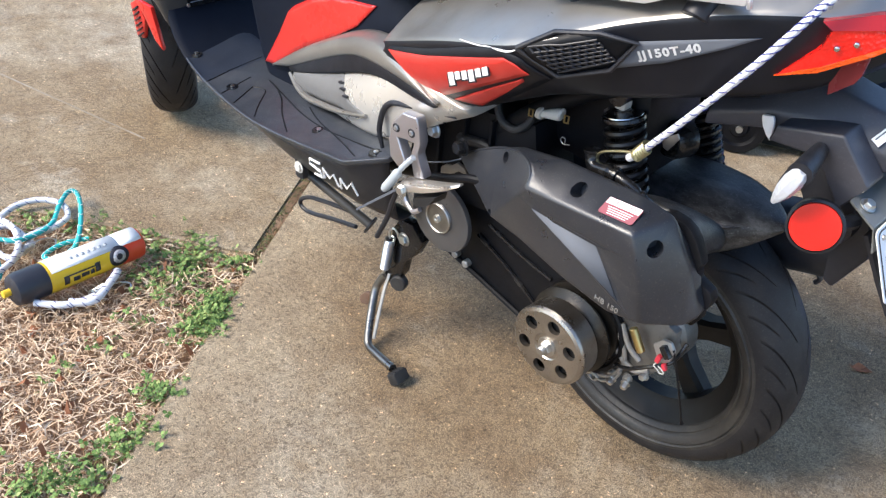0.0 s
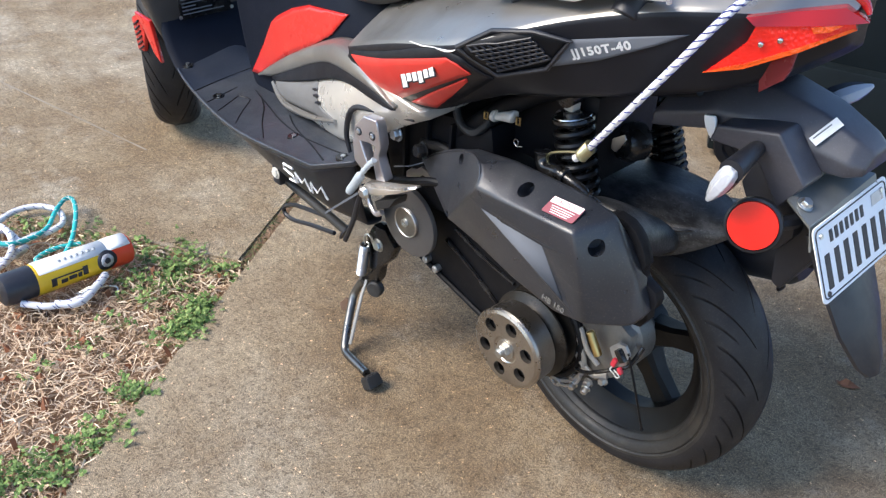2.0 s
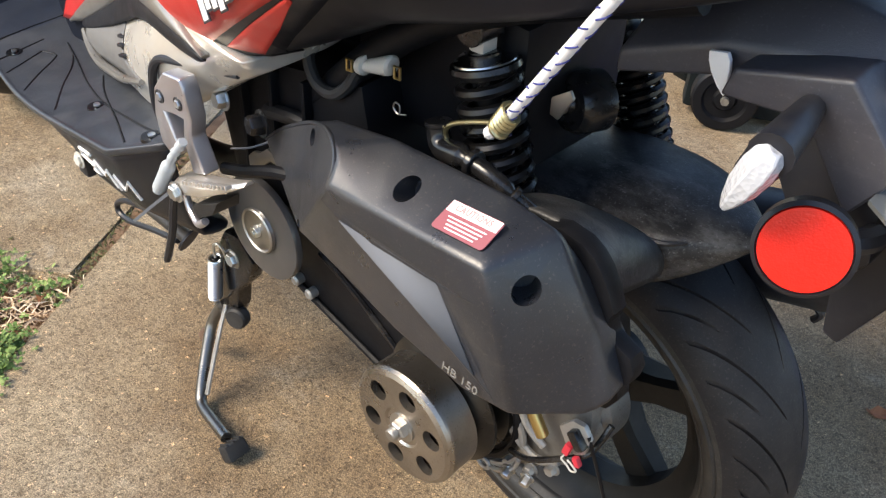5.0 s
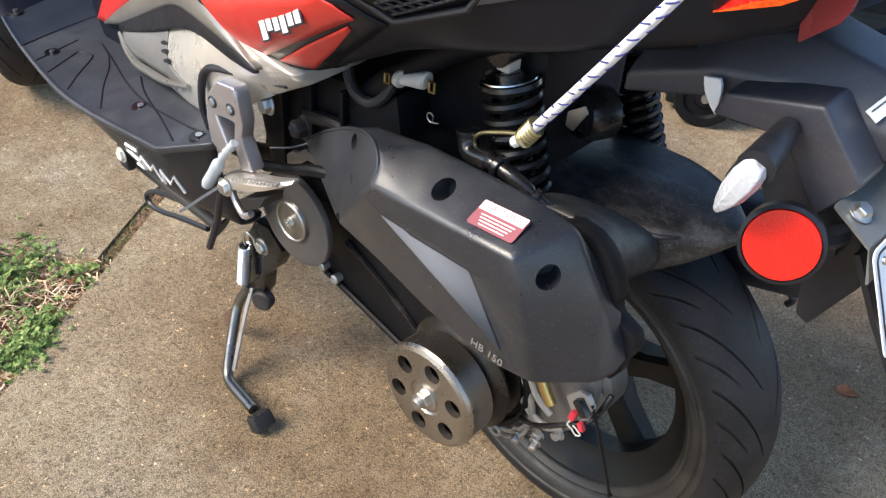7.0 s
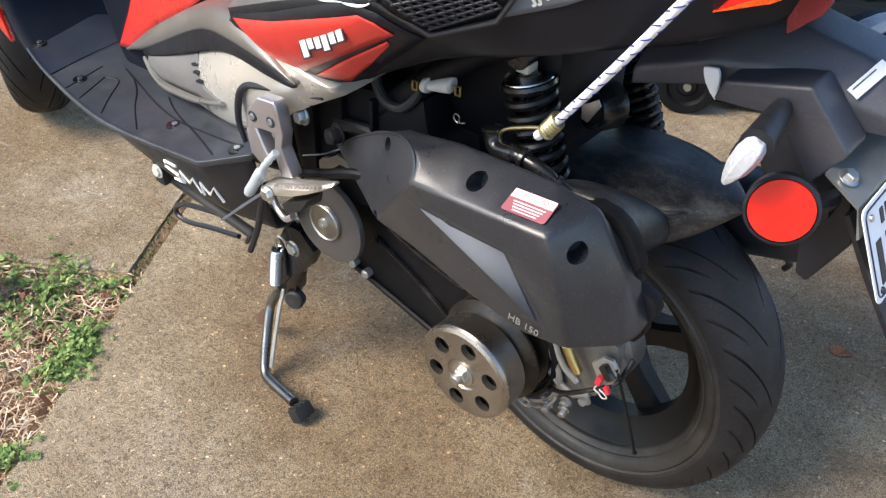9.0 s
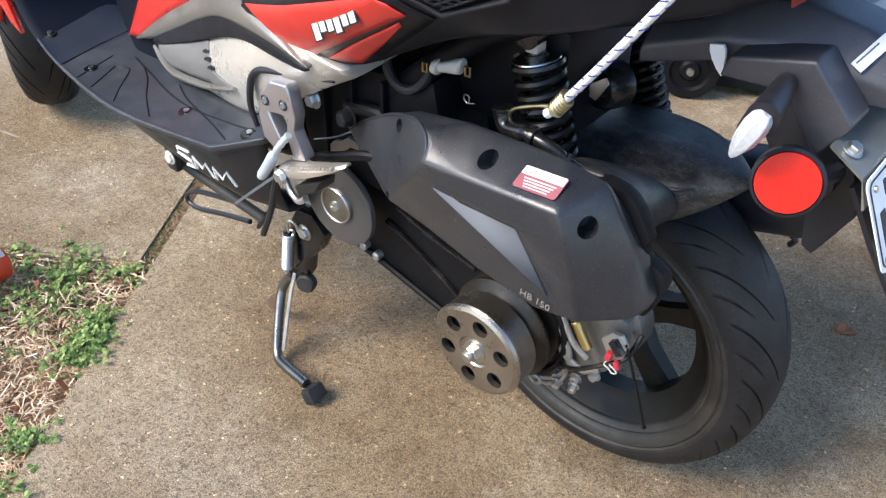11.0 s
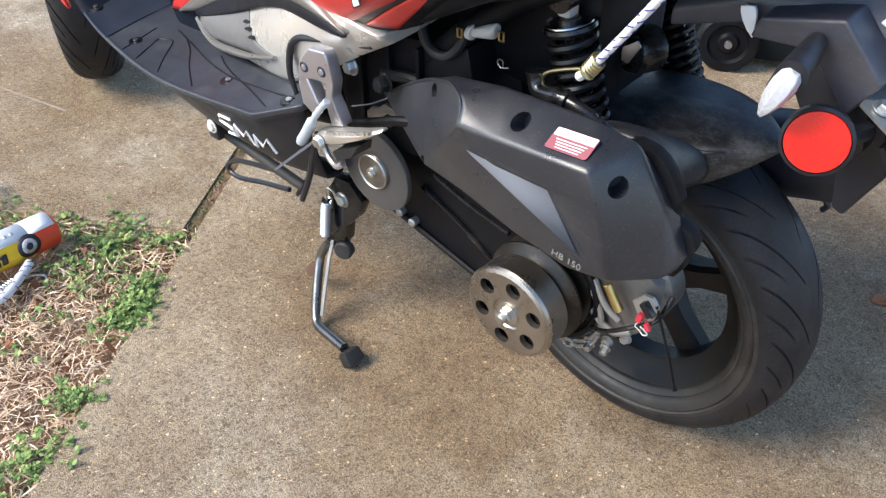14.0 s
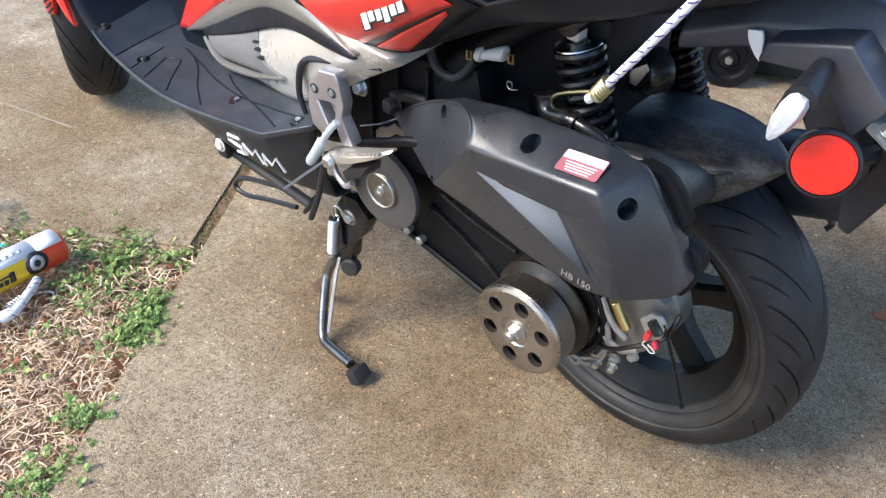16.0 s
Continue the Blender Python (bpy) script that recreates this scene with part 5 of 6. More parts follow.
origin = part("white_label", box((0.036, 0.0115, 0.003), label_m, 0), WHITE, under, "small white origin label")
part("label_line", box((0.024, 0.0014, 0.0004), label_m @ Matrix.Translation((-0.003, 0.0025, 0.0017)), 0), GREY, origin)
arm = prism([(0.118, 0.672), (0.124, 0.694), (0.1985, 0.7150), (0.243, 0.668), (0.219, 0.6275), (0.178, 0.6785), (0.150, 0.675)], -0.086, -0.044, 0.004, None, 3)
part("bracket_arm", arm, TAIL_PLASTIC, under)
part("reflector_carrier", prism([(0.160, 0.628), (0.178, 0.680), (0.205, 0.672), (0.232, 0.640), (0.240, 0.590), (0.222, 0.560), (0.196, 0.572)], -0.066, -0.040, 0.004), BLACK, under, "black plastic carrier behind the reflector")
part("flap_stem", prism([(0.205, 0.62), (0.235, 0.645), (0.262, 0.560), (0.235, 0.500), (0.222, 0.505)], -0.045, 0.045, 0.004), BLACK, under)
flap = []
for s, half, bow in ((0.0, 0.062, 0.0), (0.3, 0.060, 0.008), (0.65, 0.050, 0.010), (0.9, 0.030, 0.008), (1.0, 0.012, 0.004)):
    c = Vector((0.255, 0, 0.60)).lerp(Vector((0.362, 0.0, 0.425)), s)
    n = Vector((0.85, 0, 0.52))
    flap.append([c + Vector((0, -half, 0)), c + Vector((0, -half * 0.5, 0)) + n * bow, c + n * bow * 1.5, c + Vector((0, half * 0.5, 0)) + n * bow, c + Vector((0, half, 0)),
                 c + Vector((0, half, 0)) - n * 0.005, c - n * 0.005 + n * bow, c + Vector((0, -half, 0)) - n * 0.005])
part("mud_flap", loft(flap), BLACK, under, "tapered black mud flap with a cracked tip")

PL = Vector((0.2895, -0.018, 0.595))
plate_m = on_plane(PL, (0.007, 0.998, 0.060), (-0.418, -0.052, 0.907))


plate = part("number_plate", flat_plate(rounded(0.162, 0.093, 0.008), 0.0012, plate_m), PLATE_WHITE, scooter, "white number plate with dark characters as bars")
ring = tube([plate_m @ Vector((x, y, 0.0014)) for x, y in rounded(0.153, 0.084, 0.007) + rounded(0.153, 0.084, 0.007)[:1]], 0.0009, 6, 1, None, False)
part("plate_border", ring, DARK_PRINT, plate)
for k in range(7):
    part("plate_bar", box((0.0098, 0.042, 0.0008), plate_m @ Matrix.Translation((-0.061 + 0.0203 * k, -0.012, 0.0016)), 0), DARK_PRINT, plate)
for k in range(7):
    part("caption_bar", box((0.0062, 0.014, 0.0008), plate_m @ Matrix.Translation((-0.047 + 0.0112 * k, 0.026, 0.0016)), 0), DARK_PRINT, plate)
part("expiry_sticker", box((0.026, 0.014, 0.0006), plate_m @ Matrix.Translation((0.056, 0.029, 0.0016)), 0), FILM, plate, "silvery date sticker")
for x, y in ((-0.066, 0.033), (0.067, 0.033), (-0.068, -0.037), (0.069, -0.037)):
    part("plate_hole", lathe([(0, 0), (0.0035, 0), (0.003, 0.0016), (0, 0.0016)], plate_m @ Vector((x, y, 0.0013)), plate_m.to_3x3() @ Vector((0, 0, 1)), 14), DARK_PRINT if y < 0 else ZINC, plate)
holder = loft([[(0.232, -0.095, 0.652), (0.232, 0.030, 0.652), (0.232, 0.030, 0.649), (0.232, -0.095, 0.649)], [(0.266, -0.098, 0.634), (0.268, 0.040, 0.650), (0.268, 0.040, 0.647), (0.266, -0.098, 0.631)],
               [(0.276, -0.099, 0.606), (0.28, 0.044, 0.622), (0.278, 0.044, 0.620), (0.274, -0.099, 0.604)]])
hold = part("plate_bracket", holder, BRACKET_ZINC, plate, "bent galvanised bracket")
for p in ((0.247, -0.081, 0.646), (0.246, 0.016, 0.650)):
    part("bolt", hexbolt(p, (0.4, 0, 0.9), 0.007, 0.007), ZINC, hold)


def reflector(centre, normal, r, label):
    n = Vector(normal).normalized()
    ob = part("reflector", lathe([(0, -0.008), (r * 1.1, -0.008), (r * 1.12, 0.004), (r * 1.02, 0.006), (r, 0.003), (0, 0.003)], centre, n, 56), BLACK, scooter, label)
    part("red_face", lathe([(0, 0.003), (r * 0.99, 0.003), (r * 0.97, 0.0055), (0, 0.006)], centre, n, 56), REFLECTOR, ob, "round red reflector face")
    return ob


REF = Vector((0.213, -0.118, 0.617))
ref = reflector(REF, (0.30, -0.90, 0.25), 0.0285, "round red side reflector in a black ring")
part("reflector_stem", tube([REF + Vector((0.0, 0.01, 0)), REF + Vector((0.02, 0.03, 0.0)), (0.238, -0.07, 0.615)], 0.009, 8), BLACK, ref)


def flasher(base, tip, root, label, behind=None):
    base, tip = Vector(base), Vector(tip)
    d = (tip - base)
    side = d.cross(Vector((0.3, 0, 1))).normalized()
    flat = d.cross(side).normalized()
    rings = []
    for s, w in ((0.0, 0.0065), (0.10, 0.0115), (0.32, 0.0132), (0.62, 0.0118), (0.85, 0.0075), (1.0, 0.003)):
        c = base.lerp(tip, s)
        rings.append([c + side * w * p + flat * w * 0.75 * q for p, q in ((-1, 0), (-0.55, 0.9), (0.55, 0.9), (1, 0), (0.55, -0.9), (-0.55, -0.9))])
    lens = part("turn_signal", bevelled(loft(rings), 0.0008, 1, 20), CLEAR_LENS, scooter, label, 20)
    part("stalk", tube([root, (Vector(root) + base) / 2, base + d * 0.1], lambda s: 0.009 + 0.005 * s, 12, 4), BLACK, lens)
    back = (behind or (Vector(root) - base)).normalized() * 0.014
    part("housing", loft([[q + back + (q - c) * 0.12 for q in r] for r, c in ((r, sum(r, Vector()) / 6) for r in rings)]), BLACK, lens, "black back shell")
    return lens


flasher((0.1925, -0.158, 0.696), (0.1735, -0.162, 0.648), (0.180, -0.09, 0.690), "clear-lensed turn signal on a short black stalk")
flasher((0.160, 0.115, 0.672), (0.196, 0.145, 0.702), (0.150, 0.07, 0.665), "clear-lensed turn signal on a short black stalk", Vector((-1.0, 0.25, -0.35)))

# footboards with ribs
BOARD = [(-1.06, 0.165, 0.385, 0.03, 0.40), (-0.99, 0.182, 0.364, 0.05, 0.372), (-0.915, 0.197, 0.360, 0.07, 0.367), (-0.80, 0.220, 0.368, 0.09, 0.376), (-0.70, 0.240, 0.384, 0.11, 0.392), (-0.60, 0.250, 0.404, 0.13, 0.412), (-0.50, 0.256, 0.427, 0.15, 0.440), (-0.450, 0.2590, 0.4378, 0.165, 0.454), (-0.437, 0.260, 0.4405, 0.17, 0.458), (-0.428, 0.2565, 0.4440, 0.172, 0.460), (-0.365, 0.232, 0.470, 0.19, 0.478)]


def board(side):
    rings = []
    for x, yo, zo, yi, zi in BOARD:
        yi = yi * 0.25 if x < -0.55 else yi
        rings.append([(x, side * (yo - 0.002), zo - 0.009), (x, side * yo, zo), (x, side * (yo - 0.003), zo + 0.0018), (x, side * (yo - 0.007), zo), (x, side * (0.5 * yo + 0.5 * yi), 0.5 * zo + 0.5 * zi), (x, side * yi, zi), (x, side * yi, zi - 0.02)])
    ob = shell(rings, (0, 1, 3, 6), 0.7, 2, "footboard", [DECK, NAVY], "dusty ribbed plastic footboard, smooth and navy in front")
    for f in ob.data.polygons:
        f.material_index = 1 if f.center.x < -0.916 else 0
    return ob


deck = board(-1)
board(1)
bpy.context.view_layer.update()
DECK_TREE = BVHTree.FromObject(deck, bpy.context.evaluated_depsgraph_get())


def on_deck(x, y, lift=0.0):
    hit, normal, _, _ = DECK_TREE.ray_cast(Vector((x, y, 1)), Vector((0, 0, -1)))
    return (hit or Vector((x, y, 0.4))) + Vector((0, 0, lift))


for line in (((-0.862, -0.128), (-0.845, -0.205)), ((-0.825, -0.148), (-0.795, -0.212)), ((-0.825, -0.148), (-0.800, -0.142), (-0.785, -0.150), (-0.750, -0.190), (-0.715, -0.224)), ((-0.781, -0.125), (-0.735, -0.150), (-0.680, -0.190), (-0.612, -0.232)),
             ((-0.661, -0.144), (-0.620, -0.165), (-0.575, -0.184), (-0.500, -0.212), (-0.430, -0.240)), ((-0.822, -0.112), (-0.735, -0.140), (-0.655, -0.168), (-0.567, -0.192), (-0.470, -0.208), (-0.395, -0.218)), ((-0.905, -0.198), (-0.914, -0.131), (-0.918, -0.06))):
    part("rib", tube([on_deck(x, y, -0.0004) for x, y in line], 0.0015, 6, 6), DEEP, deck)
for x, y in ((-1.0, -0.155), (-0.852, -0.175), (-0.564, -0.202), (-0.400, -0.224)):
    p = on_deck(x, y)
    s = part("screw_cup", lathe([(0, 0.0012), (0.008, 0.0012), (0.011, 0.0015), (0.012, -0.002)], p, (0, 0, 1), 20), GLOSS_BLACK, deck)
    part("screw", lathe([(0, 0.002), (0.004, 0.002), (0.004, 0.004), (0, 0.0045)], p, (0, 0, 1), 12), ZINC, s)
skirt = []
for x, y0, z0, y1, z1 in ((-0.98, 0.178, 0.356, 0.12, 0.30), (-0.80, 0.214, 0.358, 0.15, 0.29), (-0.65, 0.238, 0.384, 0.20, 0.322), (-0.60, 0.243, 0.394, 0.214, 0.335), (-0.56, 0.246, 0.402, 0.226, 0.347), (-0.47, 0.252, 0.424, 0.233, 0.353), (-0.448, 0.2525, 0.429, 0.231, 0.352), (-0.437, 0.2525, 0.432, 0.230, 0.350), (-0.428, 0.249, 0.436, 0.226, 0.347), (-0.372, 0.225, 0.465, 0.20, 0.335)):
    skirt.append([(x, -y0, z0), (x, -(y0 + y1) / 2 - 0.004, (z0 + z1) / 2), (x, -y1, z1), (x, -y1 + 0.05, z1 - 0.01)])
skirt_ob = shell(skirt, (0, 2), 0.5, 2, "lower_skirt", BLACK, "black lower side skirt with a white mark", None, True)
bpy.context.view_layer.update()
SKIRT_TREE = BVHTree.FromObject(skirt_ob, bpy.context.evaluated_depsgraph_get())
mark = None
for zig in (((-0.507, 0.3965), (-0.535, 0.3925), (-0.541, 0.3800), (-0.514, 0.3765), (-0.513, 0.3635), (-0.539, 0.3555)),
            ((-0.506, 0.367), (-0.501, 0.391), (-0.489, 0.376), (-0.474, 0.393), (-0.469, 0.369)),
            ((-0.463, 0.369), (-0.457, 0.394), (-0.447, 0.378), (-0.433, 0.397), (-0.428, 0.372))):
    pts = []
    for x, z in zig:
        hit, normal, _, _ = SKIRT_TREE.ray_cast(Vector((x, -1, z)), Vector((0, 1, 0)))
        pts.append((hit or Vector((x, -0.23, z))) + Vector((0, -0.0006, 0)))
    mark = tube(pts, 0.0022, 6, 1, mark, False)
part("skirt_mark", mark, WHITE, skirt_ob, "white zigzag mark")

# leg shield, fairing, front mudguard
shield = []
for z, x, half in ((0.355, -0.96, 0.185), (0.375, -1.02, 0.178), (0.42, -1.07, 0.168), (0.50, -1.095, 0.150), (0.60, -1.105, 0.142), (0.75, -1.11, 0.16), (0.90, -1.12, 0.19)):
    shield.append([(x, -half, z), (x + 0.006, -half * 0.6, z), (x + 0.008, 0, z), (x + 0.006, half * 0.6, z), (x, half, z), (x - 0.03, half, z), (x - 0.024, 0, z), (x - 0.03, -half, z)])
shield_ob = shell(shield, (0, 4), 0.6, 2, "leg_shield", SHADED_NAVY, "navy inner leg shield with a data plate, coloured as shaded")
badge_m = on_plane((-1.0735, -0.066, 0.497), (0.008, 0.112, 0.0), (-0.030, 0.0, 0.13))
badge = part("data_plate", flat_plate(rounded(0.112, 0.126, 0.004), 0.003, badge_m, -0.0015), GLOSS_BLACK, shield_ob, "glossy black data plate with small pale bars")
for k in range(13):
    w = (0.035, 0.062, 0.048, 0.085, 0.055, 0.05, 0.088, 0.092, 0.052, 0.05, 0.03, 0.065, 0.09)[k]
    part("data_bar", box((w, 0.0024, 0.0006), badge_m @ Matrix.Translation((-0.051 + w / 2, 0.033 - 0.0072 * k, 0.0018)), 0), GREY, badge)
lines = lathe([(0, 0), (0.009, 0), (0.009, 0.0006), (0, 0.0006)], badge_m @ Vector((-0.033, 0.049, 0.0016)), badge_m.to_3x3() @ Vector((0, 0, 1)), 24)
lines = box((0.046, 0.010, 0.0006), badge_m @ Matrix.Translation((0.003, 0.049, 0.0018)), 0, lines)
part("plain_mark", lines, GREY, badge, "round pale mark and bar")
for x, y in ((-0.057, 0.058), (0.057, 0.058), (-0.057, -0.058), (0.057, -0.058)):
    part("rivet", lathe([(0, 0), (0.004, 0), (0.003, 0.003), (0, 0.003)], badge_m @ Vector((x, y, 0.001)), badge_m.to_3x3() @ Vector((0, 0, 1)), 12), ZINC, badge)
fair = []
for z, x0, x1, y in ((0.40, -1.06, -1.10, 0.165), (0.46, -1.07, -1.18, 0.180), (0.54, -1.085, -1.26, 0.195), (0.62, -1.10, -1.32, 0.20), (0.75, -1.11, -1.36, 0.21), (0.90, -1.12, -1.36, 0.20)):
    fair.append([(x0, -y + 0.02, z), (x0 - 0.01, -y, z), ((x0 + x1) / 2, -y, z), (x1, -y * 0.7, z), (x1 - 0.04, 0, z), (x1, y * 0.7, z), ((x0 + x1) / 2, y, z), (x0 - 0.01, y, z), (x0, y - 0.02, z)])
fair_ob = shell(fair, (1, 7), 0.5, 2, "front_fairing", FAIRING, "satin dark front fairing with white and red flashes")
bpy.context.view_layer.update()
FAIR_TREE = BVHTree.FromObject(fair_ob, bpy.context.evaluated_depsgraph_get())
decal("white_flash", [(-1.109, 0.625), (-1.099, 0.583), (-1.095, 0.562), (-1.099, 0.590), (-1.101, 0.615)], WHITE, fair_ob, "white flash", 0.002, FAIR_TREE, 2)
decal("white_flash", [(-1.180, 0.590), (-1.150, 0.596), (-1.125, 0.594), (-1.145, 0.588)], WHITE, fair_ob, "white flash", 0.002, FAIR_TREE, 2)
decal("white_flash", [(-1.158, 0.550), (-1.125, 0.556), (-1.096, 0.551), (-1.125, 0.546)], WHITE, fair_ob, "white flash", 0.002, FAIR_TREE, 2)
decal("red_flash", [(-1.165, 0.500), (-1.13, 0.518), (-1.092, 0.528), (-1.12, 0.508)], RED, fair_ob, "red flash", 0.002, FAIR_TREE, 2)
decal("grey_flash", [(-1.160, 0.485), (-1.12, 0.503), (-1.088, 0.520), (-1.11, 0.490)], GREY, fair_ob, "grey flash", 0.002, FAIR_TREE, 2)
guard = []
for k in range(9):
    a = radians(150 - 12 * k)
    c = FRONT + Vector((0.250 * math.cos(a), 0, 0.250 * math.sin(a)))
    half = 0.046
    inn = Vector((-math.cos(a), 0, -math.sin(a)))
    guard.append([c + Vector((0, -half, 0)) + inn * 0.035, c + Vector((0, -half, 0)) + inn * 0.005, c + Vector((0, -half * 0.5, 0)), c + Vector((0, half * 0.5, 0)), c + Vector((0, half, 0)) + inn * 0.005, c + Vector((0, half, 0)) + inn * 0.035])
g = shell([[steer @ p for p in r] for r in guard], (), 0.5, 2, "front_mudguard", RED, "glossy red front mudguard", None, True)
fin = part("mudguard_fin", prism([(-1.325, 0.365), (-1.255, 0.365), (-1.225, 0.275), (-1.255, 0.290), (-1.285, 0.330)], -0.104, -0.094, 0.003), RED, g, "red mudguard side fin")
part("slat_panel", prism([(-1.345, 0.345), (-1.318, 0.360), (-1.290, 0.325), (-1.305, 0.275), (-1.335, 0.272)], -0.102, -0.092, 0.002), RED, g)
for k in range(6):
    part("fin_slat", box((0.030, 0.004, 0.0035), Matrix.Translation((-1.322 + 0.002 * k, -0.104, 0.340 - 0.0115 * k)) @ Matrix.Rotation(radians(-35), 4, "Y"), 0.001), DARK_PRINT, g)

# footrest hanger, footrest, starter bits
hanger = prism([(-0.354, 0.539), (-0.334, 0.562), (-0.306, 0.566), (-0.301, 0.554), (-0.296, 0.528), (-0.301, 0.508), (-0.285, 0.475), (-0.305, 0.468), (-0.314, 0.499), (-0.309, 0.524), (-0.323, 0.523), (-0.342, 0.519), (-0.330, 0.497), (-0.321, 0.484), (-0.337, 0.470), (-0.356, 0.480), (-0.360, 0.509)], -0.237, -0.219, 0.003, None, 3)
hang = part("footrest_hanger", hanger, BRACKET, scooter, "silver cast footrest hanger with two bolt holes")
for x, z in ((-0.344, 0.534), (-0.313, 0.539)):
    # Raised black disc stands in for the shaded recess round each bolt
    shade_disc = part("bolt_shade", lathe([(0.0, 0.0012), (0.0052, 0.0012), (0.0062, 0.0016), (0.0068, 0.0012), (0.0070, -0.002)], (x, -0.2365, z), (0, -1, 0), 24), BLACK, hang)
    part("bolt", lathe([(0, 0.003), (0.0036, 0.003), (0.0042, 0.002), (0.0042, 0)], (x, -0.2365, z), (0, -1, 0), 6), ZINC, shade_disc)
rings = []
for x, zt, zb, yo in ((-0.318, 0.462, 0.444, -0.250), (-0.296, 0.470, 0.455, -0.253), (-0.270, 0.480, 0.467, -0.254), (-0.245, 0.490, 0.481, -0.252), (-0.225, 0.499, 0.493, -0.247), (-0.214, 0.504, 0.500, -0.241)):
    rings.append([(x, yo, zb), (x, yo - 0.001, zt - 0.003), (x, yo + 0.004, zt), (x, -0.232, zt), (x, -0.230, zb)])
peg_ob = part("footrest", bevelled(loft(rings), 0.002, 2, 25), FOOTREST, scooter, "folding silver footrest with ribbed top")
for k in range(13):
    s = k / 12
    part("tooth", box((0.0030, 0.007, 0.004), Matrix.Translation((-0.294 + 0.070 * s, -0.253 + 0.002 * s, 0.4715 + 0.0285 * s)) @ Matrix.Rotation(radians(-22), 4, "Y"), 0.0008), FOOTREST, peg_ob)
part("rubber_block", loft([[(-0.290, -0.252, 0.446), (-0.290, -0.226, 0.446), (-0.286, -0.226, 0.432), (-0.286, -0.250, 0.432)], [(-0.247, -0.250, 0.470), (-0.247, -0.226, 0.470), (-0.250, -0.226, 0.457), (-0.262, -0.248, 0.448)]]), RUBBER, peg_ob, "black rubber pad under the footrest")
part("lower_lug", tube([(-0.322, -0.240, 0.445), (-0.312, -0.242, 0.426), (-0.293, -0.246, 0.420), (-0.280, -0.246, 0.430)], 0.004, 10, 5), BRACKET, peg_ob)
part("pivot_bolt", hexbolt((-0.311, -0.254, 0.452), (0, -1, 0), 0.008, 0.006), ZINC, peg_ob)
part("kick_rod", tube([(-0.326, -0.19, 0.443), (-0.283, -0.19, 0.460), (-0.236, -0.19, 0.482), (-0.19, -0.18, 0.49)], 0.0065, 10), DEEP, peg_ob, "black rod behind the footrest")
boot = part("cable_boot", tube([(-0.298, -0.246, 0.510), (-0.316, -0.250, 0.486), (-0.335, -0.252, 0.455), (-0.349, -0.253, 0.434)], lambda s: 0.0042 + 0.0006 * math.sin(60 * s) if s < 0.45 else (0.0070 if s < 0.93 else 0.0056), 14, 10), BOOT_GREY, scooter, "pale grey cable boot")
part("cable_tie", tube([(-0.319, -0.252, 0.450), (-0.36, -0.256, 0.411), (-0.404, -0.258, 0.369)], 0.0022, 4), GREY, boot, "long grey cable tie end")
part("boot_wire", tube([(-0.320, -0.248, 0.457), (-0.334, -0.248, 0.42), (-0.346, -0.248, 0.381), (-0.368, -0.248, 0.332)], 0.0042, 8), BLACK, boot)

# stand: tube with end cap, hoop, legs, spring, foot lever with pad
bar = part("stand_tube", cylinder((-0.612, -0.203, 0.318), (-0.478, -0.161, 0.250), 0.0085, 20), ROD, scooter, "dark grey cross tube with a capped end")
part("tube_cap", lathe([(0, 0), (0.0175, 0), (0.0175, 0.003), (0, 0.004)], (-0.480, -0.162, 0.251), (0.86, 0.27, -0.43), 24), BLACK, bar, "black end cap")
part("pale_bolt", hexbolt((-0.590, -0.226, 0.341), (0, -1, 0), 0.008, 0.005), OFF_WHITE, bar)
part("bar_lug", box((0.022, 0.012, 0.036), Matrix.Translation((-0.594, -0.218, 0.334)), 0.003), BLACK, bar)
part("wire_hoop", tube([(-0.500, -0.150, 0.243), (-0.56, -0.150, 0.235), (-0.640, -0.150, 0.214), (-0.668, -0.150, 0.203), (-0.690, -0.150, 0.186), (-0.688, -0.150, 0.172), (-0.660, -0.150, 0.172), (-0.60, -0.150, 0.192), (-0.530, -0.150, 0.212)], 0.0042, 8), BLACK, bar, "bent black wire hoop")
# side stand: bracket, spring, rubber stop, tube with a web, foot
stand = part("side_stand", prism([(-0.428, 0.282), (-0.398, 0.286), (-0.372, 0.262), (-0.388, 0.225), (-0.412, 0.198), (-0.418, 0.165), (-0.438, 0.128), (-0.462, 0.132), (-0.462, 0.160), (-0.446, 0.200), (-0.446, 0.250)], -0.142, -0.120, 0.004), GLOSS_BLACK, scooter, "black side stand with spring and steel leg on the concrete")
part("stand_arm", tube([(-0.340, -0.100, 0.300), (-0.385, -0.115, 0.272), (-0.415, -0.128, 0.246)], 0.013, 12), GLOSS_BLACK, stand)
part("pivot_bolt", hexbolt((-0.414, -0.140, 0.247), (0, -1, 0), 0.0095, 0.009), ZINC, stand)
part("pivot_washer", lathe([(0, 0), (0.013, 0), (0.013, 0.002), (0, 0.002)], (-0.414, -0.141, 0.247), (0, -1, 0), 24), DULL_ZINC, stand)
coil = []
for k in range(20 * 12 + 1):
    th = 2 * math.pi * k / 12
    c = Vector((-0.438, -0.152, 0.240)).lerp(Vector((-0.445, -0.156, 0.174)), k / (20 * 12))
    coil.append(c + 0.0078 * Vector((math.cos(th), math.sin(th), 0)))
part("stand_spring", tube(coil, 0.0019, 6, 1, None, False), ZINC, stand, "bright tight coil spring")
part("spring_core", cylinder((-0.438, -0.152, 0.240), (-0.445, -0.156, 0.174), 0.0052, 12), DEEP, stand)
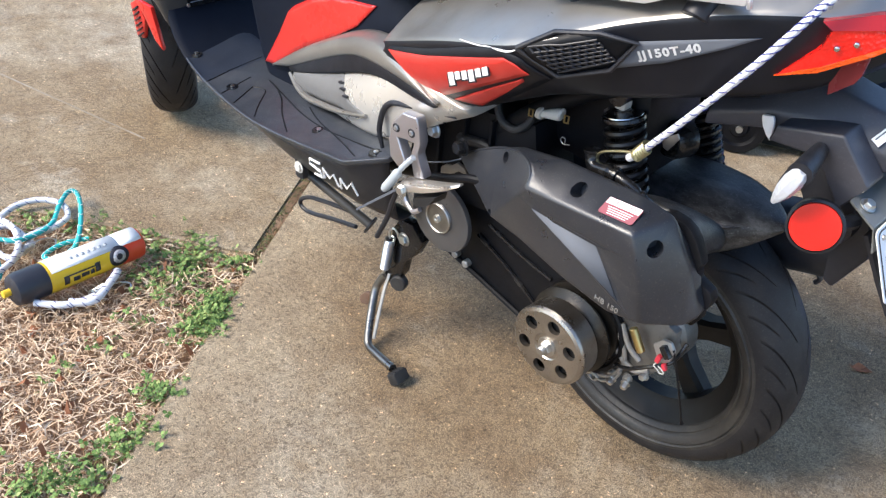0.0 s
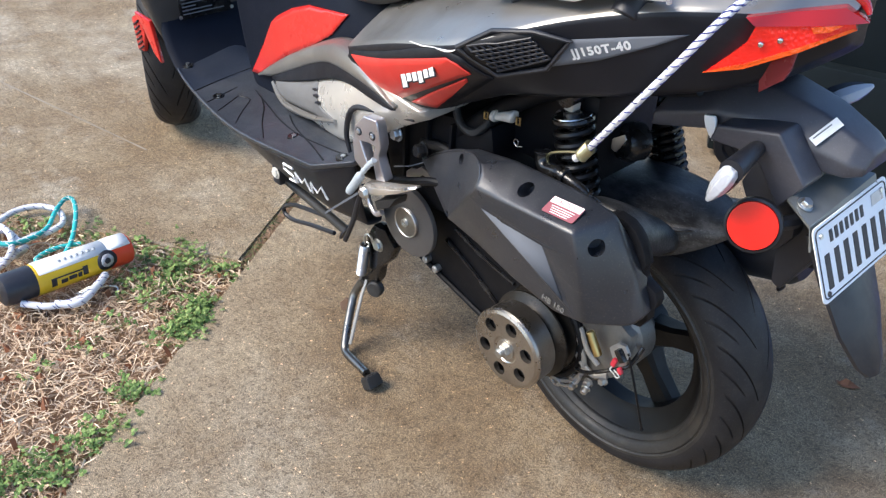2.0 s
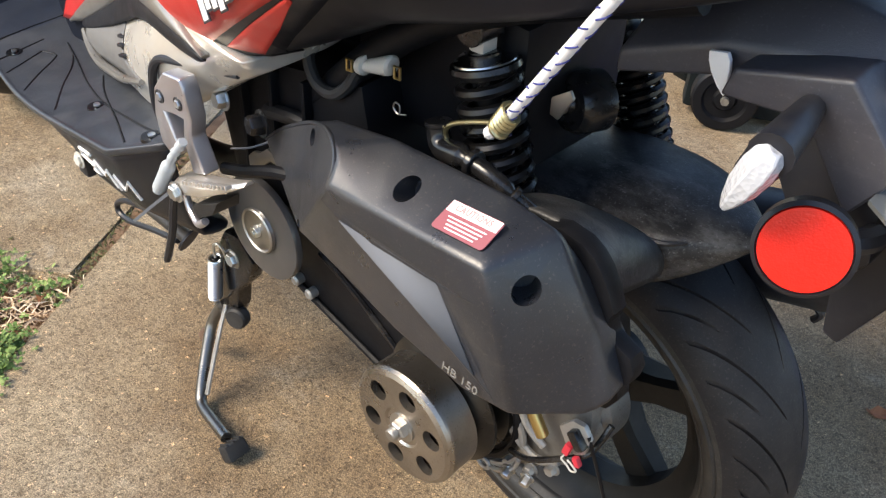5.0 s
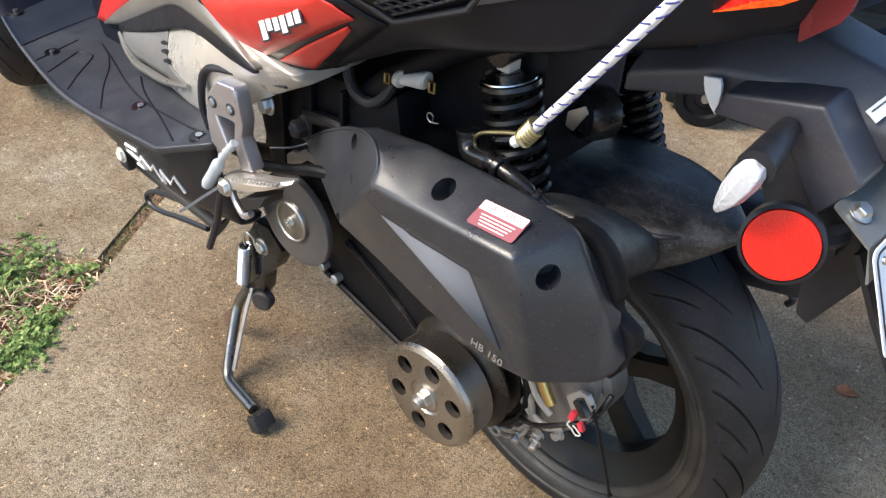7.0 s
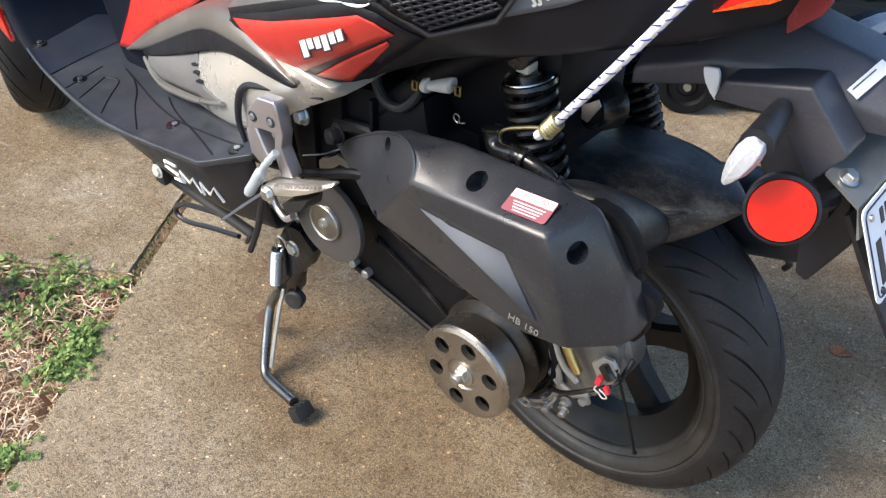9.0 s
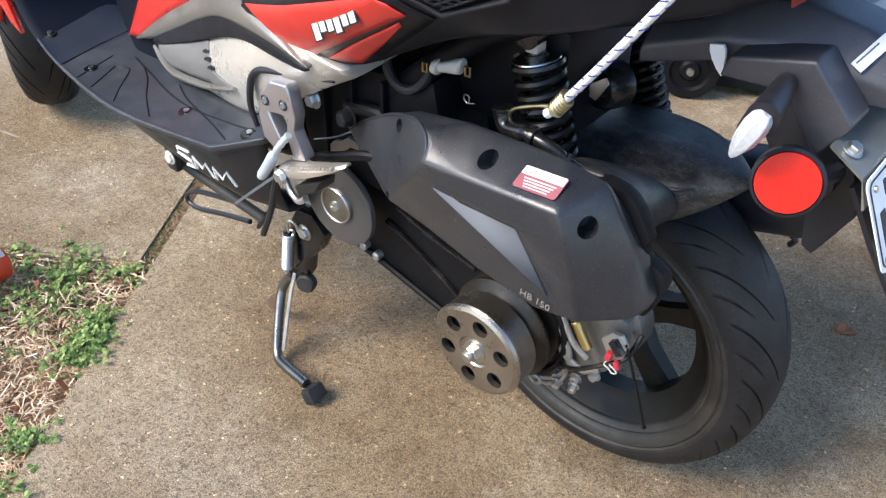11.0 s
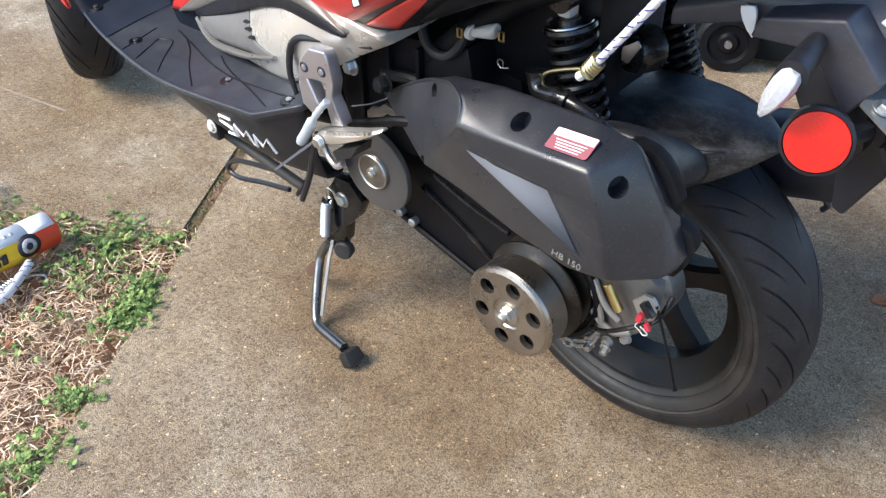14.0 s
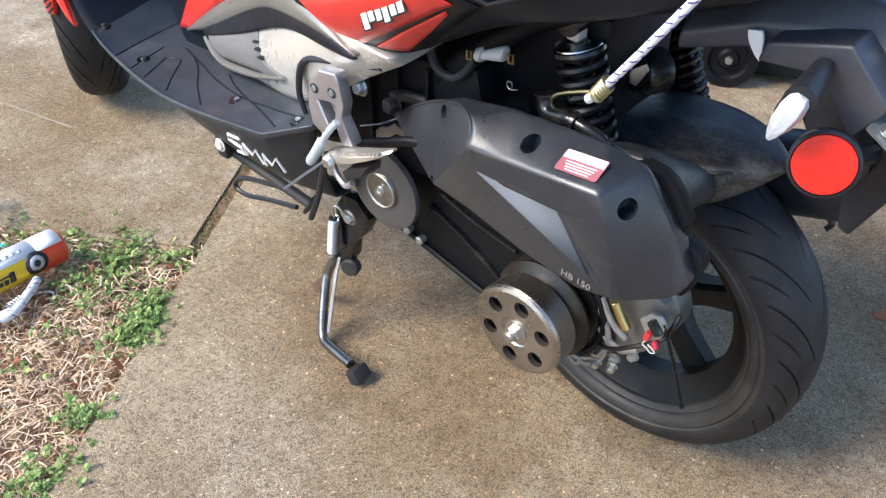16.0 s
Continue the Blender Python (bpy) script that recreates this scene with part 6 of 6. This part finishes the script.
part("spring_hook", tube([(-0.438, -0.152, 0.240), (-0.440, -0.152, 0.254), (-0.434, -0.150, 0.263), (-0.426, -0.148, 0.258), (-0.425, -0.146, 0.246)], 0.0019, 6), ZINC, stand)
part("spring_hook", tube([(-0.445, -0.156, 0.174), (-0.447, -0.156, 0.162), (-0.453, -0.154, 0.155), (-0.458, -0.150, 0.150)], 0.0019, 6), ZINC, stand)
part("rubber_stop", lathe([(0, -0.008), (0.013, -0.008), (0.0155, -0.005), (0.0155, 0.006), (0.013, 0.009), (0, 0.009)], (-0.424, -0.140, 0.144), (0.35, -0.9, 0.1), 24), RUBBER, stand, "round black rubber stop")
part("stop_pin", cylinder((-0.445, -0.138, 0.138), (-0.428, -0.150, 0.137), 0.0035, 12), ALLOY, stand)
part("kick_tab", prism([(-0.522, 0.052), (-0.505, 0.074), (-0.490, 0.080), (-0.484, 0.062), (-0.500, 0.046), (-0.516, 0.040)], -0.150, -0.142, 0.002), RUST, stand, "brown rusty kick tab")
lever = part("stand_leg", tube([(-0.458, -0.142, 0.142), (-0.470, -0.152, 0.112), (-0.462, -0.168, 0.088), (-0.446, -0.190, 0.060), (-0.432, -0.206, 0.040), (-0.420, -0.213, 0.035), (-0.400, -0.218, 0.038), (-0.344, -0.227, 0.0465)], 0.0076, 14, 8), STAND_STEEL, stand, "grey steel bent stand leg")
part("leg_web", bevelled(loft([[Vector(p) + Vector(q) for q in ((-0.003, -0.002, 0.0), (0.004, -0.002, 0.003), (0.004, 0.002, 0.003), (-0.003, 0.002, 0.0))] for p in ((-0.450, -0.139, 0.150), (-0.449, -0.152, 0.120), (-0.436, -0.176, 0.088), (-0.418, -0.205, 0.050))]), 0.0006, 1), ALLOY, lever, "flat reinforcing web")
foot = part("foot_pad", bevelled(loft([[Vector((-0.334, -0.228, 0.048)) + Vector(u) * a + Vector(v_) * b for a, b in ((-0.012, -0.014), (-0.005, -0.0155), (0.005, -0.0155), (0.012, -0.014), (0.012, 0.014), (0.005, 0.0155), (-0.005, 0.0155), (-0.012, 0.014))] for u, v_ in (((0.75, 0.0, 0.62), (0, 1, 0)),)] + [[Vector((-0.334, -0.228, 0.048)) + Vector((0.013, 0, -0.017)) + Vector((0.75, 0.0, 0.62)) * a + Vector((0, 1, 0)) * b for a, b in ((-0.013, -0.015), (-0.005, -0.016), (0.005, -0.016), (0.013, -0.015), (0.013, 0.015), (0.005, 0.016), (-0.005, 0.016), (-0.013, 0.015))]]), 0.003, 2, 25), RUBBER, lever, "black rubber foot pad")
for k in range(3):
    part("pad_rib", box((0.024, 0.003, 0.003), Matrix.Translation((-0.3345, -0.237 + 0.009 * k, 0.0482)) @ Matrix.Rotation(radians(-39.6), 4, "Y"), 0.001), RUBBER, foot)

# engine and clutter, coloured near-black for the shadow they stand in
engine = part("engine_block", box((0.30, 0.19, 0.20), Matrix.Translation((-0.22, 0.0, 0.40)) @ Matrix.Rotation(radians(14), 4, "Y"), 0.02), DEEP, scooter, "oily engine block, darkened for the shade round it")
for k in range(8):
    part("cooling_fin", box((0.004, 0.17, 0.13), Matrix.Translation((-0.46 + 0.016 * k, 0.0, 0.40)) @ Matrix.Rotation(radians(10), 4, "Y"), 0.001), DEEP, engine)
part("crankcase_side", box((0.25, 0.09, 0.17), Matrix.Translation((-0.275, -0.100, 0.475)) @ Matrix.Rotation(radians(-12), 4, "Y"), 0.02), DEEP, engine, "dark filler crankcase flank, shade put into its colour")
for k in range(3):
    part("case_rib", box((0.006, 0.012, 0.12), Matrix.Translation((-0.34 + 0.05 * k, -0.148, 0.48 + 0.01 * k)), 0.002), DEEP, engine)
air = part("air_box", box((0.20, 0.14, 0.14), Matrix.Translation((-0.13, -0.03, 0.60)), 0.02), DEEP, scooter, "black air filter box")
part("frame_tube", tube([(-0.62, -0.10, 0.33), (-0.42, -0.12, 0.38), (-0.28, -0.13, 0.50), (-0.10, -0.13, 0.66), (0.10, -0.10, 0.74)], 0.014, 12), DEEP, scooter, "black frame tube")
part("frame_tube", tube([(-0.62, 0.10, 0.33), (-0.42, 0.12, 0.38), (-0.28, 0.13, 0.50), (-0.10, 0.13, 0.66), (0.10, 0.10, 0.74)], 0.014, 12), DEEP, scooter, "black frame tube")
conn = part("wire_connector", loft([[Vector((x, -0.146, z)) + Vector((0, 0.008 * math.cos(t) * k, 0.0078 * math.sin(t) * k)) for t in [2 * math.pi * i / 16 for i in range(16)]] for x, z, k in ((-0.168, 0.6035, 0.95), (-0.163, 0.605, 1.15), (-0.160, 0.606, 1.15), (-0.159, 0.606, 0.72), (-0.136, 0.615, 1.12), (-0.130, 0.617, 1.12), (-0.128, 0.618, 0.8))]), OFF_WHITE, scooter, "off-white plastic wire connector with brass ends")
for x, z in ((-0.177, 0.6005), (-0.119, 0.616)):
    b = tube([(x - 0.0032, -0.150, z - 0.005), (x + 0.0032, -0.150, z - 0.0045), (x + 0.0032, -0.150, z + 0.0058), (x - 0.0032, -0.150, z + 0.005), (x - 0.0032, -0.150, z - 0.005)], 0.0013, 6, 1, None, False)
    part("brass_clip", b, BRASS, conn, "small brass terminal")
part("rubber_hose", tube([(-0.29, -0.12, 0.545), (-0.26, -0.135, 0.530), (-0.225, -0.135, 0.532), (-0.20, -0.13, 0.556), (-0.19, -0.11, 0.58)], 0.0062, 10), RUBBER, scooter, "thin black rubber hose")
part("rubber_hose", tube([(-0.30, -0.15, 0.505), (-0.25, -0.15, 0.515), (-0.21, -0.14, 0.505), (-0.15, -0.12, 0.51)], 0.008, 10), RUBBER, scooter, "thin black rubber hose")
part("mount_bolt", hexbolt((-0.312, -0.19, 0.527), (-0.1, -1, 0.1), 0.0085, 0.010), ZINC, scooter, "bright hexagon bolt")
part("mount_bolt", hexbolt((-0.261, -0.185, 0.521), (-0.2, -1, 0.1), 0.010, 0.014), GLOSS_BLACK, scooter, "black hexagon bolt")
part("stained_gasket", prism([(-0.320, 0.436), (-0.320, 0.450), (-0.312, 0.458), (-0.300, 0.462), (-0.287, 0.473), (-0.272, 0.470), (-0.266, 0.461), (-0.284, 0.460), (-0.295, 0.450)], -0.165, -0.16, 0.001), DULL_ZINC, scooter, "stained metal tab")
part("thin_wire", tube([(-0.342, -0.17, 0.450), (-0.307, -0.172, 0.468), (-0.285, -0.172, 0.482), (-0.262, -0.17, 0.498)], 0.0012, 6), GREY, scooter, "thin grey wire")
elbow = part("boot_elbow", tube([(-0.072, -0.150, 0.592), (-0.069, -0.152, 0.582), (-0.060, -0.155, 0.576), (-0.035, -0.157, 0.580), (-0.010, -0.157, 0.577), (0.010, -0.152, 0.566), (0.03, -0.14, 0.55)], lambda s: 0.0098 if s < 0.5 else (0.0074 if s < 0.8 else 0.0058), 14, 8), GLOSS_BLACK, scooter, "black rubber breather elbow")
for a, b, r in (((-0.0725, -0.150, 0.594), (-0.0715, -0.1503, 0.590), 0.0112), ((-0.030, -0.157, 0.5800), (-0.024, -0.157, 0.5795), 0.0112), ((0.0085, -0.1525, 0.5672), (0.0125, -0.1510, 0.5645), 0.0082)):
    part("collar", cylinder(a, b, r, 18, 0.0008), GLOSS_BLACK, elbow)
part("split_pin", tube([(-0.108, -0.150, 0.583), (-0.118, -0.150, 0.580), (-0.123, -0.150, 0.584), (-0.121, -0.150, 0.589), (-0.116, -0.150, 0.588), (-0.116, -0.150, 0.581)], 0.0008, 6), DULL_ZINC, scooter, "thin bright split pin")
part("hanging_hose", tube([(-0.245, -0.135, 0.600), (-0.238, -0.145, 0.580), (-0.222, -0.150, 0.566), (-0.200, -0.150, 0.564), (-0.185, -0.145, 0.576), (-0.178, -0.14, 0.592)], 0.0058, 10), RUBBER, scooter, "drooping black rubber hose")
part("spring_bracket", prism([(-0.092, 0.628), (-0.074, 0.600), (-0.066, 0.598), (-0.066, 0.606), (-0.086, 0.634)], -0.110, -0.107, 0.001), TAIL_PLASTIC, scooter, "bent grey bracket beside the shock absorber")
part("spring_bracket", prism([(0.000, 0.628), (0.016, 0.640), (0.020, 0.634), (0.008, 0.612), (0.000, 0.614)], -0.106, -0.103, 0.001), DULL_ZINC, scooter, "bent grey bracket beside the shock absorber")
housing = part("round_housing", lathe([(0, -0.004), (0.006, -0.004), (0.008, 0.0), (0.015, 0.001), (0.017, -0.002), (0.022, -0.001), (0.026, 0.006), (0.026, 0.03), (0, 0.03)], (-0.022, -0.050, 0.592), (0.3, 1, -0.1), 36), GLOSS_BLACK, scooter, "glossy black round housing")
part("bolt", hexbolt((-0.023, -0.056, 0.5925), (-0.3, -1, 0.1), 0.005, 0.004), DULL_ZINC, housing)
part("white_tab", prism([(0.0977, 0.6915), (0.1110, 0.6945), (0.1138, 0.6900), (0.1152, 0.6833), (0.1155, 0.6720), (0.1150, 0.6640), (0.1085, 0.6700), (0.1023, 0.6780), (0.0990, 0.6850)], -0.072, -0.068, 0.0008), WHITE, scooter, "white plastic tab")

# ---- elastic cord over the tail ----
cord_pts = [(0.004, -0.163, 0.632), (0.058, -0.185, 0.705), (0.119, -0.196, 0.794), (0.149, -0.190, 0.844), (0.162, -0.165, 0.872), (0.172, -0.128, 0.889), (0.178, -0.098, 0.890), (0.190, -0.058, 0.886), (0.196, -0.030, 0.878), (0.196, 0.0, 0.86)]


def fleck(line, r, every, mat, parent):
    b = None
    pts = spline([Vector(p) for p in line], 14)
    for i in range(3, len(pts) - 3, every):
        d = (pts[i + 1] - pts[i - 1]).normalized()
        u = d.orthogonal().normalized()
        w = d.cross(u)
        for g in (i * 0.7, i * 0.7 + 2.1, i * 0.7 + 4.2):
            arc = [pts[i] + d * 0.008 * (k / 6 - 0.5) + (r + 0.0001) * (math.cos(k * 0.24 + g) * u + math.sin(k * 0.24 + g) * w) for k in range(7)]
            b = tube(arc, 0.0007, 5, 1, b, False)
    return tagged(part("blue_fleck", b, mat, parent), "", "", "", "stuff")


bungee = tagged(new("elastic_cord"), "white elastic cord with dark blue flecks hooked over the scooter's tail", "cord", "elastic cords")
bungee.matrix_world = AT
rope = part("rope", tube(cord_pts, 0.0041, 14, 8), CORD, bungee)
fleck(cord_pts, 0.0041, 2, BLUE_THREAD, rope)
coil = []
for k in range(6 * 12 + 1):
    th = 2 * math.pi * k / 12
    c = Vector((-0.004, -0.160, 0.621)).lerp(Vector((0.013, -0.167, 0.645)), k / 72)
    coil.append(c + 0.0072 * (math.cos(th) * Vector((0, 1, 0)) + math.sin(th) * Vector((0.77, 0, -0.63))))
part("wire_wrap", tube(coil, 0.0020, 6, 1, None, False), HOOK, bungee, "yellowish wire wrap")
part("cord_end", tube([(-0.014, -0.157, 0.612), (0.0, -0.161, 0.626), (0.006, -0.163, 0.634)], 0.0052, 10, 4), CORD, bungee)
part("hook", tube([(-0.012, -0.158, 0.622), (-0.030, -0.157, 0.614), (-0.052, -0.155, 0.602), (-0.060, -0.154, 0.592), (-0.059, -0.152, 0.582)], 0.0020, 8), HOOK, bungee, "bent wire hook")

# ---- loose things on the lawn ----
def can():
    ob = tagged(new("spray_can"), "yellow, white and red spray can with black cap on grass", "spray can")
    a, b = Vector((-1.352, 0.348, 0.031)), Vector((-1.398, 0.605, 0.031))
    d = b - a
    h = d.length
    body_ob = part("can_body", lathe([(0, h), (0.026, h), (0.0305, h - 0.004), (0.031, h - 0.008), (0.031, h * 0.80)], a, d, 48), CAN_RED, ob, "red end band")
    part("label_band", lathe([(0.0309, h * 0.80), (0.0312, h * 0.80), (0.0312, h * 0.24), (0.0309, h * 0.24)], a, d, 48), YELLOW, ob, "yellow printed band")
    part("cap", lathe([(0.031, h * 0.24), (0.031, h * 0.06), (0.028, h * 0.02), (0.018, 0.0), (0, 0.0)], a, d, 48), CAN_BLACK, ob, "black plastic cap")
    part("nozzle", cylinder(a - d.normalized() * 0.014, a + d.normalized() * 0.004, 0.007, 14), YELLOW, ob, "yellow nozzle")
    side = d.cross(Vector((0, 0, 1))).normalized()
    up = Vector((0, 0, 1))

    def patch(s0, s1, a0, a1, mat, name, lift=0.0006):
        rings = []
        for i in range(9):
            th = radians(a0 + (a1 - a0) * i / 8)
            out = side * math.cos(th) + up * math.sin(th)
            rings.append([a + d * s0 + out * (0.0312 + lift), a + d * s1 + out * (0.0312 + lift)])
        bm = loft(rings, False, False)
        o = part(name, bm, mat, ob)
        o.modifiers.new("thick", "SOLIDIFY").thickness = 0.0004
        return o

    patch(0.26, 0.80, 42, 150, WHITE, "white_panel")
    patch(0.795, 0.975, 44, 150, WHITE, "white_end", 0.0007)
    for s0, s1, a0, a1 in ((0.33, 0.37, -14, 18), (0.57, 0.61, -10, 24), (0.36, 0.59, 13, 18), (0.40, 0.45, -12, 4), (0.46, 0.52, -8, 7), (0.53, 0.56, -10, 8)):
        patch(s0, s1, a0, a1, DARK_PRINT, "dark_bar")
    def disc(s_mid, a_mid, r, mat, name, lift):
        bm = bmesh.new()
        rows = []
        for q in (0.0, 0.5, 1.0):
            ring = []
            for k in range(20):
                th = radians(a_mid) + r * q * math.sin(2 * math.pi * k / 20) / 0.0312
                out = side * math.cos(th) + up * math.sin(th)
                ring.append(bm.verts.new(a + d * (s_mid + r * q * math.cos(2 * math.pi * k / 20) / h) + out * (0.0312 + lift)))
            rows.append(ring)
        bmesh.ops.remove_doubles(bm, verts=rows[0], dist=1e-6)
        bm.verts.ensure_lookup_table()
        tip = bm.verts[0]
        for k in range(20):
            bm.faces.new((tip, rows[1][k], rows[1][(k + 1) % 20]))
            bm.faces.new((rows[1][k], rows[2][k], rows[2][(k + 1) % 20], rows[1][(k + 1) % 20]))
        o = part(name, bm, mat, ob)
        o.modifiers.new("thick", "SOLIDIFY").thickness = 0.0004
        return o

    disc(0.765, 14, 0.0205, DARK_PRINT, "dark_badge", 0.0009)
    disc(0.765, 14, 0.0130, FILM, "pale_badge", 0.0015)
    disc(0.765, 14, 0.0060, DARK_PRINT, "badge_mark", 0.0021)
    for k in range(7):
        patch(0.42 + 0.045 * k, 0.445 + 0.045 * k, 66, 76, BOOT_GREY, "grey_bar", 0.0012)
    return ob


can()


def loose_cord(points, r, mat, label, flecks=None):
    ob = tagged(new("elastic_cord"), label, "cord", "elastic cords")
    rope = part("rope", tube(points, r, 12, 8), mat, ob)
    if flecks:
        fleck(points, r, 6, flecks, rope)
    return ob


white = loose_cord([(-1.30, 0.43, 0.012), (-1.285, 0.47, 0.012), (-1.325, 0.52, 0.014), (-1.345, 0.54, 0.016)], 0.0075, CORD, "white elastic cord end lying under the can", BLUE_THREAD)
white2 = loose_cord([(-1.33, 0.38, 0.010), (-1.298, 0.425, 0.010), (-1.30, 0.48, 0.010), (-1.335, 0.53, 0.012)], 0.0065, CORD, "white elastic cord with a wire hook lying on the grass", BLUE_THREAD)
loop1 = loose_cord([(-1.508, 0.442, 0.014), (-1.489, 0.414, 0.014), (-1.459, 0.379, 0.014), (-1.429, 0.329, 0.016), (-1.445, 0.284, 0.018), (-1.498, 0.273, 0.018), (-1.561, 0.300, 0.016), (-1.603, 0.349, 0.018), (-1.610, 0.405, 0.020), (-1.558, 0.422, 0.026), (-1.497, 0.412, 0.026), (-1.469, 0.391, 0.020), (-1.499, 0.377, 0.014), (-1.553, 0.381, 0.012), (-1.590, 0.400, 0.012), (-1.584, 0.426, 0.012), (-1.533, 0.436, 0.012)], 0.0062, CORD, "looped white elastic cord on the grass", BLUE_THREAD)
loop2 = loose_cord([(-1.621, 0.412, 0.012), (-1.649, 0.457, 0.016), (-1.645, 0.504, 0.020), (-1.613, 0.537, 0.018), (-1.569, 0.532, 0.014), (-1.544, 0.495, 0.014), (-1.539, 0.461, 0.014), (-1.521, 0.424, 0.020), (-1.526, 0.395, 0.022)], 0.0062, CORD, "looped white elastic cord on the grass", BLUE_THREAD)
teal = loose_cord([(-1.474, 0.537, 0.014), (-1.480, 0.501, 0.014), (-1.472, 0.467, 0.014), (-1.457, 0.444, 0.012), (-1.440, 0.456, 0.012), (-1.453, 0.497, 0.014), (-1.496, 0.528, 0.020), (-1.572, 0.561, 0.026), (-1.623, 0.573, 0.030), (-1.634, 0.560, 0.030), (-1.601, 0.529, 0.026), (-1.552, 0.496, 0.020), (-1.523, 0.456, 0.022), (-1.505, 0.411, 0.030), (-1.533, 0.386, 0.022), (-1.490, 0.369, 0.014), (-1.444, 0.360, 0.012), (-1.417, 0.343, 0.010)], 0.0046, TEAL_CORD, "teal braided cord tangled with the white cords", WHITE)


def wire_wrap(ob, a, b, r):
    a, b = Vector(a), Vector(b)
    d = (b - a).normalized()
    u = d.orthogonal().normalized()
    w = d.cross(u)
    pts = [a.lerp(b, k / 72) + r * (math.cos(k * math.pi / 6) * u + math.sin(k * math.pi / 6) * w) for k in range(73)]
    part("wire_wrap", tube(pts, 0.0014, 6, 1, None, False), ZINC, ob, "thin bright wire wrap")
    part("wire_hook", tube([b, b + d * 0.03 + w * 0.006, b + d * 0.05 + w * 0.02, b + d * 0.04 + w * 0.032], 0.0016, 6), ZINC, ob, "bent wire hook")


wire_wrap(white2, (-1.300, 0.470, 0.011), (-1.312, 0.500, 0.012), 0.009)
wire_wrap(loop1, (-1.488, 0.412, 0.014), (-1.506, 0.439, 0.014), 0.0080)
wire_wrap(loop2, (-1.541, 0.487, 0.014), (-1.539, 0.461, 0.014), 0.0080)

# ---- behind: bin, tarpaulin ----
def bin_thing():
    ob = tagged(new("wheeled_bin"), "large dark plastic wheeled rubbish bin standing behind the scooter", "bin")
    m = pose(-1.150, 2.730, 0, 0, 0, 37)
    ob.matrix_world = m
    rings = []
    for z, w, d in ((0.05, 0.78, 0.62), (0.09, 0.80, 0.64), (0.55, 0.84, 0.68), (0.95, 0.88, 0.72), (1.0, 0.92, 0.76), (1.03, 0.92, 0.76)):
        rings.append([Vector((sx * (w / 2 - 0.03 * cx), sy * (d / 2 - 0.03 * cy), z)) for sx, sy, cx, cy in ((-1, -1, 0, 1), (-1, -1, 1, 0), (1, -1, 1, 0), (1, -1, 0, 1), (1, 1, 0, 1), (1, 1, 1, 0), (-1, 1, 1, 0), (-1, 1, 0, 1))])
    part("bin_body", bevelled(loft(rings), 0.006, 2, 20), BIN, ob)
    lid = []
    for y, z in ((-0.39, 1.035), (-0.2, 1.075), (0.1, 1.09), (0.38, 1.06)):
        lid.append([(-0.47, y, z - 0.03), (-0.47, y, z), (0.47, y, z), (0.47, y, z - 0.03)])
    part("lid", bevelled(loft(lid), 0.008, 2, 20), BIN, ob)
    part("axle_housing", box((0.72, 0.07, 0.30), Matrix.Translation((0, -0.345, 0.17)), 0.01), BIN, ob, "dark moulded base over the axle")
    part("seam", box((0.02, 0.012, 0.86), Matrix.Translation((0.10, -0.335, 0.52)) @ Matrix.Rotation(radians(-2.5), 4, "X"), 0.003), GLOSS_BLACK, ob)
    for x, y in ((-0.275, -0.415), (0.25, -0.335)):
        w = part("wheel", lathe([(0, -0.025), (0.022, -0.025), (0.028, -0.016), (0.046, -0.016), (0.052, -0.026), (0.070, -0.026), (0.075, -0.02), (0.075, 0.02), (0.070, 0.026), (0.036, 0.018), (0, 0.02)], (x, y, 0.075), (0, 1, 0), 40), DEEP, ob, "small black wheel")
        part("hub", lathe([(0, -0.034), (0.009, -0.034), (0.011, -0.02), (0, -0.02)], (x, y, 0.075), (0, 1, 0), 20), DULL_ZINC, w, "dull axle end")
        part("castor_fork", box((0.07, 0.12, 0.05), Matrix.Translation((x, y + 0.07, 0.165)), 0.008), BIN, ob)
    return ob


bin_thing()


def tarp():
    bm = bmesh.new()
    bmesh.ops.create_icosphere(bm, subdivisions=5, radius=1.0)
    for v in bm.verts:
        p = v.co.copy()
        n = noise.fractal(p * 1.6 + Vector((3, 1, 2)), 0.8, 2.1, 4)
        ridge = abs(noise.noise(p * 4.2)) * 0.22
        v.co = p * (1 + 0.16 * n - ridge)
        v.co.x *= 0.26
        v.co.y *= 0.30
        v.co.z = max(-0.55, v.co.z) * 0.30
    low = min(v.co.z for v in bm.verts)
    bm.transform(pose(-0.24, 2.06, -low, 0, 0, 20))
    return tagged(link("tarpaulin", bm, TARP, None, "", 50), "crumpled shiny blue tarpaulin bundle on the concrete", "tarpaulin")


tarp()
